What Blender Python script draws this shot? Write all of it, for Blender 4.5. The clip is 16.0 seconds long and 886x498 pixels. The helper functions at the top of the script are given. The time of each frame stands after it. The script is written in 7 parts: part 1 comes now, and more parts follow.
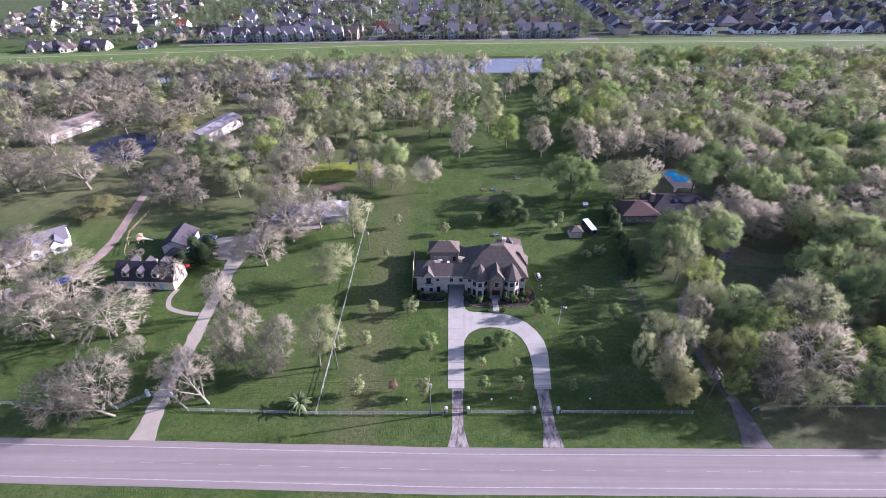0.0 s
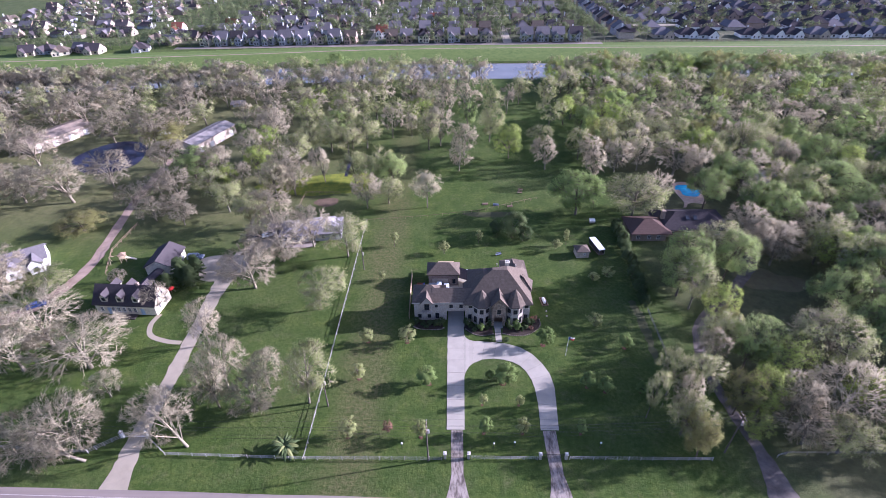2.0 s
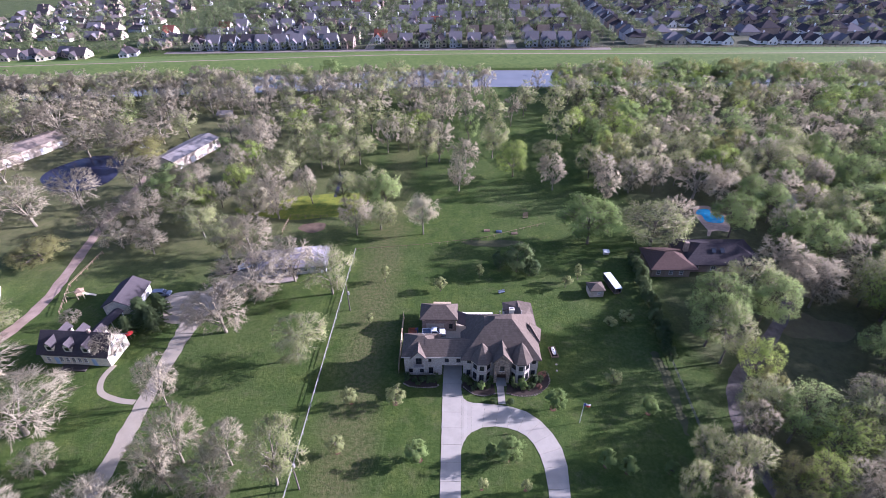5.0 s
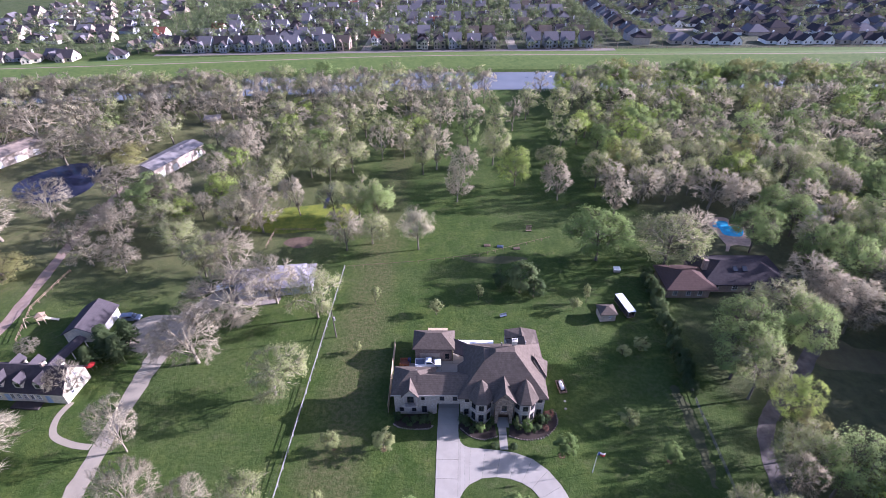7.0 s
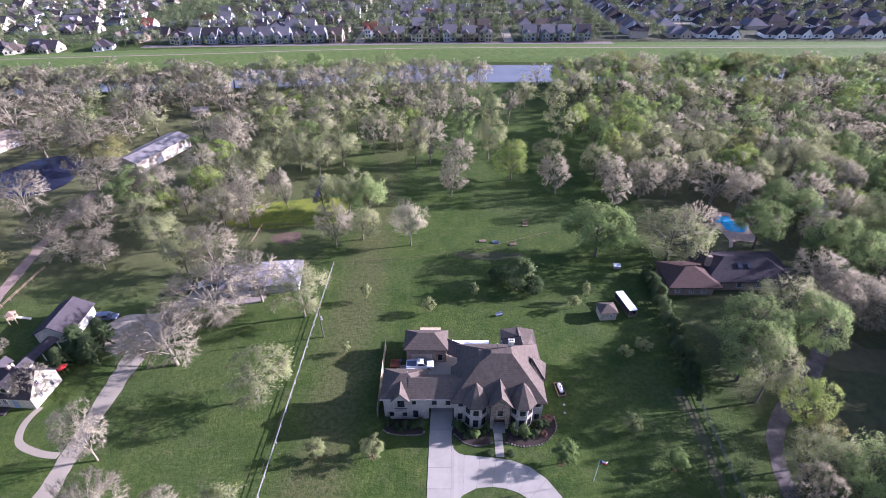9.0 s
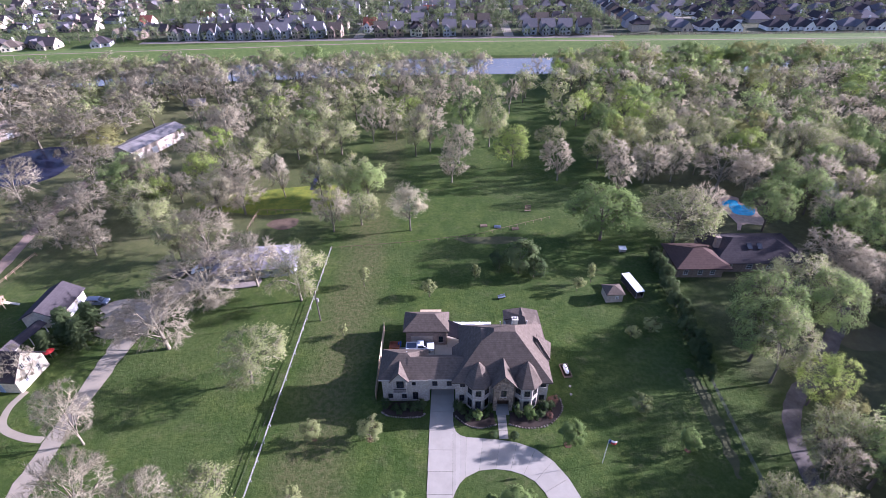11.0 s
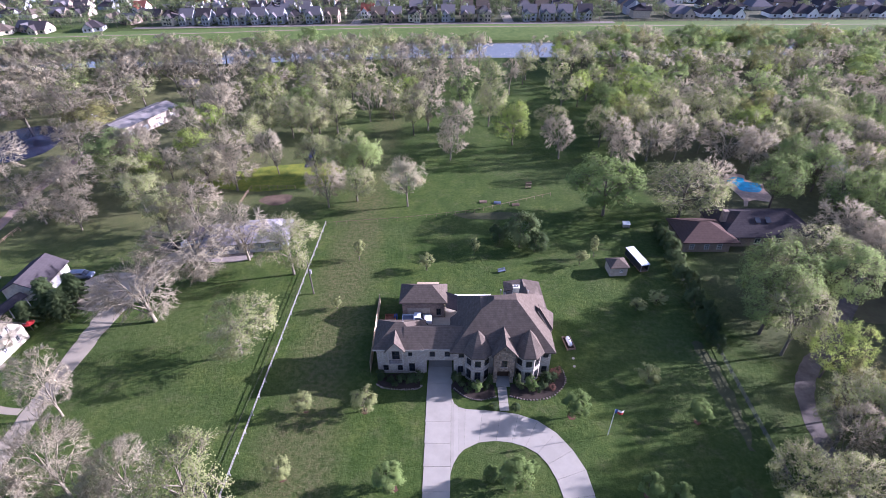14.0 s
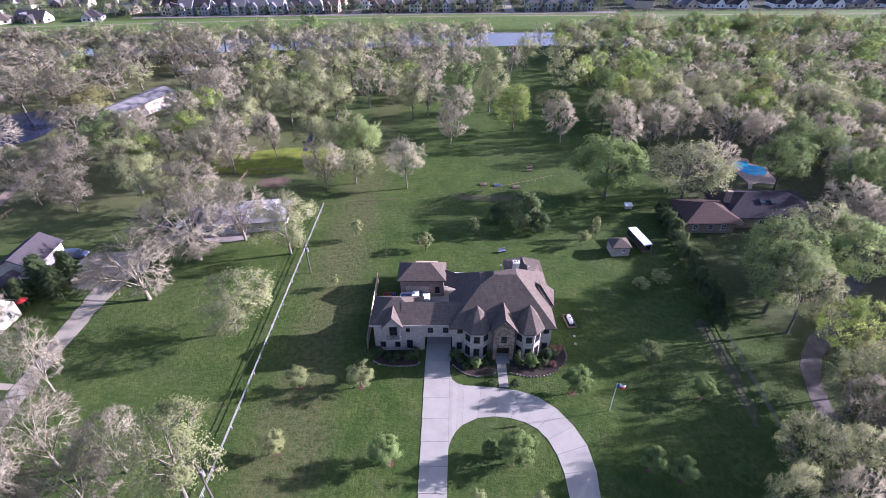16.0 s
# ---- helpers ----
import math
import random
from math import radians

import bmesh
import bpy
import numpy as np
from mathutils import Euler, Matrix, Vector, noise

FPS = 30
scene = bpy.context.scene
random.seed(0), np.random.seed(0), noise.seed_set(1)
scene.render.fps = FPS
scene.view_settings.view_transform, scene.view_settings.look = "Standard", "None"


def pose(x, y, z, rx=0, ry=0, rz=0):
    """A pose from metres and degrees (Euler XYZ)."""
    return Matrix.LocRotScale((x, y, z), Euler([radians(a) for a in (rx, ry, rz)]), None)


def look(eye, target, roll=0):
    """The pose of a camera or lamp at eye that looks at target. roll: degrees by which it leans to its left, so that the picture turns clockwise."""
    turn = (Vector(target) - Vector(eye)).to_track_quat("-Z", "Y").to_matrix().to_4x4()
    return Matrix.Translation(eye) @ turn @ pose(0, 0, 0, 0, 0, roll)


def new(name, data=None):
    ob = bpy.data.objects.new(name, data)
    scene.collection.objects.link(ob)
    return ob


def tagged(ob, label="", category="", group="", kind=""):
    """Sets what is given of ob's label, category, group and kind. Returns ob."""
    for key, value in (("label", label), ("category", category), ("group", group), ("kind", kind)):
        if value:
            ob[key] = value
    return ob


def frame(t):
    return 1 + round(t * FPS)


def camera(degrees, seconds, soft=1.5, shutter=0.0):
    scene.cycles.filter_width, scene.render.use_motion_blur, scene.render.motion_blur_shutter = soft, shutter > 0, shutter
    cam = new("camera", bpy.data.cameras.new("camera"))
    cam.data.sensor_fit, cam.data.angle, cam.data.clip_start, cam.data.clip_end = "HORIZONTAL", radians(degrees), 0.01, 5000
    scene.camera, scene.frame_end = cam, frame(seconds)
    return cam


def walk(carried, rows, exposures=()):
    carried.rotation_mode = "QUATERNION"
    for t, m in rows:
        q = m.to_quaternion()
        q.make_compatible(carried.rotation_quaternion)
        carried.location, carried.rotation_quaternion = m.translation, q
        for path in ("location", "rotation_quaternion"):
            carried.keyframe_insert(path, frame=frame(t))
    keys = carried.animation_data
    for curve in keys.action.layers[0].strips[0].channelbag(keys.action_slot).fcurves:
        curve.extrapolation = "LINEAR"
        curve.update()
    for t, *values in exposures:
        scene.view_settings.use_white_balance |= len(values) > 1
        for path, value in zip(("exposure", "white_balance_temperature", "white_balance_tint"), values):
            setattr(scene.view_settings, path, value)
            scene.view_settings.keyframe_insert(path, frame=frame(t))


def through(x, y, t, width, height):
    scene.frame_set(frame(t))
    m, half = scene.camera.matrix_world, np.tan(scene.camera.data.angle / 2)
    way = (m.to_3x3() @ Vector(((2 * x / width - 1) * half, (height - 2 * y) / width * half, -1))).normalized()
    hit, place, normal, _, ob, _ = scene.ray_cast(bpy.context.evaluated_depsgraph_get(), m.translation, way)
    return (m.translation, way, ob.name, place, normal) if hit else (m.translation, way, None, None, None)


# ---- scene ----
cam = camera(84.0, 16.0, soft=0.8)
PATH = [
    (0, (0.114, 2.895, 89.97), (0.081, 4.531, 88.819), -0.8),
    (0.5, (0.1, 5.145, 90.03), (0.072, 6.781, 88.88), -0.8),
    (1, (0.128, 7.564, 90.066), (0.098, 9.201, 88.918), -0.7),
    (1.5, (0.182, 10.289, 90.113), (0.148, 11.926, 88.965), -0.7),
    (2, (0.278, 13.222, 90.12), (0.244, 14.859, 88.972), -0.7),
    (2.5, (0.43, 16.132, 90.091), (0.396, 17.77, 88.944), -0.7),
    (3, (0.605, 19.262, 90.008), (0.57, 20.901, 88.861), -0.6),
    (3.5, (0.721, 22.537, 89.841), (0.685, 24.175, 88.694), -0.6),
    (4, (0.994, 25.894, 89.663), (0.954, 27.532, 88.516), -0.6),
    (4.2, (1.105, 27.253, 89.569), (1.063, 28.89, 88.421), -0.5),
    (6.5, (2.547, 42.704, 85.847), (2.498, 44.351, 84.712), -0.9),
    (7, (2.686, 45.367, 85.315), (2.638, 47.01, 84.176), -0.8),
    (7.5, (3.075, 47.118, 84.505), (3.027, 48.763, 83.368), -0.9),
    (8, (3.348, 48.476, 83.631), (3.303, 50.119, 82.492), -0.8),
    (8.5, (3.252, 49.405, 82.754), (3.215, 51.045, 81.61), -0.7),
    (9, (3.095, 49.913, 81.823), (3.066, 51.549, 80.673), -0.4),
    (11.5, (3.271, 49.797, 74.042), (3.237, 51.442, 72.906), -0.9),
    (12, (3.229, 49.864, 73.124), (3.196, 51.507, 71.984), -0.9),
    (12.5, (3.15, 49.987, 72.144), (3.119, 51.627, 70.999), -0.7),
    (13, (3.113, 50.121, 70.939), (3.086, 51.759, 69.791), -0.6),
    (13.5, (3.171, 50.129, 69.691), (3.142, 51.766, 68.542), -0.6),
    (14, (3.223, 49.968, 68.398), (3.196, 51.605, 67.25), -0.6),
    (14.5, (3.333, 49.79, 67.144), (3.304, 51.426, 65.994), -0.6),
    (15, (3.228, 49.624, 66.064), (3.203, 51.259, 64.912), -0.4),
    (15.5, (3.333, 49.369, 65.061), (3.307, 51.002, 63.906), -0.5),
    (16, (3.656, 49.122, 64.167), (3.624, 50.753, 63.01), -0.6),
]
walk(cam, [(t, look(eye, target, roll)) for t, eye, target, roll in PATH], exposures=[(0.0, 1.7, 5190.0, 35.0), (16.0, 1.7, 5190.0, 35.0)])

# ---- light ----
SUN_DIR = Vector((0.985, 0.185, 0.338)).normalized()      # towards the sun, low in the sky
sky_world = bpy.data.worlds.new("sky")
scene.world = sky_world
sky_world.use_nodes = True
wn = sky_world.node_tree.nodes
sky = wn.new("ShaderNodeTexSky")
sky.sky_type = 'NISHITA'
sky.sun_disc = False
sky.sun_elevation = math.asin(SUN_DIR.z)
sky.sun_rotation = math.atan2(SUN_DIR.x, SUN_DIR.y)
sky.air_density, sky.dust_density, sky.ozone_density = 1.0, 2.5, 1.0
wn["Background"].inputs["Strength"].default_value = 0.078
sky_world.node_tree.links.new(sky.outputs[0], wn["Background"].inputs["Color"])
sun = new("sun", bpy.data.lights.new("sun", 'SUN'))
sun.data.energy, sun.data.angle, sun.data.color = 5.0, radians(0.6), (1.0, 0.9, 0.79)
sun.matrix_world = look((0, 0, 300), Vector((0, 0, 300)) - SUN_DIR)

# ---- helpers for building ----
rng = random.Random(7)


def mesh_of(name, verts, faces, mats):
    me = bpy.data.meshes.new(name)
    me.from_pydata([tuple(v) for v in verts], [], [tuple(f) for f in faces])
    for m in (mats if isinstance(mats, (list, tuple)) else [mats]):
        me.materials.append(m)
    me.update()
    return me


def tri_mesh(name, verts, tris, mat, smooth=False, normals=None):
    """A mesh from arrays of corners and triangles."""
    me = bpy.data.meshes.new(name)
    verts, tris = np.asarray(verts, np.float32), np.asarray(tris, np.int32)
    me.vertices.add(len(verts))
    me.vertices.foreach_set("co", verts.ravel())
    me.loops.add(len(tris) * 3)
    me.loops.foreach_set("vertex_index", tris.ravel())
    me.polygons.add(len(tris))
    me.polygons.foreach_set("loop_start", np.arange(0, len(tris) * 3, 3, dtype=np.int32))
    me.polygons.foreach_set("loop_total", np.full(len(tris), 3, np.int32))
    if smooth or normals is not None:
        me.polygons.foreach_set("use_smooth", np.ones(len(tris), bool))
    me.materials.append(mat)
    me.update(calc_edges=True)
    if normals is not None:
        soft_way = me.attributes.new("custom_normal", 'FLOAT_VECTOR', 'POINT')
        soft_way.data.foreach_set("vector", np.asarray(normals, np.float32).ravel())
    return me


def put(name, me, parent=None, m=None, label=""):
    ob = new(name, me)
    if parent is not None:
        ob.parent = parent
    if m is not None:
        ob.matrix_basis = m
    return tagged(ob, label)


def part(name, bm, material, parent, label=""):
    me = bpy.data.meshes.new(name)
    bm.normal_update()
    bm.to_mesh(me)
    bm.free()
    me.materials.append(material)
    return put(name, me, parent, None, label)


def root(name, m, label, category, group="", kind=""):
    ob = new(name)
    ob.empty_display_size = 0.3
    ob.matrix_basis = m
    return tagged(ob, label, category, group, kind)


class Solid:
    """Collects boxes, prisms and slabs into one mesh."""

    def __init__(self):
        self.v, self.f = [], []

    def box(self, x0, y0, z0, x1, y1, z1):
        return self.prism([(x0, y0), (x1, y0), (x1, y1), (x0, y1)], z0, z1)

    def prism(self, ring, z0, z1):
        n, k = len(ring), len(self.v)
        area = sum(ring[i][0] * ring[(i + 1) % n][1] - ring[(i + 1) % n][0] * ring[i][1] for i in range(n))
        if area < 0:
            ring = ring[::-1]
        self.v += [(x, y, z0) for x, y in ring] + [(x, y, z1) for x, y in ring]
        self.f.append(tuple(range(k + n - 1, k - 1, -1)))
        self.f.append(tuple(range(k + n, k + 2 * n)))
        self.f += [(k + i, k + (i + 1) % n, k + n + (i + 1) % n, k + n + i) for i in range(n)]
        return self

    def slab(self, poly, thick):
        """A sloping plate: poly is its upper face, counter-clockwise from above."""
        n, k = len(poly), len(self.v)
        self.v += [tuple(p) for p in poly] + [(p[0], p[1], p[2] - thick) for p in poly]
        self.f.append(tuple(range(k, k + n)))
        self.f.append(tuple(range(k + 2 * n - 1, k + n - 1, -1)))
        self.f += [(k + n + i, k + n + (i + 1) % n, k + (i + 1) % n, k + i) for i in range(n)]
        return self

    def tube(self, a, b, r0, r1, sides=6):
        a, b = Vector(a), Vector(b)
        q = (b - a).to_track_quat('Z', 'Y')
        k = len(self.v)
        for c, r in ((a, r0), (b, r1)):
            for i in range(sides):
                w = 2 * math.pi * i / sides
                self.v.append(tuple(c + q @ Vector((r * math.cos(w), r * math.sin(w), 0))))
        self.f += [(k + i, k + (i + 1) % sides, k + sides + (i + 1) % sides, k + sides + i) for i in range(sides)]
        self.f.append(tuple(range(k + sides - 1, k - 1, -1)))
        self.f.append(tuple(range(k + sides, k + 2 * sides)))
        return self

    def mesh(self, name, mat):
        return mesh_of(name, self.v, self.f, mat)

    def part(self, name, mat, parent, label="", m=None):
        return put(name, self.mesh(name, mat), parent, m, label)


# ---- materials ----
class Nodes:
    def __init__(self, name):
        self.m = bpy.data.materials.new(name)
        self.m.use_nodes = True
        self.t = self.m.node_tree
        self.n = self.t.nodes
        self.b = self.n["Principled BSDF"]

    def node(self, kind, **values):
        n = self.n.new(kind)
        for k, v in values.items():
            n.inputs[k.replace("_", " ")].default_value = v
        return n

    def link(self, a, b):
        self.t.links.new(a, b)

    def noise(self, scale, detail=4, rough=0.55, vec=None):
        n = self.node("ShaderNodeTexNoise", Scale=scale, Detail=detail, Roughness=rough)
        self.link(vec if vec is not None else self.pos(), n.inputs["Vector"])
        return n.outputs["Fac"]

    def pos(self):
        for n in self.n:
            if n.type == 'NEW_GEOMETRY':
                return n.outputs["Position"]
        return self.n.new("ShaderNodeNewGeometry").outputs["Position"]

    def ramp(self, fac, *stops):
        n = self.n.new("ShaderNodeValToRGB")
        while len(n.color_ramp.elements) < len(stops):
            n.color_ramp.elements.new(0.5)
        for e, (p, c) in zip(n.color_ramp.elements, stops):
            e.position, e.color = p, (*c, 1) if len(c) == 3 else c
        self.link(fac, n.inputs[0])
        return n.outputs["Color"]

    def mix(self, fac, a, b, how='MIX'):
        n = self.n.new("ShaderNodeMix")
        n.data_type, n.blend_type = 'RGBA', how
        for val, sock in ((fac, n.inputs[0]), (a, n.inputs[6]), (b, n.inputs[7])):
            if isinstance(val, (int, float)):
                sock.default_value = val
            elif isinstance(val, tuple):
                sock.default_value = (*val, 1)
            else:
                self.link(val, sock)
        return n.outputs[2]

    def math(self, op, a, b=0.0):
        n = self.n.new("ShaderNodeMath")
        n.operation = op
        for val, sock in ((a, n.inputs[0]), (b, n.inputs[1])):
            if isinstance(val, (int, float)):
                sock.default_value = val
            else:
                self.link(val, sock)
        return n.outputs[0]

    def bump(self, height, strength, dist):
        n = self.node("ShaderNodeBump", Strength=strength, Distance=dist)
        self.link(height, n.inputs["Height"])
        self.link(n.outputs[0], self.b.inputs["Normal"])

    def done(self, color, rough=0.8, metal=0.0, spec=0.3):
        if isinstance(color, tuple):
            self.b.inputs["Base Color"].default_value = (*color, 1)
        else:
            self.link(color, self.b.inputs["Base Color"])
        self.b.inputs["Roughness"].default_value = rough
        self.b.inputs["Metallic"].default_value = metal
        self.b.inputs["Specular IOR Level"].default_value = spec
        return self.m


def worn(name, color, rough=0.7, metal=0.0, scale=1.5, vary=0.25, grain=18.0, bump=0.15, spec=0.3):
    """Paint, metal or plaster with stains at a large and a small scale."""
    s = Nodes(name)
    big, fine = s.noise(scale, 5), s.noise(grain, 3)
    lo, hi = tuple(c * (1 - vary) for c in color), tuple(min(1, c * (1 + vary)) for c in color)
    c = s.ramp(big, (0.3, lo), (0.7, hi))
    c = s.mix(s.math('MULTIPLY', fine, 0.35), c, lo)
    s.bump(fine, bump, 0.02)
    return s.done(c, rough, metal, spec)


def grass_material():
    """Lawn: clumps, mown streaks, yellowed and worn patches; leaf litter under the wood to the east."""
    s = Nodes("grass")
    p = s.pos()
    sep = s.n.new("ShaderNodeSeparateXYZ")
    s.link(p, sep.inputs[0])
    stretch = s.node("ShaderNodeMapping")
    stretch.inputs["Scale"].default_value = (1.0, 0.1, 1.0)
    s.link(p, stretch.inputs["Vector"])
    big, mid = s.noise(0.03, 4, 0.6), s.noise(0.16, 6, 0.7)
    tuft, fine = s.noise(1.1, 5, 0.75), s.noise(4.5, 4, 0.8)
    mown = s.noise(0.7, 2, 0.5, stretch.outputs[0])
    c = s.ramp(mid, (0.3, (0.025, 0.046, 0.010)), (0.46, (0.050, 0.079, 0.017)), (0.68, (0.112, 0.136, 0.032)))
    c = s.mix(s.ramp(big, (0.46, (0, 0, 0)), (0.62, (0.6, 0.6, 0.6))), c, (0.088, 0.106, 0.039))
    strip = s.math('ADD', s.math('MULTIPLY', s.math('ADD', sep.outputs[0], 20.0), 0.1), s.math('MULTIPLY', s.noise(0.12, 4), 0.9))
    strip = s.ramp(s.math('ABSOLUTE', s.math('SUBTRACT', strip, 0.45)), (0.25, (0.9, 0.9, 0.9)), (0.8, (0, 0, 0)))
    c = s.mix(strip, c, (0.121, 0.109, 0.051))
    worn_out = s.ramp(s.noise(0.22, 5, 0.75), (0.52, (0, 0, 0)), (0.68, (0.7, 0.7, 0.7)))
    c = s.mix(worn_out, c, (0.116, 0.106, 0.054))
    c = s.mix(s.ramp(mown, (0.45, (0, 0, 0)), (0.75, (0.35, 0.35, 0.35))), c, (0.086, 0.116, 0.036))
    c = s.mix(s.ramp(tuft, (0.40, (0.75, 0.75, 0.75)), (0.57, (0, 0, 0))), c, (0.030, 0.055, 0.011))
    c = s.mix(s.ramp(fine, (0.42, (0.45, 0.45, 0.45)), (0.6, (0, 0, 0))), c, (0.033, 0.060, 0.011))
    c = s.mix(s.ramp(fine, (0.55, (0, 0, 0)), (0.75, (0.4, 0.4, 0.4))), c, (0.116, 0.150, 0.058))
    wood = s.math('ADD', sep.outputs[0], s.math('MULTIPLY', s.noise(0.06, 3), 30.0))
    wood = s.ramp(s.math('DIVIDE', wood, 120.0), (0.60, (0, 0, 0)), (0.72, (0.7, 0.7, 0.7)))
    litter = s.ramp(s.noise(0.5, 5, 0.7), (0.3, (0.075, 0.07, 0.042)), (0.6, (0.12, 0.115, 0.065)), (0.75, (0.09, 0.13, 0.04)))
    far = s.ramp(s.math('DIVIDE', sep.outputs[1], 1000.0), (0.33, (1, 1, 1)), (0.345, (0, 0, 0)))
    c = s.mix(s.math('MULTIPLY', wood, far), c, litter)
    west = s.math('ADD', sep.outputs[0], s.math('MULTIPLY', s.noise(0.06, 3), 50.0))
    west = s.ramp(s.math('DIVIDE', s.math('ADD', west, 400.0), 400.0), (0.90, (0.55, 0.55, 0.55)), (1.0, (0, 0, 0)))
    begin = s.ramp(s.math('DIVIDE', sep.outputs[1], 1000.0), (0.135, (0, 0, 0)), (0.165, (1, 1, 1)))
    west = s.math('MULTIPLY', west, s.math('MULTIPLY', begin, far))
    c = s.mix(west, c, s.ramp(s.noise(0.4, 5, 0.7), (0.3, (0.10, 0.10, 0.046)), (0.6, (0.175, 0.155, 0.085)), (0.75, (0.12, 0.155, 0.045))))
    # suburb ground: greyer yards, with the shade between the houses mixed into the colour
    shaded_yards = s.math('MULTIPLY', s.ramp(s.math('DIVIDE', sep.outputs[1], 1000.0), (0.424, (0, 0, 0)), (0.427, (0.85, 0.85, 0.85))), s.ramp(s.math('DIVIDE', s.math('ADD', sep.outputs[0], 500.0), 1000.0), (0.27, (0.35, 0.35, 0.35)), (0.29, (1, 1, 1))))
    c = s.mix(shaded_yards, c, s.ramp(s.noise(0.12, 4, 0.7), (0.35, (0.055, 0.062, 0.036)), (0.65, (0.12, 0.115, 0.085))))
    s.bump(s.math('ADD', s.noise(3.0, 5, 0.8), s.math('MULTIPLY', tuft, 1.8)), 0.9, 0.13)
    return s.done(c, 0.95, 0, 0.1)


def concrete_material(name, color, stain):
    s = Nodes(name)
    info = s.n.new("ShaderNodeObjectInfo").outputs["Random"]
    c = s.ramp(s.noise(0.5, 6, 0.65), (0.3, tuple(k * 0.82 for k in color)), (0.65, color))
    c = s.mix(s.ramp(s.noise(0.12, 4, 0.6), (0.5, (0, 0, 0)), (0.75, (0.6, 0.6, 0.6))), c, stain)
    c = s.mix(0.22, c, s.ramp(info, (0.0, tuple(k * 0.72 for k in color)), (1.0, tuple(min(1, k * 1.2) for k in color))))
    s.bump(s.noise(14.0, 3), 0.25, 0.01)
    return s.done(c, 0.85, 0, 0.3)


def asphalt_material():
    s = Nodes("asphalt")
    p = s.pos()
    lanes = s.node("ShaderNodeMapping")
    lanes.inputs["Scale"].default_value = (0.02, 1.0, 1.0)
    s.link(p, lanes.inputs["Vector"])
    c = s.ramp(s.noise(0.9, 3, 0.5, lanes.outputs[0]), (0.35, (0.192, 0.160, 0.143)), (0.65, (0.25, 0.210, 0.188)))
    c = s.mix(s.ramp(s.noise(0.35, 6, 0.7), (0.4, (0.3, 0.3, 0.3)), (0.7, (0, 0, 0))), c, (0.163, 0.138, 0.125))
    c = s.mix(s.math('MULTIPLY', s.noise(9.0, 3), 0.3), c, (0.163, 0.138, 0.125))
    s.bump(s.noise(30.0, 2), 0.3, 0.01)
    return s.done(c, 0.9, 0, 0.25)


def gravel_material(name, a, b):
    s = Nodes(name)
    c = s.ramp(s.noise(0.35, 6, 0.7), (0.3, a), (0.68, b))
    c = s.mix(s.math('MULTIPLY', s.noise(5.0, 4, 0.7), 0.4), c, a)
    s.bump(s.noise(8.0, 4, 0.7), 0.6, 0.04)
    return s.done(c, 0.95, 0, 0.15)


def shingle_material(name, color, differ=0.35):
    """Asphalt shingles: thin courses and blotched tabs."""
    s = Nodes(name)
    p = s.pos()
    wav = s.node("ShaderNodeTexWave", Scale=1.2, Distortion=1.0)
    wav.wave_type, wav.bands_direction = 'BANDS', 'Z'
    s.link(p, wav.inputs["Vector"])
    info = s.n.new("ShaderNodeObjectInfo").outputs["Random"]
    c = s.ramp(s.noise(1.6, 5, 0.7), (0.3, tuple(k * 0.72 for k in color)), (0.7, tuple(k * 1.25 for k in color)))
    c = s.mix(s.math('MULTIPLY', wav.outputs["Fac"], 0.22), c, tuple(k * 0.5 for k in color))
    c = s.mix(s.ramp(s.noise(0.25, 4), (0.45, (0, 0, 0)), (0.75, (0.4, 0.4, 0.4))), c, tuple(k * 0.65 for k in color))
    c = s.mix(differ, c, s.ramp(info, (0.0, tuple(k * 0.6 for k in color)), (1.0, tuple(k * 1.35 for k in color))))
    s.bump(wav.outputs["Fac"], 0.2, 0.01)
    return s.done(c, 1.0, 0, 0.03)


def stone_material(name, a, b, joint, scale):
    s = Nodes(name)
    v = s.n.new("ShaderNodeTexVoronoi")
    v.inputs["Scale"].default_value = scale
    s.link(s.pos(), v.inputs["Vector"])
    e = s.n.new("ShaderNodeTexVoronoi")
    e.feature = 'DISTANCE_TO_EDGE'
    e.inputs["Scale"].default_value = scale
    s.link(s.pos(), e.inputs["Vector"])
    tone = s.n.new("ShaderNodeSeparateXYZ")
    s.link(v.outputs["Color"], tone.inputs[0])
    c = s.ramp(tone.outputs[0], (0.1, a), (0.9, b))
    c = s.mix(s.ramp(e.outputs[0], (0.02, (1, 1, 1)), (0.08, (0, 0, 0))), c, joint)
    s.bump(e.outputs[0], 0.4, 0.03)
    return s.done(c, 0.85, 0, 0.25)


def leaf_material(name, dark, light, through=0.34):
    """Leaves: tone differs from tree to tree, by patch and by leaf; some light comes through."""
    s = Nodes(name)
    geo = s.n.new("ShaderNodeNewGeometry")
    info = s.n.new("ShaderNodeObjectInfo").outputs["Random"]
    patch = s.noise(0.075, 2, 0.5, geo.outputs["Position"])
    mixv = s.math('ADD', s.math('MULTIPLY', info, 0.3), s.math('ADD', s.math('MULTIPLY', patch, 0.75), s.math('MULTIPLY', geo.outputs["Random Per Island"], 0.16)))
    c = s.ramp(mixv, (0.34, dark), (0.86, light))
    s.done(c, 0.9, 0, 0.05)
    tr = s.n.new("ShaderNodeBsdfTranslucent")
    s.link(c, tr.inputs["Color"])
    mx = s.n.new("ShaderNodeMixShader")
    mx.inputs[0].default_value = through
    s.link(s.b.outputs[0], mx.inputs[1])
    s.link(tr.outputs[0], mx.inputs[2])
    s.link(mx.outputs[0], s.n["Material Output"].inputs["Surface"])
    return s.m


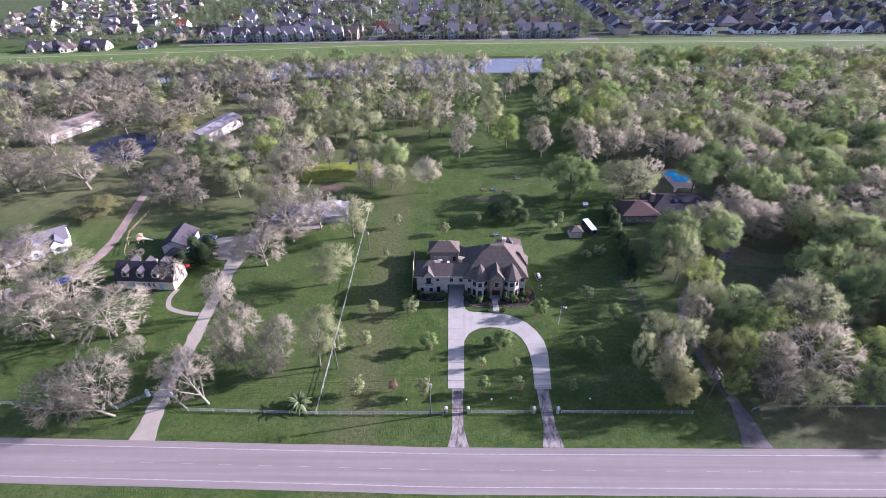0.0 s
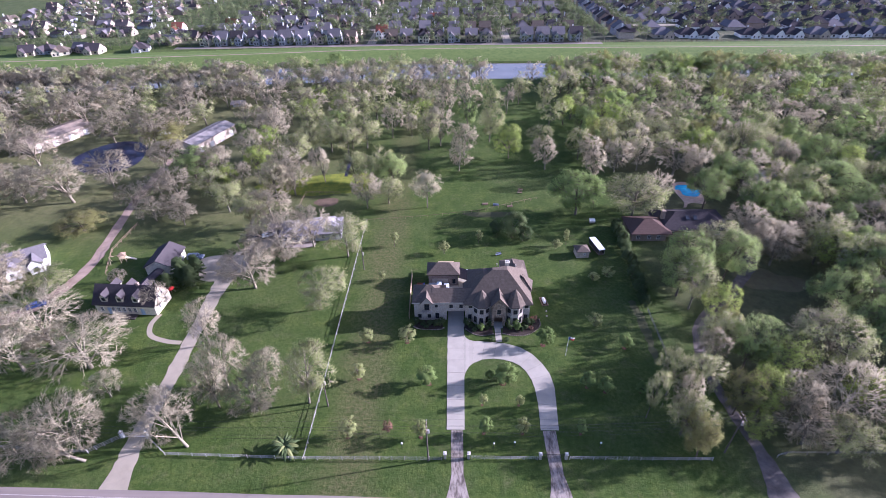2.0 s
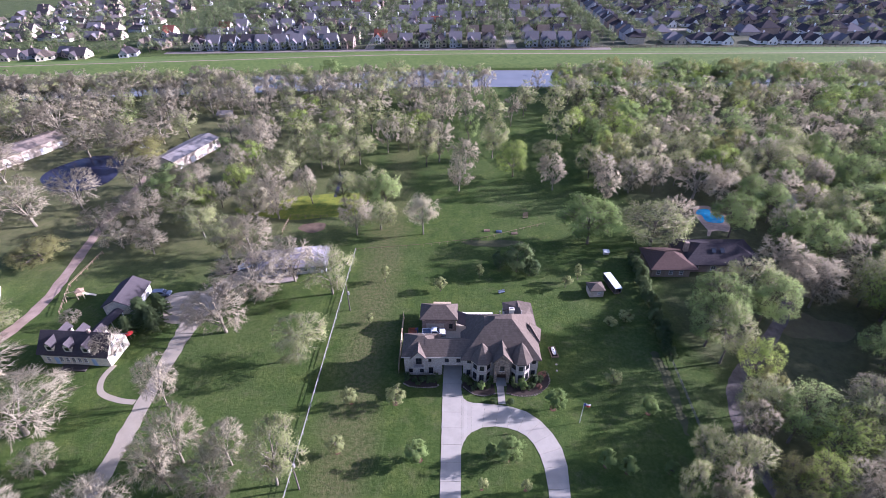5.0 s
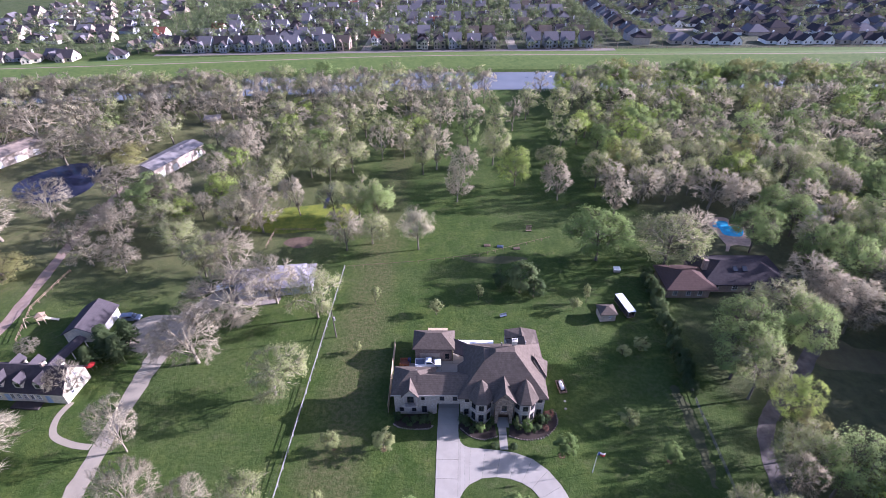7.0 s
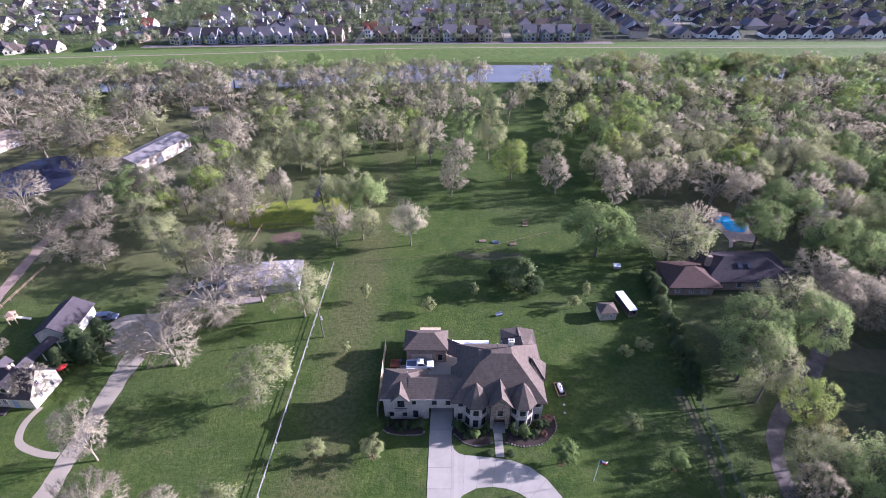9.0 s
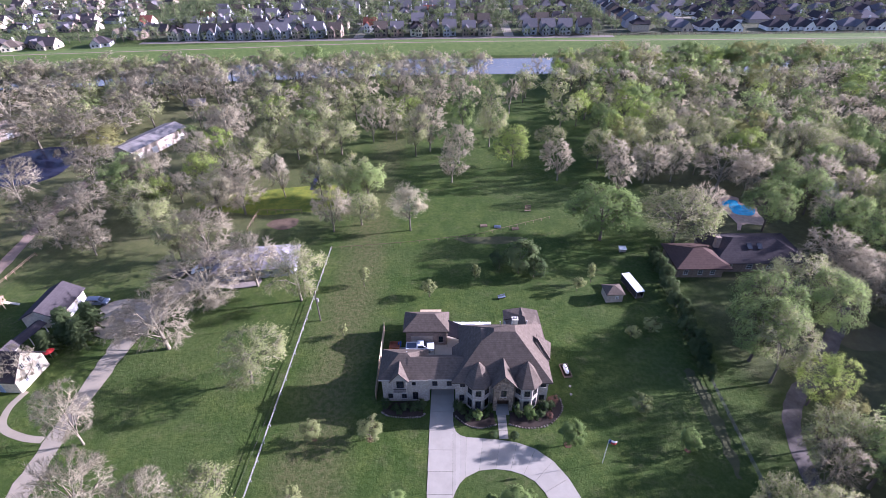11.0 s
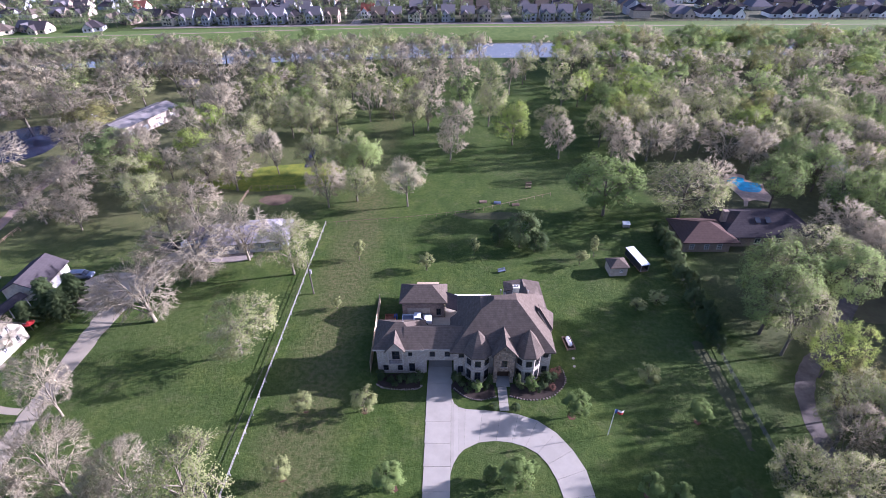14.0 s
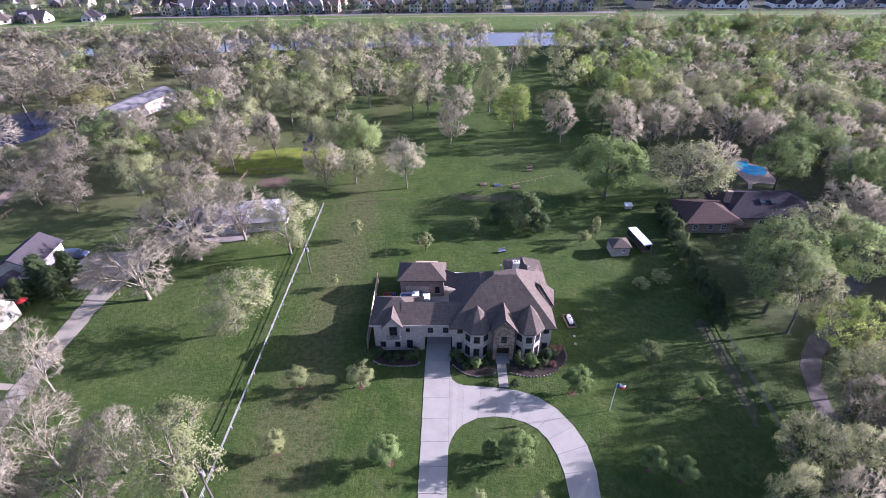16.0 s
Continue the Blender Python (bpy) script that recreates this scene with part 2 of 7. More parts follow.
def bark_material(name, a, b):
    s = Nodes(name)
    info = s.n.new("ShaderNodeObjectInfo").outputs["Random"]
    c = s.ramp(s.math('ADD', s.math('MULTIPLY', info, 0.4), s.math('MULTIPLY', s.noise(0.8, 4), 0.6)), (0.25, a), (0.75, b))
    return s.done(c, 0.9, 0, 0.15)


def water_material(name, color, rough, shine=0.5):
    s = Nodes(name)
    s.bump(s.noise(0.5, 4), 0.12, 0.05)
    m = s.done(s.ramp(s.noise(0.03, 3), (0.3, color), (0.7, tuple(k * 1.5 for k in color))), rough, 0, shine)
    return m


GRASS = grass_material()
LEVEE_GRASS = gravel_material("levee_grass", (0.060, 0.100, 0.024), (0.130, 0.165, 0.048))
ASPHALT = asphalt_material()
CONCRETE = concrete_material("pale_concrete", (0.345, 0.318, 0.268), (0.245, 0.232, 0.2))
OLD_CONCRETE = concrete_material("weathered_concrete", (0.325, 0.283, 0.217), (0.15, 0.13, 0.095))
GRAVEL = gravel_material("gravel", (0.20, 0.17, 0.15), (0.37, 0.32, 0.29))
LANE = gravel_material("lane_gravel", (0.07, 0.062, 0.056), (0.185, 0.16, 0.148))
def muddy_material():
    """Pale gravel with mud blotches drawn out along the way of the wheels."""
    s = Nodes("muddy_gravel")
    along = s.node("ShaderNodeMapping")
    along.inputs["Scale"].default_value = (1.0, 0.3, 1.0)
    s.link(s.pos(), along.inputs["Vector"])
    c = s.ramp(s.noise(1.1, 5, 0.7, along.outputs[0]), (0.38, (0.085, 0.07, 0.06)), (0.56, (0.33, 0.285, 0.25)), (0.72, (0.42, 0.37, 0.33)))
    c = s.mix(s.math('MULTIPLY', s.noise(7.0, 4, 0.7), 0.5), c, (0.12, 0.10, 0.085))
    s.bump(s.noise(8.0, 4, 0.7), 0.6, 0.04)
    return s.done(c, 0.95, 0, 0.15)


MUDDY = muddy_material()
DIRT = gravel_material("packed_dirt", (0.195, 0.142, 0.112), (0.36, 0.272, 0.22))
MULCH = gravel_material("red_mulch", (0.07, 0.035, 0.024), (0.16, 0.085, 0.06))
SOIL = gravel_material("bed_mulch", (0.028, 0.022, 0.018), (0.062, 0.047, 0.039))
LINE_PAINT = worn("road_paint", (0.34, 0.30, 0.285), 0.8, scale=0.8)
FADED_PAINT = worn("faded_road_paint", (0.27, 0.235, 0.22), 0.8, scale=0.8)
SHINGLE = shingle_material("brown_shingle", (0.122, 0.100, 0.083), 0.0)
SHINGLE_GREY = shingle_material("grey_shingle", (0.150, 0.140, 0.150))
SHINGLE_DARK = shingle_material("dark_shingle", (0.066, 0.058, 0.062))
SHINGLE_RED = shingle_material("red_shingle", (0.21, 0.08, 0.06))
METAL_ROOF = worn("pale_metal_roof", (0.23, 0.21, 0.2), 0.6, 0.15, 0.35, 0.35)
LIMESTONE = stone_material("limestone", (0.34, 0.298, 0.256), (0.46, 0.415, 0.362), (0.31, 0.275, 0.24), 3.6)
EDGE_STONE = worn("edging_stone", (0.19, 0.162, 0.134), 0.9, scale=3.0, vary=0.4)
FIELDSTONE = stone_material("brown_fieldstone", (0.13, 0.095, 0.07), (0.34, 0.26, 0.19), (0.20, 0.17, 0.14), 2.6)
BRICK = stone_material("tan_brick", (0.24, 0.175, 0.14), (0.34, 0.26, 0.21), (0.27, 0.22, 0.19), 4.0)
CREAM = worn("cream_siding", (0.66, 0.60, 0.48), 0.7)
FENCE_WHITE = worn("weathered_white_paint", (0.34, 0.327, 0.315), 0.7, vary=0.2)
WHITE = worn("white_paint", (0.78, 0.76, 0.74), 0.6, vary=0.1)
GREY_SIDING = worn("grey_siding", (0.36, 0.37, 0.40), 0.7)
TAN_SIDING = worn("tan_siding", (0.45, 0.38, 0.31), 0.75)
TRIM = worn("pale_trim", (0.42, 0.38, 0.335), 0.6, vary=0.15)
GLASS = worn("dark_window_glass", (0.025, 0.03, 0.04), 0.08, 0.0, vary=0.4, bump=0.0, spec=0.6)
WOOD = worn("weathered_wood", (0.24, 0.17, 0.12), 0.85, scale=2.5)
POLE_WOOD = worn("grey_pole_wood", (0.105, 0.09, 0.076), 0.9, scale=2.5)
CEDAR = worn("new_cedar", (0.52, 0.40, 0.27), 0.8, scale=2.5)
PIPE = worn("dull_grey_metal", (0.40, 0.38, 0.37), 0.5, 0.4)
BLACK = worn("black_rubber", (0.02, 0.02, 0.022), 0.7)
CHROME = worn("bright_metal", (0.6, 0.6, 0.62), 0.25, 0.9)
DARK_METAL = worn("dark_bronze_metal", (0.05, 0.045, 0.04), 0.5, 0.5)
RED = worn("red_paint", (0.42, 0.035, 0.03), 0.5)
BLUE = worn("blue_paint", (0.03, 0.07, 0.24), 0.4)
RUST = worn("rust_brown", (0.26, 0.10, 0.055), 0.85)
CAR_WHITE = worn("white_car_paint", (0.75, 0.76, 0.78), 0.3, vary=0.05, spec=0.5)
CAR_GREY = worn("grey_car_paint", (0.16, 0.19, 0.26), 0.35, 0.3, vary=0.1, spec=0.5)
CAR_BLUE = worn("blue_car_paint", (0.02, 0.045, 0.16), 0.3, vary=0.1, spec=0.5)
LEAF_GREEN = leaf_material("green_leaves", (0.165, 0.225, 0.078), (0.335, 0.415, 0.155), 0.5)
LEAF_SPRING = leaf_material("spring_leaves", (0.21, 0.238, 0.098), (0.385, 0.415, 0.182), 0.52)
LEAF_BRIGHT = leaf_material("bright_leaves", (0.225, 0.3, 0.07), (0.4, 0.48, 0.125), 0.5)
LEAF_OLIVE = leaf_material("olive_leaves", (0.2, 0.2, 0.075), (0.34, 0.33, 0.13), 0.48)
LEAF_DARK = leaf_material("dark_leaves", (0.05, 0.078, 0.035), (0.12, 0.155, 0.065))
LEAF_YOUNG = leaf_material("lawn_tree_leaves", (0.105, 0.155, 0.05), (0.235, 0.31, 0.105), 0.45)
LEAF_BUD = leaf_material("pale_buds", (0.27, 0.25, 0.16), (0.44, 0.408, 0.272), 0.45)
LEAF_STREET = leaf_material("street_tree_leaves", (0.075, 0.098, 0.048), (0.17, 0.205, 0.095))
TWIG = leaf_material("budding_twigs", (0.365, 0.325, 0.235), (0.60, 0.545, 0.40), 0.52)
LEAF_PINK = leaf_material("rusty_leaves", (0.16, 0.08, 0.06), (0.30, 0.17, 0.12))
BARK = bark_material("brown_bark", (0.09, 0.07, 0.058), (0.17, 0.14, 0.115))
BARK_PALE = bark_material("pale_bark", (0.135, 0.118, 0.086), (0.26, 0.232, 0.172))
BARK_GREY = bark_material("grey_bark", (0.085, 0.075, 0.058), (0.19, 0.169, 0.132))
RIVER = water_material("river_water", (0.10, 0.095, 0.10), 0.12)
POND = water_material("pond_water", (0.02, 0.022, 0.042), 0.12, 0.06)
POOL = worn("pool_water", (0.04, 0.42, 0.70), 0.08, scale=0.6, vary=0.3, bump=0.05, spec=0.5)


# ---- ground ----
def bank_shift(x):
    return -0.1 * max(0.0, -20.0 - x) if x > -420 else -40.0


def height(x, y):
    """The plain, with the river's channel and the levee behind it."""
    v = y - bank_shift(x)
    stops = ((328, 0), (338, -3.6), (340, -4.2), (367, -4.2), (373, -1.2), (378, 0.2), (393, 2.6), (399, 2.6), (414, 0.1), (420, 0))
    if v <= 328 or v >= 420:
        return 0.0
    for (a, za), (b, zb) in zip(stops, stops[1:]):
        if v <= b:
            return za + (zb - za) * (v - a) / (b - a)
    return 0.0


def build_ground():
    xs = [-4500, -2000, -1000] + list(range(-700, 701, 20)) + [1000, 2000, 4500]
    ys = [-1500, -500, -100] + list(range(0, 280, 20)) + [280 + 2 * i for i in range(75)] + list(range(440, 900, 40)) + [1200, 2500, 4800]
    v = [(x, y, height(x, y)) for y in ys for x in xs]
    n = len(xs)
    f = [(j * n + i, j * n + i + 1, (j + 1) * n + i + 1, (j + 1) * n + i) for j in range(len(ys) - 1) for i in range(n - 1)]
    me = mesh_of("ground", v, f, [GRASS, LEVEE_GRASS])
    for p in me.polygons:
        c = p.center
        if 374 < c.y - bank_shift(c.x) < 424 and abs(c.x) < 720:
            p.material_index = 1
    g = put("ground", me)
    tagged(g, "broad green grassland with mown lawns and bare patches", "ground", kind="structure")


build_ground()


def smooth_line(pts, n=6):
    """A Catmull-Rom line through points."""
    out = []
    for i in range(len(pts) - 1):
        p = [Vector(pts[max(0, min(len(pts) - 1, k))]) for k in (i - 1, i, i + 1, i + 2)]
        for s in range(n):
            t = s / n
            out.append(0.5 * (2 * p[1] + (p[2] - p[0]) * t + (2 * p[0] - 5 * p[1] + 4 * p[2] - p[3]) * t * t + (3 * p[1] - p[0] - 3 * p[2] + p[3]) * t ** 3))
    return out + [Vector(pts[-1])]


def ribbon(name, pts, width, mat, z=0.03, n=6, ragged=0.0, follow=False):
    """A paved strip along a line; width is a number or one for each point."""
    line = smooth_line([(*p, 0) for p in pts], n) if n > 1 else [Vector((*p, 0)) for p in pts]
    s, top = Solid(), []
    for i, p in enumerate(line):
        d = (line[min(i + 1, len(line) - 1)] - line[max(i - 1, 0)]).normalized()
        side = Vector((-d.y, d.x, 0))
        if isinstance(width, (int, float)):
            w = width
        else:
            k = i / n
            a = min(int(k), len(width) - 1)
            w = width[a] + (width[min(a + 1, len(width) - 1)] - width[a]) * (k - a)
        l = w / 2 + rng.uniform(-ragged, ragged)
        r = w / 2 + rng.uniform(-ragged, ragged)
        a, b = p + side * l, p - side * r
        top.append((a, b))
    k = 0
    for (a, b) in top:
        for q in (a, b):
            h = height(q.x, q.y) if follow else 0.0
            s.v += [(q.x, q.y, h + z), (q.x, q.y, h - 0.15)]
    for i in range(len(top) - 1):
        a, b = 4 * i, 4 * i + 4
        s.f += [(a, a + 2, b + 2, b), (a + 1, a, b, b + 1), (a + 2, a + 3, b + 3, b + 2)]
    e = 4 * (len(top) - 1)
    s.f += [(0, 1, 3, 2), (e + 1, e, e + 2, e + 3)]
    return put(name, s.mesh(name, mat))


def blob(name, cx, cy, rx, ry, mat, z, label, category, kind="structure", n=40, rough=0.12, seed=1, turn=0.0):
    r = random.Random(seed)
    ph = [r.uniform(0, 6.28) for _ in range(4)]
    ring = []
    for i in range(n):
        w = 2 * math.pi * i / n
        k = 1 + rough * (math.sin(2 * w + ph[0]) + 0.6 * math.sin(3 * w + ph[1]) + 0.4 * math.sin(5 * w + ph[2]))
        x, y = rx * k * math.cos(w), ry * k * math.sin(w)
        ring.append((cx + x * math.cos(turn) - y * math.sin(turn), cy + x * math.sin(turn) + y * math.cos(turn)))
    s = Solid().prism(ring, z - 0.2, z)
    return tagged(put(name, s.mesh(name, mat)), label, category, kind=kind)

# ---- roads, drives and water ----
def road_y(x):
    return 56.25 + 0.02 * max(0.0, -x)


xs_road = [-700, -400, -200, -100, -60, -20, 0, 40, 100, 300, 700]
road = ribbon("road", [(x, road_y(x)) for x in xs_road], 9.7, ASPHALT, 0.04, ragged=0.06)
tagged(road, "two-lane country road of faded pinkish grey asphalt", "road", kind="structure")
for off, lab in ((3.4, "worn white edge line along the far shoulder"), (-3.4, "worn white edge line along the near shoulder")):
    e = ribbon("edge_line", [(x, road_y(x) + off) for x in xs_road], 0.16, LINE_PAINT, 0.046)
    e.parent = road
    tagged(e, lab)
for i in range(-12, 16):
    x = 10.9 + 7.9 * i
    d = Solid().box(x - 1.3, road_y(x) - 0.07, 0.0, x + 1.3, road_y(x) + 0.07, 0.046)
    d.part("centre_dash", FADED_PAINT, road)

left_drive = ribbon("left_driveway", [(-63.6, 61.2), (-64.3, 68), (-65.0, 74), (-65.1, 82), (-65.4, 91), (-66.1, 102), (-66.6, 114), (-66.8, 122), (-66.7, 129), (-65.3, 137), (-62, 143), (-56, 150)],
                    [6.0, 4.2, 3.5, 3.4, 3.5, 3.6, 3.8, 4.4, 6, 6.5, 6, 6], OLD_CONCRETE, 0.035, ragged=0.28)
tagged(left_drive, "long straight weathered concrete driveway with mossy edges", "driveway", kind="structure")
pad = blob("parking_pad", -70.5, 132, 8.2, 7.0, OLD_CONCRETE, 0.028, "wide weathered concrete parking pad beside the garage", "pavement", seed=4, rough=0.06)
blob("gravel_yard", -52, 147, 9, 4.5, GRAVEL, 0.022, "gravel yard in front of a low grey house", "gravel yard", seed=5)
blob("bare_earth_yard", -46, 172, 5.0, 2.8, gravel_material("bare_reddish_earth", (0.075, 0.055, 0.038), (0.17, 0.12, 0.085)), 0.02, "fenced yard of bare reddish earth", "yard", seed=6)
garden_path = ribbon("garden_path", [(-68, 100.5), (-72, 101), (-77, 103), (-79, 107), (-78.5, 111)], 1.3, OLD_CONCRETE, 0.03)
tagged(garden_path, "narrow curved concrete path across a lawn", "path", kind="structure")
track = ribbon("farm_track", [(-134, 99), (-124, 105), (-115, 114), (-111.5, 124), (-111, 134), (-113, 146), (-116, 161), (-119, 179), (-120.5, 196), (-122, 210)],
               [5.5, 5, 4.2, 3.6, 3.4, 3.2, 3.2, 3.2, 3.2, 3.2], DIRT, 0.03, ragged=0.25)
tagged(track, "curving track of pale reddish dirt and gravel", "track", kind="structure")
apron = ribbon("gravel_apron", [(-150, 92), (-138, 101), (-126, 109)], [8, 9, 6], GRAVEL, 0.024, ragged=0.3)
tagged(apron, "pale gravel turning area beside a house", "driveway", kind="structure")
wood_lane = ribbon("woodland_lane", [(61.6, 61.3), (62.0, 71), (60.9, 80), (60.2, 88), (60.6, 95), (62.6, 103), (67, 110), (74, 115.5), (85, 127), (91, 134), (95, 142)],
                   [6.0, 2.6, 2.4, 2.4, 2.6, 2.8, 3.0, 3.2, 3.2, 3.6, 4.5], LANE, 0.03, ragged=0.18)
tagged(wood_lane, "narrow shaded gravel lane winding into a wood", "driveway", kind="structure")
worn_track = ribbon("worn_grass_track", [(49.0, 94), (49.9, 101), (50.3, 107), (50.2, 112), (49.8, 117)], [1.0, 1.9, 2.4, 2.2, 1.2], gravel_material("worn_earth", (0.052, 0.06, 0.026), (0.092, 0.09, 0.046)), 0.012, ragged=0.4)
tagged(worn_track, "strip of worn earth beside a fence", "ground", kind="structure")
bare_patch = blob("bare_patch", 14, 163, 8, 2.2, worn_track.data.materials[0], 0.012, "bare patch of earth in the grass", "ground", seed=8, rough=0.2)
blob("woodland_clearing", 92, 126, 9, 5.5, gravel_material("dry_grass", (0.10, 0.085, 0.05), (0.15, 0.14, 0.07)), 0.012, "sunlit clearing of dry brownish grass", "ground", seed=9, rough=0.2)

river = put("river", mesh_of("river", [(x, y + bank_shift(x), -1.9) for x in (-700, -420, -20, 700) for y in (333, 373)],
                             [(0, 2, 3, 1), (2, 4, 5, 3), (4, 6, 7, 5)], RIVER))
tagged(river, "still brownish grey river below a grassy levee", "river", kind="structure")
pond = blob("pond", -150, 213, 15, 17, POND, 0.03, "dark still pond in a lawn", "pond", seed=12, rough=0.07)
creek = ribbon("creek", [(-44, 212), (-43, 204), (-42.5, 193)], 1.6, POND, 0.03, ragged=0.3)
tagged(creek, "narrow dark ditch with standing water", "creek", kind="structure")
blob("flower_meadow", -50, 186, 20, 10, gravel_material("flowering_weeds", (0.07, 0.11, 0.02), (0.25, 0.25, 0.035)), 0.014, "meadow of yellow flowering weeds", "meadow", seed=14, rough=0.2)
levee_path = ribbon("levee_path", [(x, 396 + bank_shift(x)) for x in (-420, -300, -160, -20, 200, 420)], 1.5, DIRT, 0.03, n=10, follow=True)
tagged(levee_path, "pale gravel path along the levee's crest", "path", kind="structure")


def driveway_slabs():
    """The pale concrete drive of the large house, cast in separate slabs."""
    drive = root("u_shaped_driveway", pose(0, 0, 0), "U-shaped drive of pale concrete slabs with saw-cut joints", "driveway", kind="structure")
    gap = 0.03

    def slab(ring):
        c = Vector((sum(p[0] for p in ring) / len(ring), sum(p[1] for p in ring) / len(ring)))
        ring = [tuple(Vector(p) + (c - Vector(p)).normalized() * gap) for p in ring]
        Solid().prism(ring, -0.1, 0.06).part("slab", CONCRETE, drive)

    ys = [75.8 + 3.85 * i for i in range(9)]
    for a, b in zip(ys, ys[1:]):
        f = lambda y: min(3.05 + (y - 75.8) * 0.0179, 3.3 + (y - 89.8) * 0.0132)
        slab([(-0.75, a), (f(a), a), (f(b), b), (-0.68, b)])
    slab([(-0.68, 106.6), (3.7, 106.6), (3.7, 110.5), (-0.62, 110.5)])
    slab([(-0.62, 110.5), (3.7, 110.5), (3.7, 115), (-0.62, 115)])
    for x0, x1 in ((-8.5, -4.4), (-4.4, -0.3), (-0.3, 4.6)):
        for y0, y1 in ((115.2, 118.8), (118.8, 122.6)):
            slab([(x0, y0), (x1, y0), (x1, y1), (x0, y1)])
    slab([(2.3, 122.6), (5.3, 122.6), (5.3, 126.8), (2.3, 126.8)])
    slab([(-6.2, 122.6), (2.3, 122.6), (2.3, 123.38), (-6.2, 123.38)])
    outer = [(3.5, 105.0), (3.58, 103.6), (3.95, 102.5), (4.7, 101.8), (5.8, 101.4), (8.6, 101.2), (11.6, 100.9), (14.4, 100.4), (17.4, 99.2), (20.0, 97.0), (22.0, 94.0), (23.3, 90.8), (23.7, 87.0), (23.3, 82.4), (22.7, 75.8)]
    inner = [(3.3, 89.8), (3.45, 90.7), (3.8, 91.7), (4.5, 93.0), (5.4, 94.0), (7.7, 95.2), (10.4, 95.5), (12.8, 95.2), (14.8, 94.5), (16.5, 93.4), (17.8, 91.6), (18.7, 89.2), (19.2, 86.4), (19.3, 82.2), (18.9, 75.8)]
    pairs = list(zip(outer, inner))
    for (a, b), (c, d) in zip(pairs, pairs[1:]):
        slab([a, b, d, c])
    # older strips down to the road
    for x0, x1, lab in ((0.2, 2.7, "muddy gravel approach with wheel tracks"), (19.3, 22.0, "muddy gravel approach with wheel tracks")):
        s = Solid()
        cx = (x0 + x1) / 2
        s.prism([(x0, 75.7), (x1, 75.7), (x1 - 0.1, 66), (x1 + 0.5, 63), (cx + 2.2, 61.15), (cx - 2.2, 61.15), (x0 - 0.4, 63), (x0 + 0.1, 66)], -0.1, 0.035)
        s.part("approach", MUDDY, drive, lab)
    return drive


driveway_slabs()
walkway = root("front_walk", pose(0, 0, 0), "straight concrete walk to the front door", "path", kind="structure")
for i in range(4):
    Solid().box(11.45, 101.1 + i * 1.65, -0.1, 13.0, 101.1 + i * 1.65 + 1.6, 0.058).part("slab", CONCRETE, walkway)


# ---- trees ----
class Wood:
    """Trunk and limbs as tapered tubes, gathered in arrays."""

    def __init__(self):
        self.v, self.t, self.k = [], [], 0

    def limb(self, pts, radii, sides):
        rings = []
        for i, p in enumerate(pts):
            d = pts[min(i + 1, len(pts) - 1)] - pts[max(i - 1, 0)]
            d = d / (np.linalg.norm(d) + 1e-9)
            a = np.cross(d, (0.31, 0.95, 0.05) if abs(d[2]) > 0.8 else (0, 0, 1.0))
            a /= np.linalg.norm(a) + 1e-9
            b = np.cross(d, a)
            w = np.arange(sides) * 2 * np.pi / sides
            rings.append(p + radii[i] * (np.cos(w)[:, None] * a + np.sin(w)[:, None] * b))
        self.v.append(np.concatenate(rings))
        for i in range(len(pts) - 1):
            for j in range(sides):
                a, b = self.k + i * sides + j, self.k + i * sides + (j + 1) % sides
                c, d = a + sides, b + sides
                self.t += [(a, b, d), (a, d, c)]
        self.k += len(pts) * sides

    def arrays(self):
        return np.concatenate(self.v), np.array(self.t)


def units(v):
    return v / (np.linalg.norm(v, axis=-1, keepdims=True) + 1e-9)


def spikes(a, b, r):
    """Three-sided tapering twigs from points a to points b."""
    d = units(b - a)
    u = units(np.cross(d, (0.3, 0.2, 0.9)))
    w = np.cross(d, u)
    v = np.stack([a + u * r, a - u * r * 0.5 + w * r * 0.87, a - u * r * 0.5 - w * r * 0.87, b], 1).reshape(-1, 3)
    k = 4 * np.arange(len(a))[:, None, None]
    return v, (k + np.array([[0, 1, 3], [1, 2, 3], [2, 0, 3]])).reshape(-1, 3)


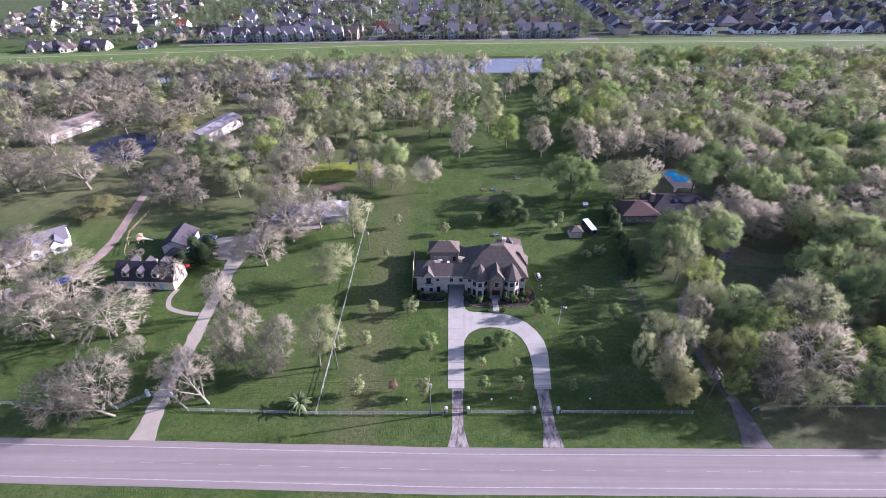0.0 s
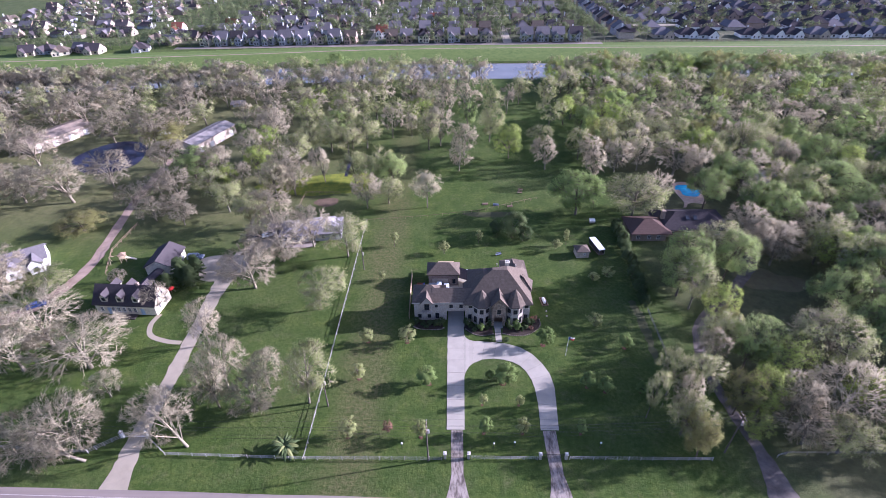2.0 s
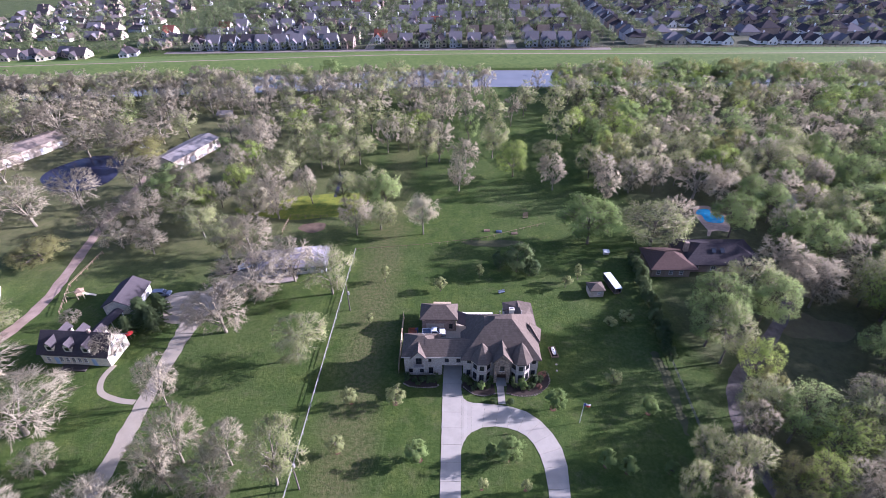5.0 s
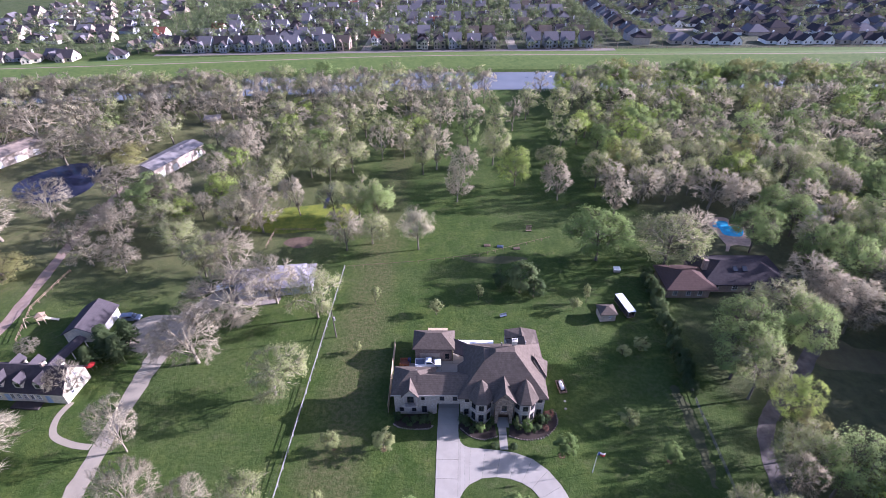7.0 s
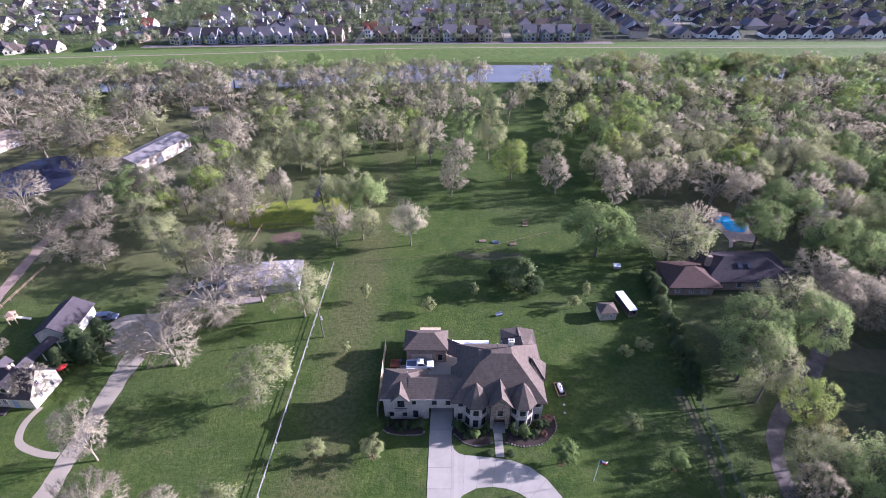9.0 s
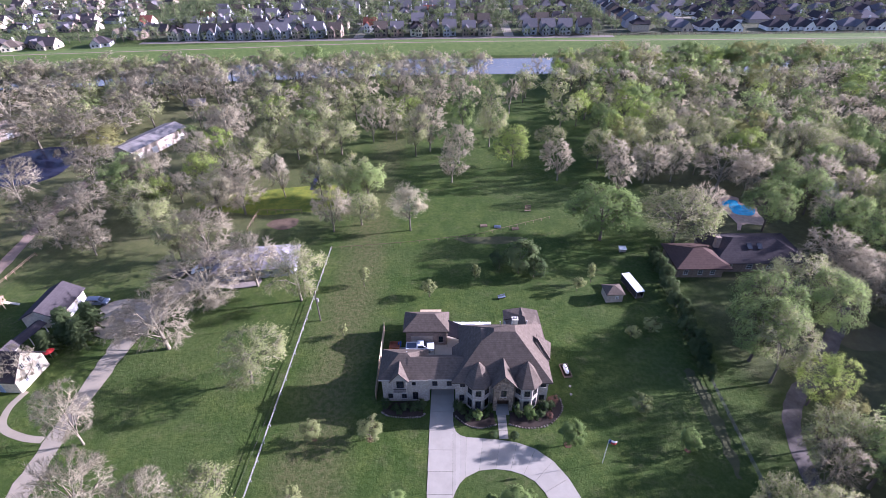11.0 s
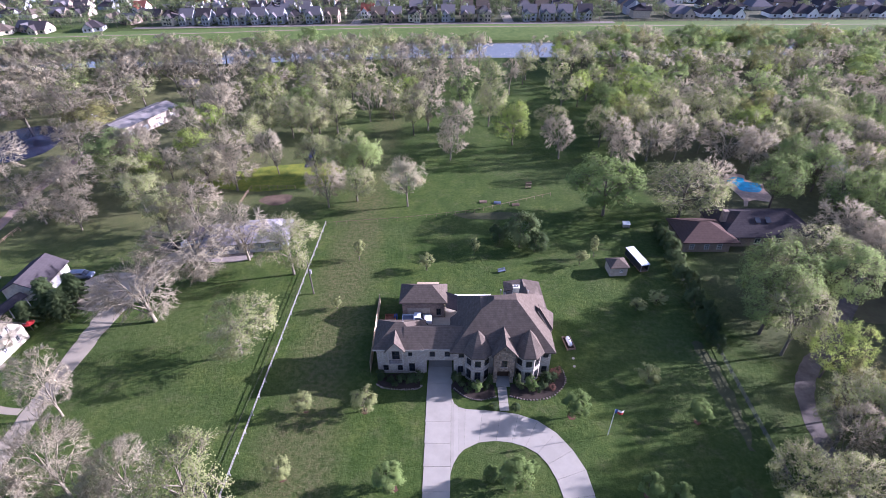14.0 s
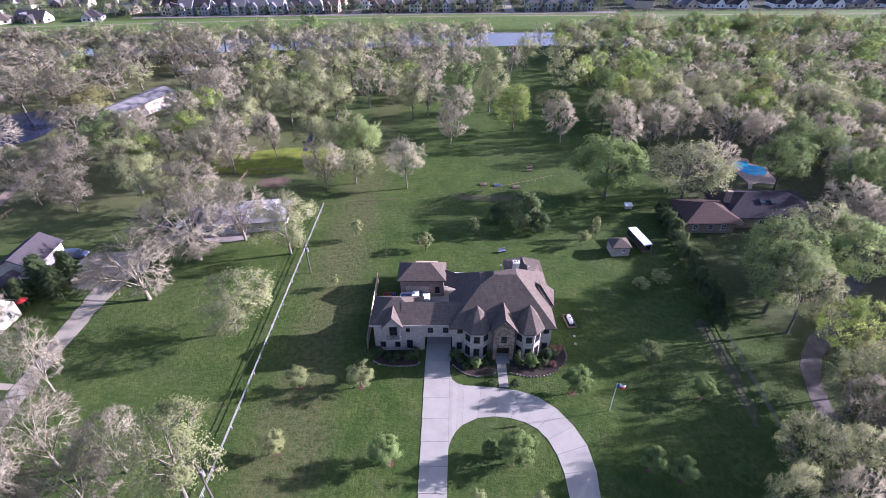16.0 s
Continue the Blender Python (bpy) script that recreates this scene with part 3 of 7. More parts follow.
def grow(seed, h, r, trunk=0.3, limbs=9, forks=6, twigs=5, fine=6, twig=0.05, lean=0.04, width=1.0, lumps=0.2, wander=0.95, rise=0.0):
    """The skeleton of a broadleaf tree whose limbs fill a lumpy dome: stem and limbs, forks, twigs, finest twigs, and the tips where leaves sit."""
    g = np.random.default_rng(seed)
    mid = np.array([g.normal(0, lean) * h, g.normal(0, lean) * h, h * (0.5 + trunk / 2)])
    axes = np.array([r, r, h * (1 - trunk) / 2])
    knobs = units(g.normal(0, 1, (11, 3)))

    def dome(p):
        """Pull points back inside the crown."""
        q = (p - mid) / axes
        n = np.linalg.norm(q, axis=-1, keepdims=True) + 1e-9
        most = 0.86 - lumps * 0.5 + lumps * np.max((q / n) @ knobs.T, axis=-1, keepdims=True) ** 5 * 1.6
        return mid + axes * q * np.minimum(1.0, most / n * (0.9 + 0.1 * g.random(n.shape)))

    stems, branches = Wood(), Wood()
    r0 = 0.0165 * h * width
    top = mid * (0.9, 0.9, 1.0) + (0, 0, 0.1 * h)
    stem = [np.zeros(3), top * (0.2, 0.3, 0.34), top * (0.75, 0.6, 0.68), top]
    stems.limb(stem, [r0 * 1.25, r0 * 0.85, r0 * 0.6, r0 * 0.28], 7)
    fork_a, fork_b, fork_r = [], [], []
    for i in range(limbs):
        f = (i + 0.5) / limbs
        e = -0.3 + rise + (1.22 - rise) * f
        az = i * 2.4 + g.uniform(-0.4, 0.4)
        c = math.sqrt(max(0.02, 1 - e * e))
        end = dome(mid + axes * np.array([c * math.cos(az), c * math.sin(az), e]) * g.uniform(0.5, 0.85 - 0.2 * rise))
        s = min(0.98, 0.42 * (0.6 + 1.3 * f) - 0.4 * rise + g.uniform(-0.05, 0.05)) * 3
        j = min(int(s), 2)
        start = stem[j] + (stem[j + 1] - stem[j]) * (s - j)
        reach = np.linalg.norm(end - start)
        half = start + (end - start) * 0.5 + np.array([0, 0, 0.1 * reach]) + g.normal(0, 0.05 * reach, 3)
        rr = r0 * 0.5 * (1.15 - 0.5 * f)
        stems.limb([start, half, end], [rr, rr * 0.65, rr * 0.28], 5)
        for q in range(forks):
            s = g.uniform(0.3, 1.0)
            a = start + (half - start) * (s / 0.5) if s < 0.5 else half + (end - half) * (s - 0.5) / 0.5
            out = units((a - mid) / axes + (0, 0, 0.15)) * 0.75 + g.normal(0, wander, 3)
            b = dome(a + units(out) * r * g.uniform(0.32, 0.62))
            fork_a.append(a)
            fork_b.append(b)
            branches.limb([a, (a + b) / 2 + g.normal(0, 0.03 * r, 3), b], [rr * 0.4, rr * 0.27, rr * 0.12], 3)
    fork_a, fork_b = np.repeat(fork_a, twigs, 0), np.repeat(fork_b, twigs, 0)
    n = len(fork_a)
    a = fork_a + (fork_b - fork_a) * g.uniform(0.3, 1.0, (n, 1))
    out = units((a - mid) / axes) * 0.65 + units(fork_b - fork_a) * 0.4 + g.normal(0, 0.55, (n, 3))
    b = dome(a + units(out) * r * g.uniform(0.16, 0.3, (n, 1)))
    thin = spikes(a, b, twig * 0.75)
    ta, tb = np.repeat(a, fine, 0), np.repeat(b, fine, 0)
    n = len(ta)
    a = ta + (tb - ta) * g.uniform(0.15, 1.0, (n, 1))
    out = units(tb - ta) * 0.6 + units((a - mid) / axes) * 0.35 + g.normal(0, 0.5, (n, 3))
    b = a + units(out) * r * g.uniform(0.07, 0.17, (n, 1))
    side = units(np.cross(b - a, g.normal(0, 1, (n, 3)))) * twig * 0.5
    blades = np.stack([a - side, a + side, b], 1).reshape(-1, 3), np.arange(n * 3).reshape(-1, 3)
    fit = np.array([r / np.percentile(np.hypot(b[:, 0], b[:, 1]), 95)] * 2 + [h / b[:, 2].max()])
    return *((v * fit, t) for v, t in (stems.arrays(), branches.arrays(), thin, blades)), (b * 0.7 + a * 0.3) * fit, mid * fit


def leaves(tips, per, size, spread, seed, heart):
    """Small leaves scattered about the tips, each a kinked three-cornered blade."""
    g = np.random.default_rng(seed)
    n = len(tips) * per
    at = np.repeat(tips, per, 0)
    c = at + g.normal(0, spread, (n, 3)) * (1, 1, 0.75)
    dome = units(c - heart * (1, 1, 0.85))
    nn = units(dome + g.normal(0, 0.5, (n, 3)) + (0, 0, 0.3))
    d = units(np.cross(nn, g.normal(0, 1, (n, 3))))
    s = np.cross(nn, d)
    l = size * g.uniform(0.6, 1.4, (n, 1))
    soft = units(dome * 0.6 + units(c - at) * 0.25 + nn * 0.3 + (0, 0, 0.32))
    v = np.stack([c - d * l * 0.5 + s * l * 0.3, c + d * l * 0.55 + nn * l * 0.1, c - d * l * 0.25 - s * l * 0.4], 1).reshape(-1, 3)
    return v, np.arange(n * 3).reshape(-1, 3)[:, ::-1], np.repeat(soft, 3, 0)


def gathered(pieces):
    k, vs, ts = 0, [], []
    for v, t in pieces:
        vs.append(v)
        ts.append(t + k)
        k += len(v)
    return np.concatenate(vs), np.concatenate(ts)


class Species:
    """Meshes of some trees of one kind, to be set out with their own size and turn."""

    def __init__(self, name, leaf, bark, label, count=3, per=0, size=0.5, spread=0.45, height=14.0, radius=6.5, seed=1, twig_far=1, **skel):
        self.name, self.label, self.h, self.r = name, label, height, radius
        self.leaf, self.bark, self.made, self.raw = leaf, bark, [], []
        for i in range(count):
            stems, branches, thin, blades, tips, heart = grow(seed * 31 + i, height, radius, **skel)
            wood, fine = gathered([stems, branches]), gathered([thin, blades])
            way = units(units(fine[0] - heart * (1, 1, 0.85)) * 0.6 + np.random.default_rng(i).normal(0, 0.2, fine[0].shape) + (0, 0, 0.35))
            ms = [tri_mesh("trunk", *wood, BARK_GREY if bark is BARK_PALE and per else bark), tri_mesh("twig_work", *fine, TWIG if bark is BARK_PALE else bark, normals=way)]
            raw = [(*(stems if height < 10 or twig_far == 0 else wood), None), None if height < 10 or twig_far == 0 else (*fine, way), None]
            if per:
                lv, lt, ln = leaves(tips, per, size, spread, seed * 77 + i, heart)
                raw[2] = (lv, lt, ln)
                ms.append(tri_mesh("crown", lv, lt, leaf, normals=ln))
            self.made.append(ms)
            self.raw.append(raw)

    def place(self, x, y, h, r, label="", category="tree", group="", z=None, name="", tilt=None, turn=None):
        z = height(x, y) if z is None else z
        m = pose(x, y, z - 0.05, *(tilt or (rng.uniform(-2, 2), rng.uniform(-2, 2))), rng.uniform(0, 360) if turn is None else turn) @ Matrix.Diagonal((r / self.r, r / self.r, h / self.h, 1))
        t = root(name or self.name, m, label or self.label, category, group)
        for me in rng.choice(self.made):
            ob = put(me.name.split(".")[0], me, t)
            if ob.name.startswith("twig_work"):
                tagged(ob, kind="stuff")
        return t


class Kind:
    """One sort of tree in three finenesses: near the camera's way, farther off, and in the far wood."""

    def __init__(self, name, leaf, bark, label, seed, lush, trunk=0.28):
        self.name, self.label = name, label
        n = max(3, round(6 * lush))
        more = dict(trunk=trunk)
        if leaf is None:
            more.update(rise=0.3, wander=0.75, lumps=0.14)
            self.near = Species(name, None, bark, label, 4, seed=seed, limbs=11, forks=8, twigs=5, fine=13, twig=0.05, **more)
            self.mid = Species(name, None, bark, label, 4, seed=seed + 1, limbs=11, forks=7, twigs=4, fine=15, twig=0.07, **more)
            self.far = Species(name, None, bark, label, 4, seed=seed + 2, limbs=7, forks=4, twigs=4, fine=13, twig=0.14, **more)
        else:
            self.near = Species(name, leaf, bark, label, 4, per=n, size=0.2 + 0.08 * lush, spread=0.28, seed=seed, limbs=10, forks=7, twigs=5, fine=6, twig=0.05, **more)
            self.mid = Species(name, leaf, bark, label, 4, per=n, size=0.27 + 0.09 * lush, spread=0.4, seed=seed + 1, limbs=10, forks=6, twigs=4, fine=6, twig=0.07, **more)
            self.far = Species(name, leaf, bark, label, 4, per=n, size=0.44 + 0.15 * lush, spread=0.5, seed=seed + 2, limbs=7, forks=4, twigs=3, fine=4, twig=0.12, twig_far=0 if lush > 0.5 else 1, **more)

    def at(self, y):
        return self.near if y < 140 else self.mid if y < 232 else self.far


BARE = Kind("bare_tree", None, BARK_PALE, "leafless pecan tree with pale tan-grey twigs", 200, 0, trunk=0.16)
SPARSE = Kind("budding_tree", LEAF_SPRING, BARK_PALE, "tall tree in thin pale green spring leaf", 210, 0.5)
FULL = Kind("leafy_tree", LEAF_GREEN, BARK, "full crowned tree in fresh green leaf", 220, 0.8, trunk=0.2)
BRIGHT = Kind("bright_tree", LEAF_BRIGHT, BARK, "tree in bright yellow-green new leaf", 230, 0.65, trunk=0.22)
OLIVE = Kind("olive_tree", LEAF_OLIVE, BARK, "broad tree in dull olive and ochre leaf", 240, 0.8, trunk=0.18)
DEEP = Kind("deep_green_tree", LEAF_YOUNG, BARK, "dense deep green tree at the lawn's edge", 260, 1.0, trunk=0.2)
BUD = Kind("pale_budding_tree", LEAF_BUD, BARK_PALE, "tree with dense pale pinkish tan buds and twigs", 250, 0.5, trunk=0.34)
SMALL = Species("young_tree", LEAF_SPRING, BARK, "young rounded lawn tree in pale green leaf", 3, per=8, size=0.14, spread=0.14, height=5.0, radius=1.8, seed=7, limbs=8, forks=5, twigs=4, fine=4, twig=0.025, trunk=0.25, lumps=0.2)
SMALL_GREEN = Species("young_leafy_tree", LEAF_YOUNG, BARK, "young bushy lawn tree in green leaf", 2, per=9, size=0.16, spread=0.16, height=5.0, radius=1.8, seed=8, limbs=8, forks=5, twigs=4, fine=4, twig=0.025, trunk=0.14, lumps=0.2)
SHRUB = Species("dark_shrub", LEAF_DARK, BARK, "dense dark evergreen shrub", 3, per=7, size=0.17, spread=0.18, height=3.0, radius=1.6, seed=9, limbs=7, forks=4, twigs=4, fine=4, twig=0.02, trunk=0.05)
RUSTY = Species("rusty_shrub", LEAF_PINK, BARK, "small tree with rusty pink buds", 1, per=4, size=0.15, spread=0.15, height=4.0, radius=1.5, seed=10, limbs=6, forks=5, twigs=4, fine=4, twig=0.02, trunk=0.15)
taken = []


def plant(kind, rows, **more):
    for x, y, h, r in rows:
        taken.append((x, y, r))
        t = (kind.at(y) if isinstance(kind, Kind) else kind).place(x, y, h, r, **more)
        if kind in (SMALL, SMALL_GREEN) and y < 104 and h > 3.3:
            Solid().prism([(0.5 * math.cos(w) * rng.uniform(0.8, 1.2), 0.5 * math.sin(w) * rng.uniform(0.8, 1.2)) for w in [0.63 * i for i in range(10)]], 0.02, 0.09).part("mulch_ring", MULCH, t, "ring of reddish mulch")


# near trees along the drives and the lane
plant(BARE, [(-74.3, 70.4, 17.5, 7.8), (70.9, 73, 10, 6.2), (69.9, 78.1, 15, 4.9), (48.5, 79.2, 15, 3.1), (-42, 80.3, 11.9, 5.8), (-50.6, 81.1, 17.3, 5), (-76.3, 83.8, 7.9, 3.8), (-41.1, 86.2, 12.3, 4.4), (-50.8, 86.6, 17.5, 5.9), (58.1, 90.7, 15, 3.4), (-101.5, 91.3, 17.5, 8.2), (-86, 92.3, 13.9, 11.1), (83.6, 95.7, 15, 5.8), (-99.9, 99.3, 17.5, 10.7), (-60.3, 99.7, 15.1, 4.1), (-118.7, 99.7, 17.5, 8), (-56.1, 122.2, 14.7, 9)])
plant(SPARSE, [(76.6, 71, 11, 5.3), (47.5, 75.1, 13, 5.1), (41.7, 79, 15, 2.5), (-31.1, 82.4, 17.5, 6.2), (54, 84.2, 15, 3.9), (48, 84.9, 15, 4.2), (63, 95.8, 15, 5.6), (-35.6, 113.2, 13.4, 7.6), (64.1, 113.5, 16.5, 5.8), (-116.2, 122.5, 5.6, 7.8)])
plant(FULL, [(88, 71.2, 12, 4.8), (68.4, 92.6, 15, 6.5), (96.9, 96.8, 15, 6.6), (98.9, 109.5, 15, 6.7), (62.8, 118.9, 16.5, 6.6), (78.7, 125.9, 16.5, 6.5)])
plant(BRIGHT, [(60.9, 73.9, 9, 2.9), (64.7, 79.2, 14.5, 4.2), (85.7, 80.3, 12, 4.3), (93.8, 81.8, 13, 5.6), (72.7, 88.1, 14.5, 5.9), (67.9, 108.3, 14.5, 4.3)])
plant(OLIVE, [(48.5, 69.7, 12, 4.4), (60.5, 80, 13, 4.2), (65.2, 99.6, 13, 3.8)])
# bare trees before the white farmhouse and the pond
plant(BARE, [(-124, 117, 12, 9), (-135, 114, 13, 9), (-130, 124, 12, 8), (-146, 121, 14, 9), (-122, 88, 15, 9), (-168, 170, 16, 14), (-176, 204, 17, 12), (-196, 214, 16, 12), (-181, 248, 20, 15), (-226, 259, 17, 15), (-44, 143, 15, 7.5), (-60, 155, 15, 9)])
# small bare trees about the cream cottage
plant(BARE, [(-79.3, 112.8, 9.5, 3.9), (-97, 124.8, 4.5, 2.6)])
# more crowns among them
plant(BARE, [(95.8, 139.3, 13, 7.8), (-191.9, 258.8, 17, 13.6), (-132.6, 184.3, 16, 9.1), (-131.6, 243.4, 15, 12.9), (-158.9, 171.9, 14, 9.8), (-192.5, 240.6, 15, 11.4), (-97.4, 163.4, 9, 6.2), (-110.5, 177.7, 9, 6.7)])
plant(FULL, [(66, 124.8, 16.5, 7.3)])
# trees round the houses behind
plant(DEEP, [(44, 163, 16.5, 9.6)])
plant(BARE, [(96, 133.2, 15, 7.6), (90.1, 133.7, 15, 4.5), (-51.5, 135.4, 16.5, 11), (113.2, 142.1, 15, 9.8), (91.6, 143.4, 15, 7.3), (130.3, 146.4, 15, 10.9), (-91.9, 156.2, 9, 5.1), (-103.3, 159.2, 9, 6.5), (-30.1, 167.6, 15, 6), (-115.1, 167.6, 10, 6.2), (72.4, 168.9, 15, 6.2), (-140.9, 172.1, 17.5, 13.5), (117.2, 174.7, 15, 4.5), (-58.9, 177.4, 15.6, 7.8), (94.4, 187, 15, 6.1), (-49.7, 188.1, 15, 5.1), (55.8, 188.6, 15, 4.6), (131.2, 192.4, 15, 4.7), (88.7, 192.8, 15, 10.3), (66.5, 196.8, 15, 7.2), (75.8, 197.7, 15, 5.5), (56.2, 200.3, 15, 5.6)])
plant(BARE, [(-119.9, 201, 12, 9.6)])
plant(SPARSE, [(77.6, 133.7, 15, 8.1), (-32, 137.6, 15.6, 6.9), (62.8, 160.6, 16, 10.3), (-79.5, 165, 12, 7.2), (-22.8, 171.1, 9.8, 6.1), (-90.4, 176.4, 12, 6.5), (-29.3, 187, 15, 7.5), (-63.7, 201.5, 15, 7.6), (85.3, 202.6, 15, 4.6), (112.2, 204.9, 15, 5.4)])
plant(FULL, [(107.2, 158.9, 15, 4.1), (100.9, 159, 15, 4.7), (90.1, 167, 15, 6.9), (153.9, 167.1, 15, 8), (138.2, 174.4, 15, 12.1), (106.7, 175.9, 15, 6.1), (100.6, 182.7, 15, 6), (-22.3, 184.2, 14, 6.9), (-103.1, 191.6, 13, 9.8), (120.1, 194.9, 15, 5.9)])
plant(BRIGHT, [(111.1, 128.1, 14.5, 8.3), (-86.8, 183.1, 10, 4.7)])
plant(OLIVE, [(-125.1, 152.8, 6.4, 8.2)])
plant(BUD, [(-8.4, 168.1, 15.2, 5.7), (-65, 174.3, 15, 6.3), (129, 198.1, 15, 6.6)])
# the edge of the far wood
plant(BARE, [(79, 211.8, 15, 4.6), (6, 212.7, 15, 6.4), (123.3, 214.7, 15, 5.7), (116.2, 218.9, 15, 4.8), (-4.6, 223.7, 17.5, 7.8), (-79.6, 225.1, 18, 7.8), (-137.9, 228, 17, 11.5), (-156.9, 228.3, 17, 10), (-27.2, 233, 17.5, 6.1), (112.2, 241.1, 15, 6), (158.1, 241.8, 15, 9.6), (136.1, 242.2, 15, 5.3), (92.7, 242.9, 15, 6.4), (104.9, 248.9, 15, 6.5), (-52.2, 249.2, 15, 8.2), (-136.1, 259, 15, 10.7), (-71.3, 260.4, 15, 10), (-90.5, 260.7, 15, 8.6), (29, 264.6, 15, 6.2), (-0.8, 269.8, 15, 5.4), (156.3, 271.3, 15, 8.3), (123.1, 272, 15, 8.3)])
plant(BARE, [(96.8, 272.5, 15, 7.3), (-180.9, 273.5, 15, 10.8), (-122.1, 277.2, 15, 8.2), (-36.5, 280.4, 15, 7.7), (-115.3, 282.1, 15, 7.2), (81.5, 282.8, 15, 8.8), (156.3, 286.4, 15, 7.5), (9.5, 291.4, 13.6, 6.8), (-70.1, 293.9, 15, 11.4), (-177.7, 294.3, 15, 11.4), (-144.4, 295.7, 15, 9.7), (-22.7, 296.2, 15, 8.6), (184.3, 296.7, 15, 9.2), (4.1, 301.3, 15, 7.6), (-100.3, 301.6, 15, 8.3), (-12.3, 301.7, 15, 8.6), (-57.8, 302.9, 15, 10.6), (17.8, 304.3, 18, 7.6), (47.9, 312.4, 15, 5.6)])
plant(SPARSE, [(54.2, 208.2, 15, 5.9), (67.1, 209.7, 15, 4.8), (129.5, 211.2, 15, 6.5), (-44.4, 212.1, 15, 6.5), (-60.7, 213.4, 15, 5.4), (-52.8, 216.9, 15, 7.5), (98.1, 219.2, 15, 5.4), (-9.7, 219.3, 17.3, 5.8), (89.5, 219.3, 15, 6.7), (68.3, 219.5, 15, 4.8), (-37.6, 220.9, 15, 7.6), (40.6, 227.4, 7.8, 6.5), (17.7, 227.6, 17.4, 6.8), (80.3, 228.9, 15, 7.1), (140, 236.3, 15, 6.7), (47.1, 241.4, 16, 8.5), (-26.6, 248.8, 15, 7.1), (19.8, 251.4, 17, 7.1), (-43.9, 253.1, 15, 6.4), (-37.7, 257.2, 15, 7.4), (49.4, 273.3, 17, 10.2), (36.7, 278.8, 15, 5.5)])
plant(SPARSE, [(-109.6, 290.5, 15, 6.6), (177.4, 302.7, 15, 6.8), (-172.3, 303.4, 15, 9.7), (102.1, 310.9, 15, 9.7), (77.2, 311.6, 15, 9.7), (-207.4, 322.1, 15, 10.6)])
plant(FULL, [(145.5, 218.5, 15, 4.7), (124.4, 246.2, 15, 7.6), (-156.2, 262.3, 10, 4.4), (202.3, 296.3, 15, 6.6), (128.4, 298.1, 15, 7.9), (-92.8, 302.7, 12, 4.4), (151, 303.4, 15, 6.8), (122.7, 310.4, 15, 6.1), (212.3, 320.9, 15, 7.1), (181.2, 328.7, 15, 8.8), (120, 337.9, 15, 7.6)])
plant(BRIGHT, [(24.8, 210, 15.6, 6.9), (105.7, 211.3, 14.5, 4.6), (62.7, 223.7, 14.5, 4.3), (71.7, 244.3, 14.5, 5.4), (55.2, 248.5, 14.5, 5.6), (60.4, 256.5, 14.5, 6.4), (139, 265.5, 14.5, 4.7), (180.8, 272, 14.5, 7.1), (112.1, 283.5, 14.5, 6.2)])
plant(OLIVE, [(-125, 221.6, 12, 9.8)])
plant(SMALL, [(-20.6, 100.9, 4.4, 1.8), (-10.8, 101, 5.0, 2.3), (-21.1, 89.1, 4.8, 1.8), (-21, 74, 5.8, 2.0), (-6, 74, 5.5, 1.6), (15, 75, 5.0, 1.5), (7, 82, 3.6, 1.1), (15, 82, 3.6, 1.1), (37.4, 106.7, 4.2, 2.0)])
plant(SMALL_GREEN, [(42.9, 99.1, 4.6, 1.9), (42.7, 85.8, 3.6, 1.5), (-4.9, 87.8, 5.8, 2.4), (23, 100, 5.4, 2.2), (12, 88, 6.2, 2.6), (7, 75, 4.6, 1.5), (27, 75, 4.2, 1.2), (31, 87, 5, 1.7), (34.7, 85.7, 4.6, 1.7), (9, 89.5, 3.2, 1.2), (15.2, 90, 2.6, 1.0)])
plant(SMALL, [(41.2, 125.6, 3.2, 1.8), (45.8, 127.4, 3.6, 2.0), (-18, 143, 5.4, 1.6), (9, 145, 5.1, 1.3), (37, 144, 5.8, 1.2), (33, 141, 4.3, 1.7), (-20, 126, 3.2, 1.1)])
plant(SHRUB, [(20, 148, 8.6, 4.2), (15.5, 150, 5, 2.4), (23.5, 146.5, 5, 2.6)], label="dense dark green evergreen tree in the back lawn")
plant(RUSTY, [(-13, 75, 3.4, 1.1)])
plant(SMALL, [(-2, 139, 4.4, 2.0)], label="rounded olive-brown bush behind a garage")

# the conifers beside the garage of the cream house
def conifer_meshes(seed):
    """A pine with whorls of drooping boughs and needle tufts, 8 m high."""
    g = np.random.default_rng(seed)
    wood, tips = Wood(), []
    wood.limb([np.zeros(3), np.array([0.1, 0, 4.0]), np.array([0, 0.1, 7.8])], [0.2, 0.13, 0.03], 7)
    for k in range(11):
        z = 1.2 + k * 0.6
        reach = 2.9 * (1 - (z - 0.6) / 8.2) + 0.25
        for m in range(7):
            w = m * 0.9 + k * 0.55 + g.uniform(-0.2, 0.2)
            d = np.array([math.cos(w), math.sin(w), 0.0])
            a, e = np.array([0, 0, z]), d * reach * g.uniform(0.75, 1.1) + np.array([0, 0, z - 0.12 * reach + 0.15])
            mid = (a + e) / 2 + np.array([0, 0, 0.22])
            wood.limb([a, mid, e], [0.045, 0.03, 0.012], 3)
            for f in (0.3, 0.45, 0.6, 0.75, 0.9, 1.0):
                tips.append(a + (e - a) * f + np.array([0, 0, 0.22 * (1 - abs(2 * f - 1))]))
    wv, wt = wood.arrays()
    lv, lt, ln = leaves(np.array(tips), 14, 0.34, 0.17, seed, np.array([0, 0, 3.0]))
    return tri_mesh("trunk", wv, wt, BARK), tri_mesh("needles", lv, lt, LEAF_DARK, normals=ln)


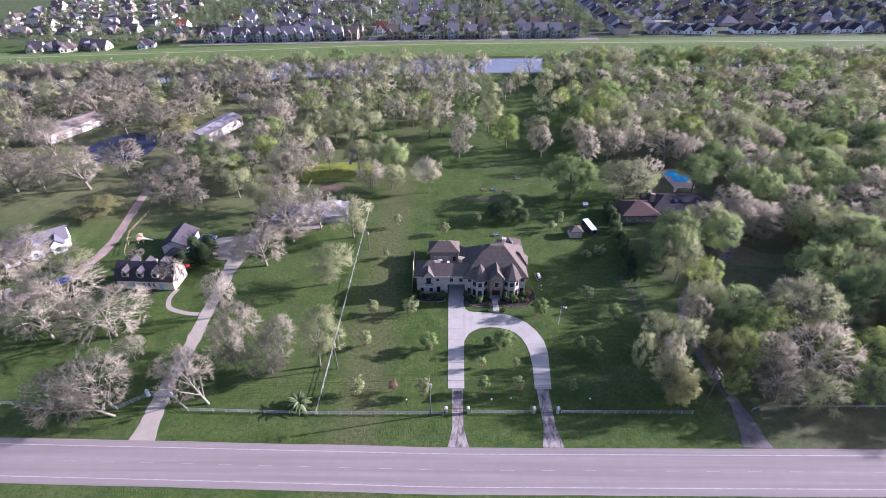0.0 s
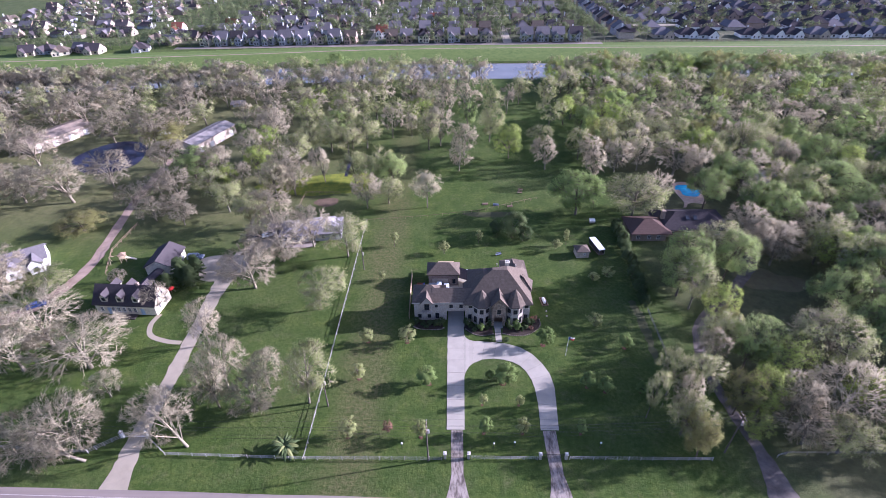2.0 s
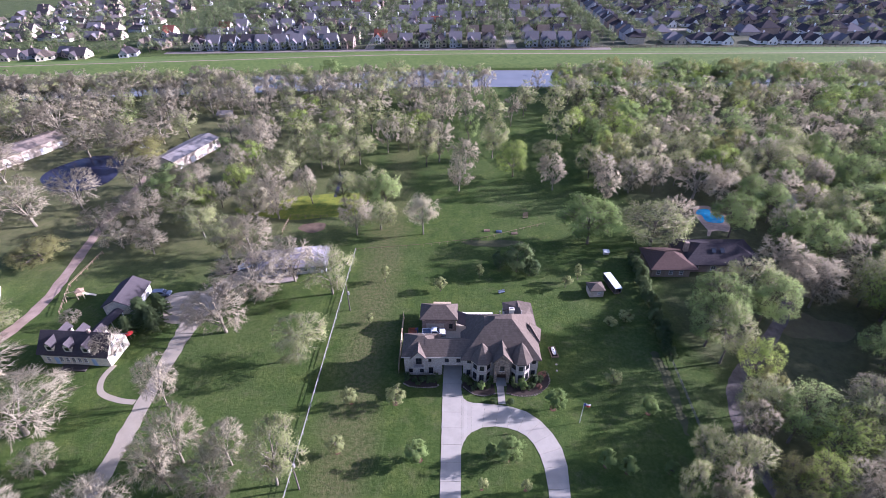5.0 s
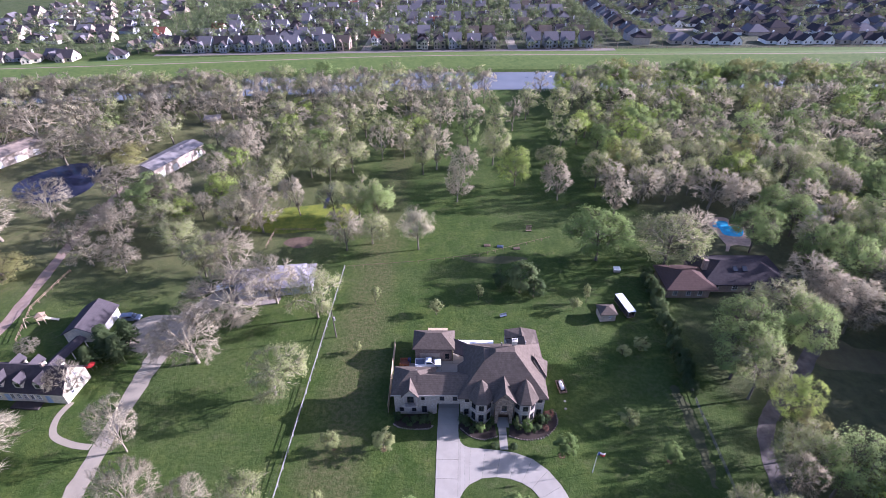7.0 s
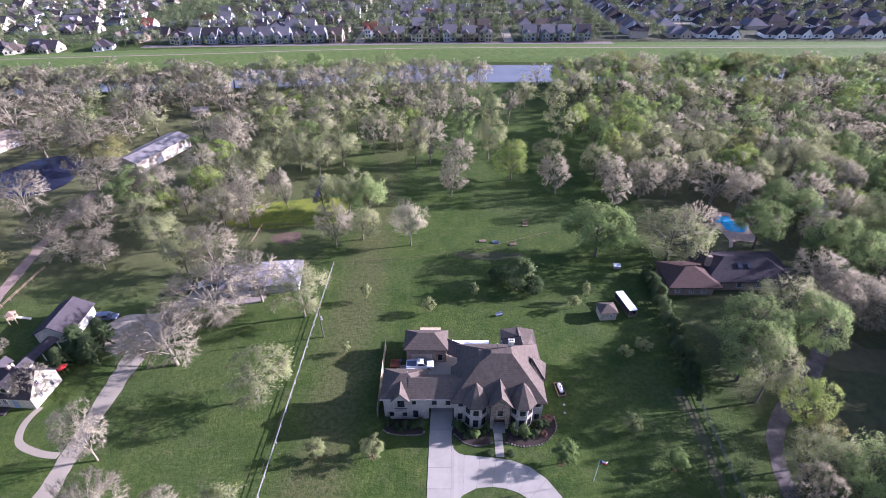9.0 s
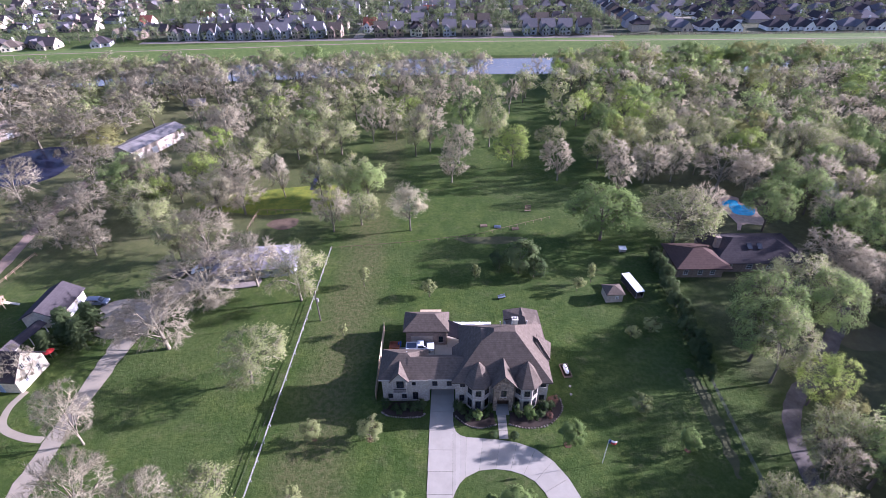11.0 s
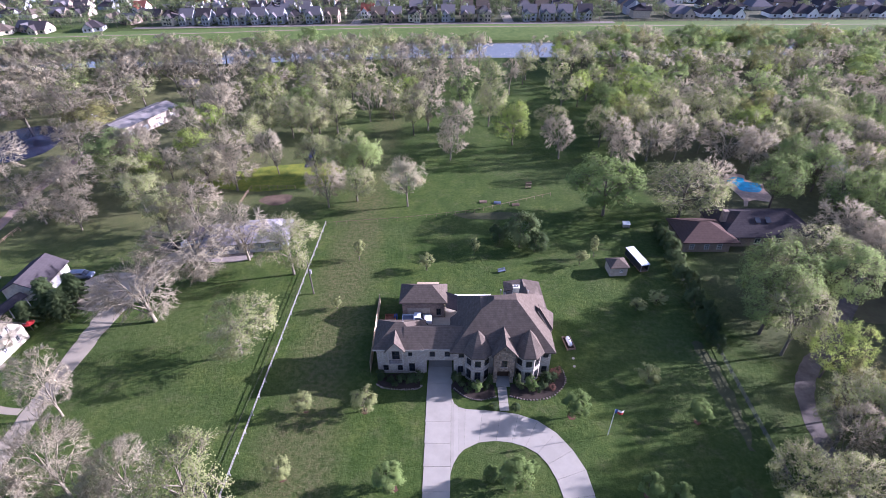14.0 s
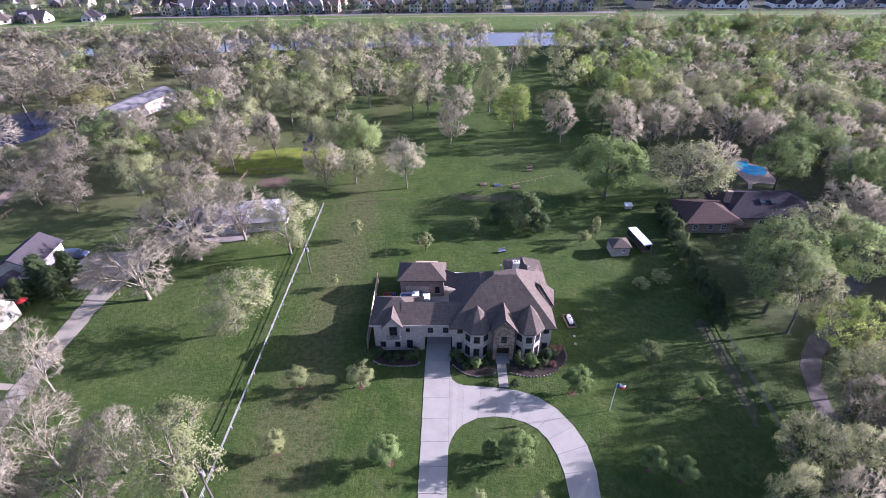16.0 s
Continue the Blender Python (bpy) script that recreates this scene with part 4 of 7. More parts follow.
PINES = [conifer_meshes(5), conifer_meshes(6)]
for i, (x, y, h, r) in enumerate(((-78, 125, 8.6, 3.6), (-74.5, 123.2, 7.2, 3.0), (-75.6, 128.8, 7, 2.8), (-80.2, 121.2, 6, 2.4))):
    taken.append((x, y, r))
    t = root("conifer", pose(x, y, 0, 0, 0, 70 * i) @ Matrix.Diagonal((r / 2.9, r / 2.9, h / 7.8, 1)), "dark green pine with drooping boughs beside a garage", "conifer")
    for me in PINES[i % 2]:
        put(me.name.split(".")[0], me, t)

# the clipped row on the east side of the lawn
for i in range(24):
    y = 114 + i * 1.75
    x = 52.4 + (y - 114) * 0.078
    SHRUB.place(x + rng.uniform(-0.3, 0.3), y, rng.uniform(3.2, 5.6), rng.uniform(1.2, 1.9), "dense dark evergreen in a boundary hedge", "hedge plant", "boundary hedge", name="hedge_shrub")


# ---- woods ----
def density(x, y):
    if y > 334 + bank_shift(x):
        return 0
    if -32 < x < 52:
        if 20 < x < 58 and y > 296:
            return 0
        if y < 185:
            return 0
        if x > 4:
            return 0.12 if y < 250 else 0.3
        return 0.22 if y < 240 else 0.5
    if x <= -32:
        if y < 150:
            return 0.0
        if y < 205:
            return 0.6 if x > -112 else 0.12
        return 0.6 if y < 270 else 0.9
    if y < 67.5 or (x < 66 and y < 128) or (x < 58 and y < 160):
        return 0.0
    if (x - 91) ** 2 + (y - 125) ** 2 < 12 ** 2 or (x - 88) ** 2 + (y - 112) ** 2 < 10 ** 2:
        return 0.0
    if y < 92:
        return 0.22 if x < 110 else 0.6
    if y < 128:
        return 0.4 if x < 105 else 0.9
    if 56 < x < 104 and y < 192:
        return 0.08
    return 0.5 if x < 62 else 0.97


def clear_of(x, y, r):
    for a, b, c in ((-150, 213, 18), (-143, 193, 14), (-112, 214, 14), (-107, 203, 9), (-146, 180, 8), (-113, 232, 14), (-185, 232, 17), (-48, 155, 12), (-90, 120, 15), (90, 180, 9), (78, 155, 14), (-135, 132, 14), (-48, 172, 8), (-112, 268, 6)):
        if (x - a) ** 2 + (y - b) ** 2 < (c + r * 0.5) ** 2:
            return False
    for a, b, c in taken:
        if (x - a) ** 2 + (y - b) ** 2 < ((0.36 if x > 60 and y < 150 else 0.5) * (c + r)) ** 2:
            return False
    line = ((61.6, 61), (62, 71), (60.9, 80), (60.2, 88), (60.6, 95), (62.6, 103), (67, 110), (74, 115.5), (85, 127), (91, 134))
    if x > 50 and any((x - a) ** 2 + (y - b) ** 2 < (3 + 0.6 * r) ** 2 for a, b in line):
        return False
    return not (-124 < x < -108 and 100 < y < 212)


def choose(x, y):
    u, patch = rng.random(), noise.noise(Vector((x * 0.02, y * 0.02, 3.1)))
    if x < 45:
        u += 0.25 * patch - (0.12 if y > 255 else 0)
        return BARE if u < 0.48 else BUD if u < 0.56 else SPARSE if u < 0.9 else FULL if u < 0.95 else BRIGHT
    u += 0.35 * patch
    return BARE if u < 0.22 else BUD if u < 0.28 else SPARSE if u < 0.6 else FULL if u < 0.84 else BRIGHT if u < 0.97 else OLIVE


def woods():
    made, far = 0, {}
    step = 9.0
    cells = []
    for j in range(int((350 - 62) / step)):
        for i in range(int(760 / step)):
            x = -380 + (i + 0.5 * (j % 2)) * step + rng.uniform(-3.2, 3.2)
            y = 62 + j * step + rng.uniform(-3.2, 3.2)
            if abs(x) > 60 + 1.02 * y:
                continue
            if rng.random() < density(x, y):
                cells.append((x, y))
    for i in range(92):
        x = -345 + i * 7.6 + rng.uniform(-2, 2)
        if not 18 < x < 60:
            cells.append((x, 331 + bank_shift(x) + rng.uniform(-3, 2)))
    for i in range(130):
        x = -345 + i * 5.2 + rng.uniform(-1.5, 1.5)
        if x < -118 or x > 62:
            for k in range(2):
                cells.append((x + 2.5 * k, 333 - 9 * k + bank_shift(x) + rng.uniform(-2, 2)))
    cells.sort(key=lambda c: c[1])
    for x, y in cells:
        r = rng.uniform(4.2, 8.4)
        h = (9.0 if x > 60 and y < 160 else 6.0) + r * rng.uniform(0.95, 1.5)
        if not clear_of(x, y, r):
            continue
        sp = choose(x, y)
        if made < 150:
            taken.append((x, y, r * 0.7))
            sp.at(y).place(x, y, h, r, name=sp.name, group="trees of the wood")
            made += 1
        else:
            far.setdefault(sp.name, (sp, []))[1].append((x, y, h, r))
    for name, (sp, rows) in far.items():
        joined(sp.far, rows, "woodland", "distant wood, each a " + sp.label)
    return made, sum(len(r) for _, r in far.values())


def joined(sp, rows, name, label):
    """Many far trees of one kind in one mesh for the wood and one for the leaves."""
    holder = root(name, pose(0, 0, 0), label, "woodland", kind="stuff")
    g = np.random.default_rng(len(rows))
    pieces = [], [], []
    for x, y, h, r in rows:
        w = g.uniform(0, 6.28)
        turned = np.array([[math.cos(w), math.sin(w), 0], [-math.sin(w), math.cos(w), 0], [0, 0, 1]])
        for slot, piece in enumerate(sp.raw[g.integers(len(sp.raw))]):
            if piece is not None:
                v, t, soft = piece
                pieces[slot].append((v * (r / sp.r, r / sp.r, h / sp.h) @ turned + (x, y, height(x, y) - 0.05), t, None if soft is None else soft @ turned))
    for slot, what, mat in ((0, "branches", BARK_GREY if sp.bark is BARK_PALE else sp.bark), (1, "twigs", TWIG if sp.bark is BARK_PALE else sp.bark), (2, "foliage", sp.leaf)):
        if pieces[slot]:
            v, t = gathered([(a, b) for a, b, _ in pieces[slot]])
            soft = None if pieces[slot][0][2] is None else np.concatenate([n for _, _, n in pieces[slot]])
            put(what, tri_mesh(what, v, t, mat, normals=soft), holder)


woods()

# ---- the large house ----
def hip_roof(s, x0, y0, x1, y1, z, rise, over=0.5, thick=0.22, gable_l=False, gable_r=False):
    """Slabs of a roof with its ridge along x; hipped at the ends unless a gable is asked for."""
    x0, y0, x1, y1 = x0 - over, y0 - over, x1 + over, y1 + over
    d, zr, cy = (y1 - y0) / 2, z + rise, (y0 + y1) / 2
    a = (x0 if gable_l else x0 + d, cy, zr)
    b = (x1 if gable_r else x1 - d, cy, zr)
    s.slab([(x0, y0, z), (x1, y0, z), b, a], thick)
    s.slab([(x1, y1, z), (x0, y1, z), a, b], thick)
    if not gable_l:
        s.slab([(x0, y1, z), (x0, y0, z), a], thick)
    if not gable_r:
        s.slab([(x1, y0, z), (x1, y1, z), b], thick)
    return s


def window(parent, x, y, z, w, h, face, mat=DARK_METAL, sill=True):
    """A window with frame, bars and sill set on a wall that faces the angle given in degrees (0: towards -y)."""
    m = pose(x, y, z, 0, 0, face)
    win = root_part("window", parent, m)
    Solid().box(-w / 2 + 0.06, -0.03, -h / 2 + 0.06, w / 2 - 0.06, 0.02, h / 2 - 0.06).part("pane", GLASS, win)
    f = Solid()
    for a, b, c, d in ((-w / 2, -h / 2, w / 2, -h / 2 + 0.08), (-w / 2, h / 2 - 0.08, w / 2, h / 2), (-w / 2, -h / 2 + 0.08, -w / 2 + 0.08, h / 2 - 0.08), (w / 2 - 0.08, -h / 2 + 0.08, w / 2, h / 2 - 0.08), (-0.025, -h / 2 + 0.08, 0.025, h / 2 - 0.08), (-w / 2 + 0.08, -0.025, w / 2 - 0.08, 0.025)):
        f.box(a, -0.07, b, c, 0.04, d)
    f.part("window_frame", mat, win)
    if sill:
        Solid().box(-w / 2 - 0.1, -0.16, -h / 2 - 0.1, w / 2 + 0.1, 0.04, -h / 2).part("sill", TRIM, win)
    return win


def root_part(name, parent, m):
    ob = new(name)
    ob.empty_display_size = 0.2
    ob.parent = parent
    ob.matrix_basis = m
    return ob


def big_house():
    H = root("mansion", pose(0, 0, 0), "large two-storey limestone house with brown hipped shingle roofs and turrets", "house")
    EZ = 6.45
    # walls
    s = Solid()
    s.box(-9.4, 109.0, 0, -1.2, 115.2, EZ)
    s.part("west_wing", LIMESTONE, H)
    s = Solid()
    s.box(-1.2, 109.2, 3.1, 4.2, 114.0, EZ)
    s.box(-1.5, 109.2, 0, -0.9, 114.0, 3.1)
    s.part("bridge_room", LIMESTONE, H)
    s = Solid()
    s.box(5.0, 108.4, 0, 20.5, 121.9, EZ)
    s.box(14.3, 121.9, 0, 20.5, 126.6, 5.5)
    s.box(3.9, 108.4, 0, 5.0, 116.1, EZ)
    s.part("main_wall", LIMESTONE, H)
    # roofs
    s = Solid()
    hip_roof(s, -9.4, 109.0, -1.6, 115.4, EZ, 2.9)
    s.part("wing_roof", SHINGLE, H)
    s = Solid()
    hip_roof(s, -4.2, 109.1, 8, 114.0, EZ + 0.02, 2.45, gable_l=True, gable_r=True)
    s.part("bridge_roof", SHINGLE, H)
    s = Solid()
    # the great roof: front, left, right and back slopes to a short flat top
    a, b, c, d = (10.9, 114.2, 12.75), (14.75, 114.2, 12.75), (14.75, 116.0, 12.7), (10.9, 115.2, 12.72)
    fr = (21.1, 107.8, EZ)
    s.slab([(3.3, 107.8, EZ), fr, b, a, (8.6, 113.0, 11.57)], 0.24)
    s.part("front_slope", SHINGLE, H)
    s = Solid()
    s.slab([fr, (21.1, 122.8, EZ), c, b], 0.24)
    s.part("east_slope", SHINGLE, H)
    s = Solid()
    s.slab([(4.6, 122.6, EZ), (4.6, 112.0, EZ), (6.9, 112.0, 8.75), a, d], 0.24)
    s.part("west_slope", SHINGLE, H)
    s = Solid()
    s.slab([(21.1, 122.8, EZ), (4.6, 122.6, EZ), d, c], 0.24)
    s.part("rear_slope", SHINGLE, H)
    s = Solid()
    s.slab([a, b, c, d], 0.24)
    s.part("roof_top", SHINGLE, H)
    # the lower roof stepping out at the west end
    s = Solid()
    s.slab([(3.3, 116.4, EZ), (3.3, 107.8, EZ), (8.6, 113.0, 11.57), (8.6, 116.4, 11.57)], 0.24)
    s.part("lower_west_slope", SHINGLE, H)
    s = Solid()
    s.slab([(8.6, 116.4, 11.57), (8.6, 113.0, 11.57), (9.8, 113.6, 11.6), (9.8, 116.4, 11.6)], 0.2)
    s.part("step_cap", SHINGLE, H)
    s = Solid()
    k = len(s.v)
    s.v += [(3.6, 116.3, EZ), (8.6, 116.3, 11.35), (9.6, 116.3, 11.35), (4.7, 116.3, EZ), (3.6, 116.15, EZ), (8.6, 116.15, 11.35), (9.6, 116.15, 11.35), (4.7, 116.15, EZ)]
    s.f += [(k, k + 1, k + 2, k + 3), (k + 7, k + 6, k + 5, k + 4), (k, k + 4, k + 5, k + 1)]
    s.part("step_wall", TRIM, H)
    s = Solid()
    # the rear wing, its left slope in two stepped parts
    s.slab([(21.5, 117.6, 6.1), (21.2, 127.8, 5.7), (17.7, 127.8, 6.5), (17.7, 117.6, 8.4)], 0.22)
    s.slab([(14.0, 127.8, 5.8), (14.0, 124.8, 5.8), (17.7, 124.6, 6.95), (17.7, 127.8, 6.45)], 0.22)
    s.slab([(14.2, 123.9, 6.4), (14.2, 121.4, 6.4), (17.9, 120.8, 8.1), (17.9, 123.7, 7.9)], 0.22)
    s.part("rear_roof", SHINGLE, H)
    s = Solid()
    s.slab([(21.4, 113.0, 6.9), (22.2, 117.2, 6.9), (19.2, 117.2, 9.2), (19.2, 115.6, 9.5)], 0.2)
    s.slab([(21.0, 112.6, 6.5), (21.4, 113.2, 6.9), (19.0, 116.0, 9.4), (18.8, 115.2, 9.1)], 0.2)
    s.part("east_dormer", SHINGLE, H)
    s = Solid()
    s.box(14.1, 122.0, 0, 14.3, 127.0, 5.4)
    s.box(14.3, 126.6, 0, 20.4, 127.0, 5.4)
    s.part("rear_wall", LIMESTONE, H)
    # fascia along the front eaves
    s = Solid()
    s.box(-9.95, 108.42, EZ - 0.3, -1.1, 108.5, EZ - 0.02)
    s.box(-1.1, 108.55, EZ - 0.3, 4.0, 108.63, EZ - 0.02)
    s.part("fascia", TRIM, H)

    def turret(cx, cy, name, rad, apex_y, apex_z):
        ring = [(cx + rad * math.cos(radians(w)), cy + rad * math.sin(radians(w))) for w in range(-158, 203, 45)][:8]
        Solid().prism(ring, 0, EZ + 0.15).part("turret", LIMESTONE, H)
        wide = [(cx + (rad + 0.08) * math.cos(radians(w)), cy + (rad + 0.08) * math.sin(radians(w))) for w in range(-158, 203, 45)][:8]
        Solid().prism(wide, 3.05, 3.25).part("stone_band", TRIM, H)
        Solid().prism(wide, EZ - 0.1, EZ + 0.12).part("stone_band", TRIM, H)
        cap = Solid()
        rr = rad + 0.55
        tip = (cx, apex_y, apex_z)
        pts = [(cx + rr * math.cos(radians(w)), cy + rr * math.sin(radians(w)), EZ + 0.1) for w in range(-158, 203, 45)][:8]
        n = len(pts)
        cap.v += [*pts, tip, *[(p[0], p[1], p[2] - 0.2) for p in pts]]
        cap.f += [(i, (i + 1) % n, n) for i in range(n)] + [(n + 1 + i, n + 1 + (i + 1) % n, (i + 1) % n, i) for i in range(n)]
        cap.f.append(tuple(range(2 * n, n, -1)))
        cap.part("turret_roof", SHINGLE, H)
        for w in (-135.5, -90.5, -45.5):
            q = rad * math.cos(radians(22.5)) + 0.02
            x, y = cx + q * math.cos(radians(w)), cy + q * math.sin(radians(w))
            window(H, x, y, 4.75, 1.0, 1.35, w + 90)
            window(H, x, y, 1.75, 1.0, 2.0, w + 90)

    turret(8.0, 108.9, "west", 2.25, 109.6, 10.0)
    turret(16.6, 108.9, "east", 2.25, 109.6, 10.2)
    # the entrance bay in darker stone, with its own gable
    s = Solid()
    for x0, x1 in ((10.7, 11.35), (13.55, 14.2)):
        s.box(x0, 106.9, 0, x1, 109.6, 6.9)
    s.box(11.35, 106.9, 2.9, 13.55, 109.6, 6.9)
    k = len(s.v)
    s.v += [(10.7, 106.9, 6.9), (14.2, 106.9, 6.9), (12.45, 106.9, 8.9), (10.7, 109.0, 6.9), (14.2, 109.0, 6.9), (12.45, 109.0, 8.9)]
    s.f += [(k, k + 1, k + 2), (k + 5, k + 4, k + 3)]
    s.part("entrance_bay", FIELDSTONE, H, "brown fieldstone entrance bay")
    s = Solid()
    s.slab([(10.2, 113.5, 6.75), (10.2, 106.5, 6.75), (12.45, 106.5, 9.55), (12.45, 113.5, 9.55)], 0.2)
    s.slab([(14.7, 106.5, 6.75), (14.7, 113.5, 6.75), (12.45, 113.5, 9.55), (12.45, 106.5, 9.55)], 0.2)
    s.part("entrance_roof", SHINGLE, H)
    window(H, 12.45, 106.88, 4.75, 0.95, 1.5, 0)
    Solid().box(11.35, 108.3, 0, 13.55, 108.36, 2.9).part("front_door", worn("dark_oak_door", (0.06, 0.035, 0.022), 0.6), H, "dark double front door in a deep porch")
    Solid().box(11.3, 106.0, 0, 13.6, 108.3, 0.16).part("doorstep", CONCRETE, H)
    # the small gable and balcony of the west wing
    s = Solid()
    s.slab([(-7.85, 113, 6.35), (-7.85, 108.0, 6.35), (-6.1, 108.0, 8.55), (-6.1, 113, 8.55)], 0.18)
    s.slab([(-4.35, 108.0, 6.35), (-4.35, 113, 6.35), (-6.1, 113, 8.55), (-6.1, 108.0, 8.55)], 0.18)
    s.part("balcony_gable", SHINGLE, H)
    s = Solid()
    k = len(s.v)
    s.v += [(-7.4, 108.4, 6.4), (-4.8, 108.4, 6.4), (-6.1, 108.4, 8.1), (-7.4, 108.6, 6.4), (-4.8, 108.6, 6.4), (-6.1, 108.6, 8.1)]
    s.f += [(k, k + 1, k + 2), (k + 5, k + 4, k + 3)]
    s.box(-7.5, 108.0, 3.3, -4.7, 109.1, 3.5)
    for x in (-7.4, -4.95):
        s.box(x, 108.05, 3.5, x + 0.15, 108.2, 6.4)
    s.part("balcony", TRIM, H, "small balcony with pale posts under a gable")
    s = Solid()
    s.box(-7.4, 108.06, 4.3, -4.8, 108.12, 4.38)
    for i in range(14):
        s.box(-7.35 + i * 0.19, 108.07, 3.5, -7.32 + i * 0.19, 108.11, 4.3)
    s.part("balcony_rail", DARK_METAL, H)
    window(H, -6.1, 108.98, 4.6, 1.3, 1.9, 0)
    for x, z, w, h in ((-8.0, 1.5, 0.9, 1.2), (-5.5, 1.5, 0.9, 1.2), (-3.4, 1.6, 1.0, 1.9), (-3.6, 4.9, 0.7, 0.8)):
        window(H, x, 108.98, z, w, h, 0)
    for x in (0.2, 2.8):
        window(H, x, 109.18, 4.7, 0.9, 1.1, 0)
    for x, z, h in ((5.2, 5.2, 0.8), (5.1, 1.8, 1.6), (19.6, 5.2, 0.8), (19.6, 1.8, 1.6)):
        window(H, x, 108.38, z, 0.9, h, 0)
    for y in (111.5, 119, 123):
        window(H, 20.52, y, 4.8, 1.0, 1.3, 90)
        window(H, 20.52, y, 1.7, 1.0, 1.7, 90)
    # chimney
    s = Solid()
    s.box(14.4, 116.6, 8, 15.4, 117.4, 13.2)
    s.box(14.3, 116.5, 13.2, 15.5, 117.5, 13.35)
    s.part("chimney", CREAM, H, "pale rendered chimney")
    s = Solid()
    for x in (14.7, 15.15):
        s.tube((x, 117.0, 13.35), (x, 117.0, 13.7), 0.16, 0.16, 8)
    s.part("chimney_pot", PIPE, H)
    for x, y, z in ((12.2, 116.5, 12.6), (-5, 113.2, 8.2), (17.6, 119.5, 10)):
        s = Solid()
        s.tube((x, y, z - 0.4), (x, y, z + 0.35), 0.09, 0.09, 8)
        s.tube((x, y, z + 0.35), (x, y, z + 0.45), 0.16, 0.12, 8)
        s.part("roof_vent", PIPE, H)
    # flower beds with a stone edging
    bed = ribbon("flower_bed", [(3.9, 106.8), (6, 105.4), (8.5, 105.0), (10.9, 105.2)], [2.0, 3.2, 3.6, 2.4], SOIL, 0.05)
    tagged(bed, "mulched flower bed with dark soil", "flower bed", kind="structure")
    bed = ribbon("flower_bed", [(13.6, 105.3), (16.5, 105.0), (20, 105.9), (22.0, 107.8), (22.3, 110)], [2.4, 3.6, 3.6, 3.2, 2.0], SOIL, 0.05)
    tagged(bed, "mulched flower bed with dark soil", "flower bed", kind="structure")
    bed = ribbon("flower_bed", [(-9.4, 107.4), (-6, 107.2), (-2, 107.2)], [2.2, 3.4, 3.2], SOIL, 0.05)
    tagged(bed, "mulched flower bed with dark soil", "flower bed", kind="structure")
    for line in (((-9.5, 106.4), (-8, 105.6), (-5, 105.3), (-2.4, 105.5), (-1.6, 106.2)), ((4.0, 105.6), (6, 103.8), (8.5, 103.2), (11.1, 103.9)), ((13.4, 104.0), (16.8, 103.2), (20.6, 104), (23.3, 106.9), (23.4, 109.6))):
        edge = root("stone_edging", pose(0, 0, 0), "row of pale round stones edging a flower bed", "edging", "bed edgings")
        for i, p in enumerate(smooth_line([(*q, 0) for q in line], 7)):
            rock(edge, p.x, p.y, rng.uniform(0.1, 0.19))
    return H


def rock_mesh(seed):
    bm = bmesh.new()
    bmesh.ops.create_icosphere(bm, subdivisions=1, radius=1)
    r = random.Random(seed)
    for v in bm.verts:
        v.co *= r.uniform(0.75, 1.15)
        v.co.z *= 0.7
    me = bpy.data.meshes.new("stone")
    bm.to_mesh(me)
    bm.free()
    me.materials.append(EDGE_STONE)
    return me


ROCKS = [rock_mesh(i) for i in range(4)]


def rock(parent, x, y, r):
    put("stone", rng.choice(ROCKS), parent, pose(x, y, 0.08, 0, 0, rng.uniform(0, 360)) @ Matrix.Diagonal((r * 1.5, r * 1.1, r * rng.uniform(0.7, 1.2), 1)))


big_house()
plant(SHRUB, [(10.4, 101.6, 1.0, 0.8), (14, 101.5, 1.2, 0.8), (6.3, 105.0, 1.0, 0.7), (7.0, 106.2, 1.3, 0.7), (9.4, 105.6, 1.1, 0.7), (15.4, 105.8, 1.2, 0.7), (18.3, 105.4, 1.3, 0.9), (19.4, 105.8, 1.5, 0.8), (22.6, 109.3, 1.2, 0.7), (-8.6, 107.6, 2.4, 1.0), (-7, 106.9, 1.3, 0.8), (-5.4, 107.3, 1.5, 0.9), (-3.9, 107.2, 1.8, 1.0), (-2.5, 107.3, 2.4, 1.1), (-6.2, 106.3, 0.8, 0.6), (4.4, 107.2, 2.6, 1.0), (5.4, 106.2, 1.2, 0.7), (10.1, 106.4, 3.0, 0.6), (14.8, 106.5, 3.0, 0.6), (19.6, 107.1, 2.4, 1.0), (21, 107.5, 1.8, 0.9)], name="garden_shrub", label="dark garden shrub in a flower bed", category="shrub")
plant(SMALL_GREEN, [(8.0, 104.9, 3.2, 1.0), (16.9, 104.8, 3.8, 1.2)], name="garden_tree", label="small bright green tree before a turret")
plant(RUSTY, [(21.8, 108.6, 1.6, 1.0), (20.8, 105.6, 1.0, 0.7)], label="low shrub with reddish leaves", category="shrub")


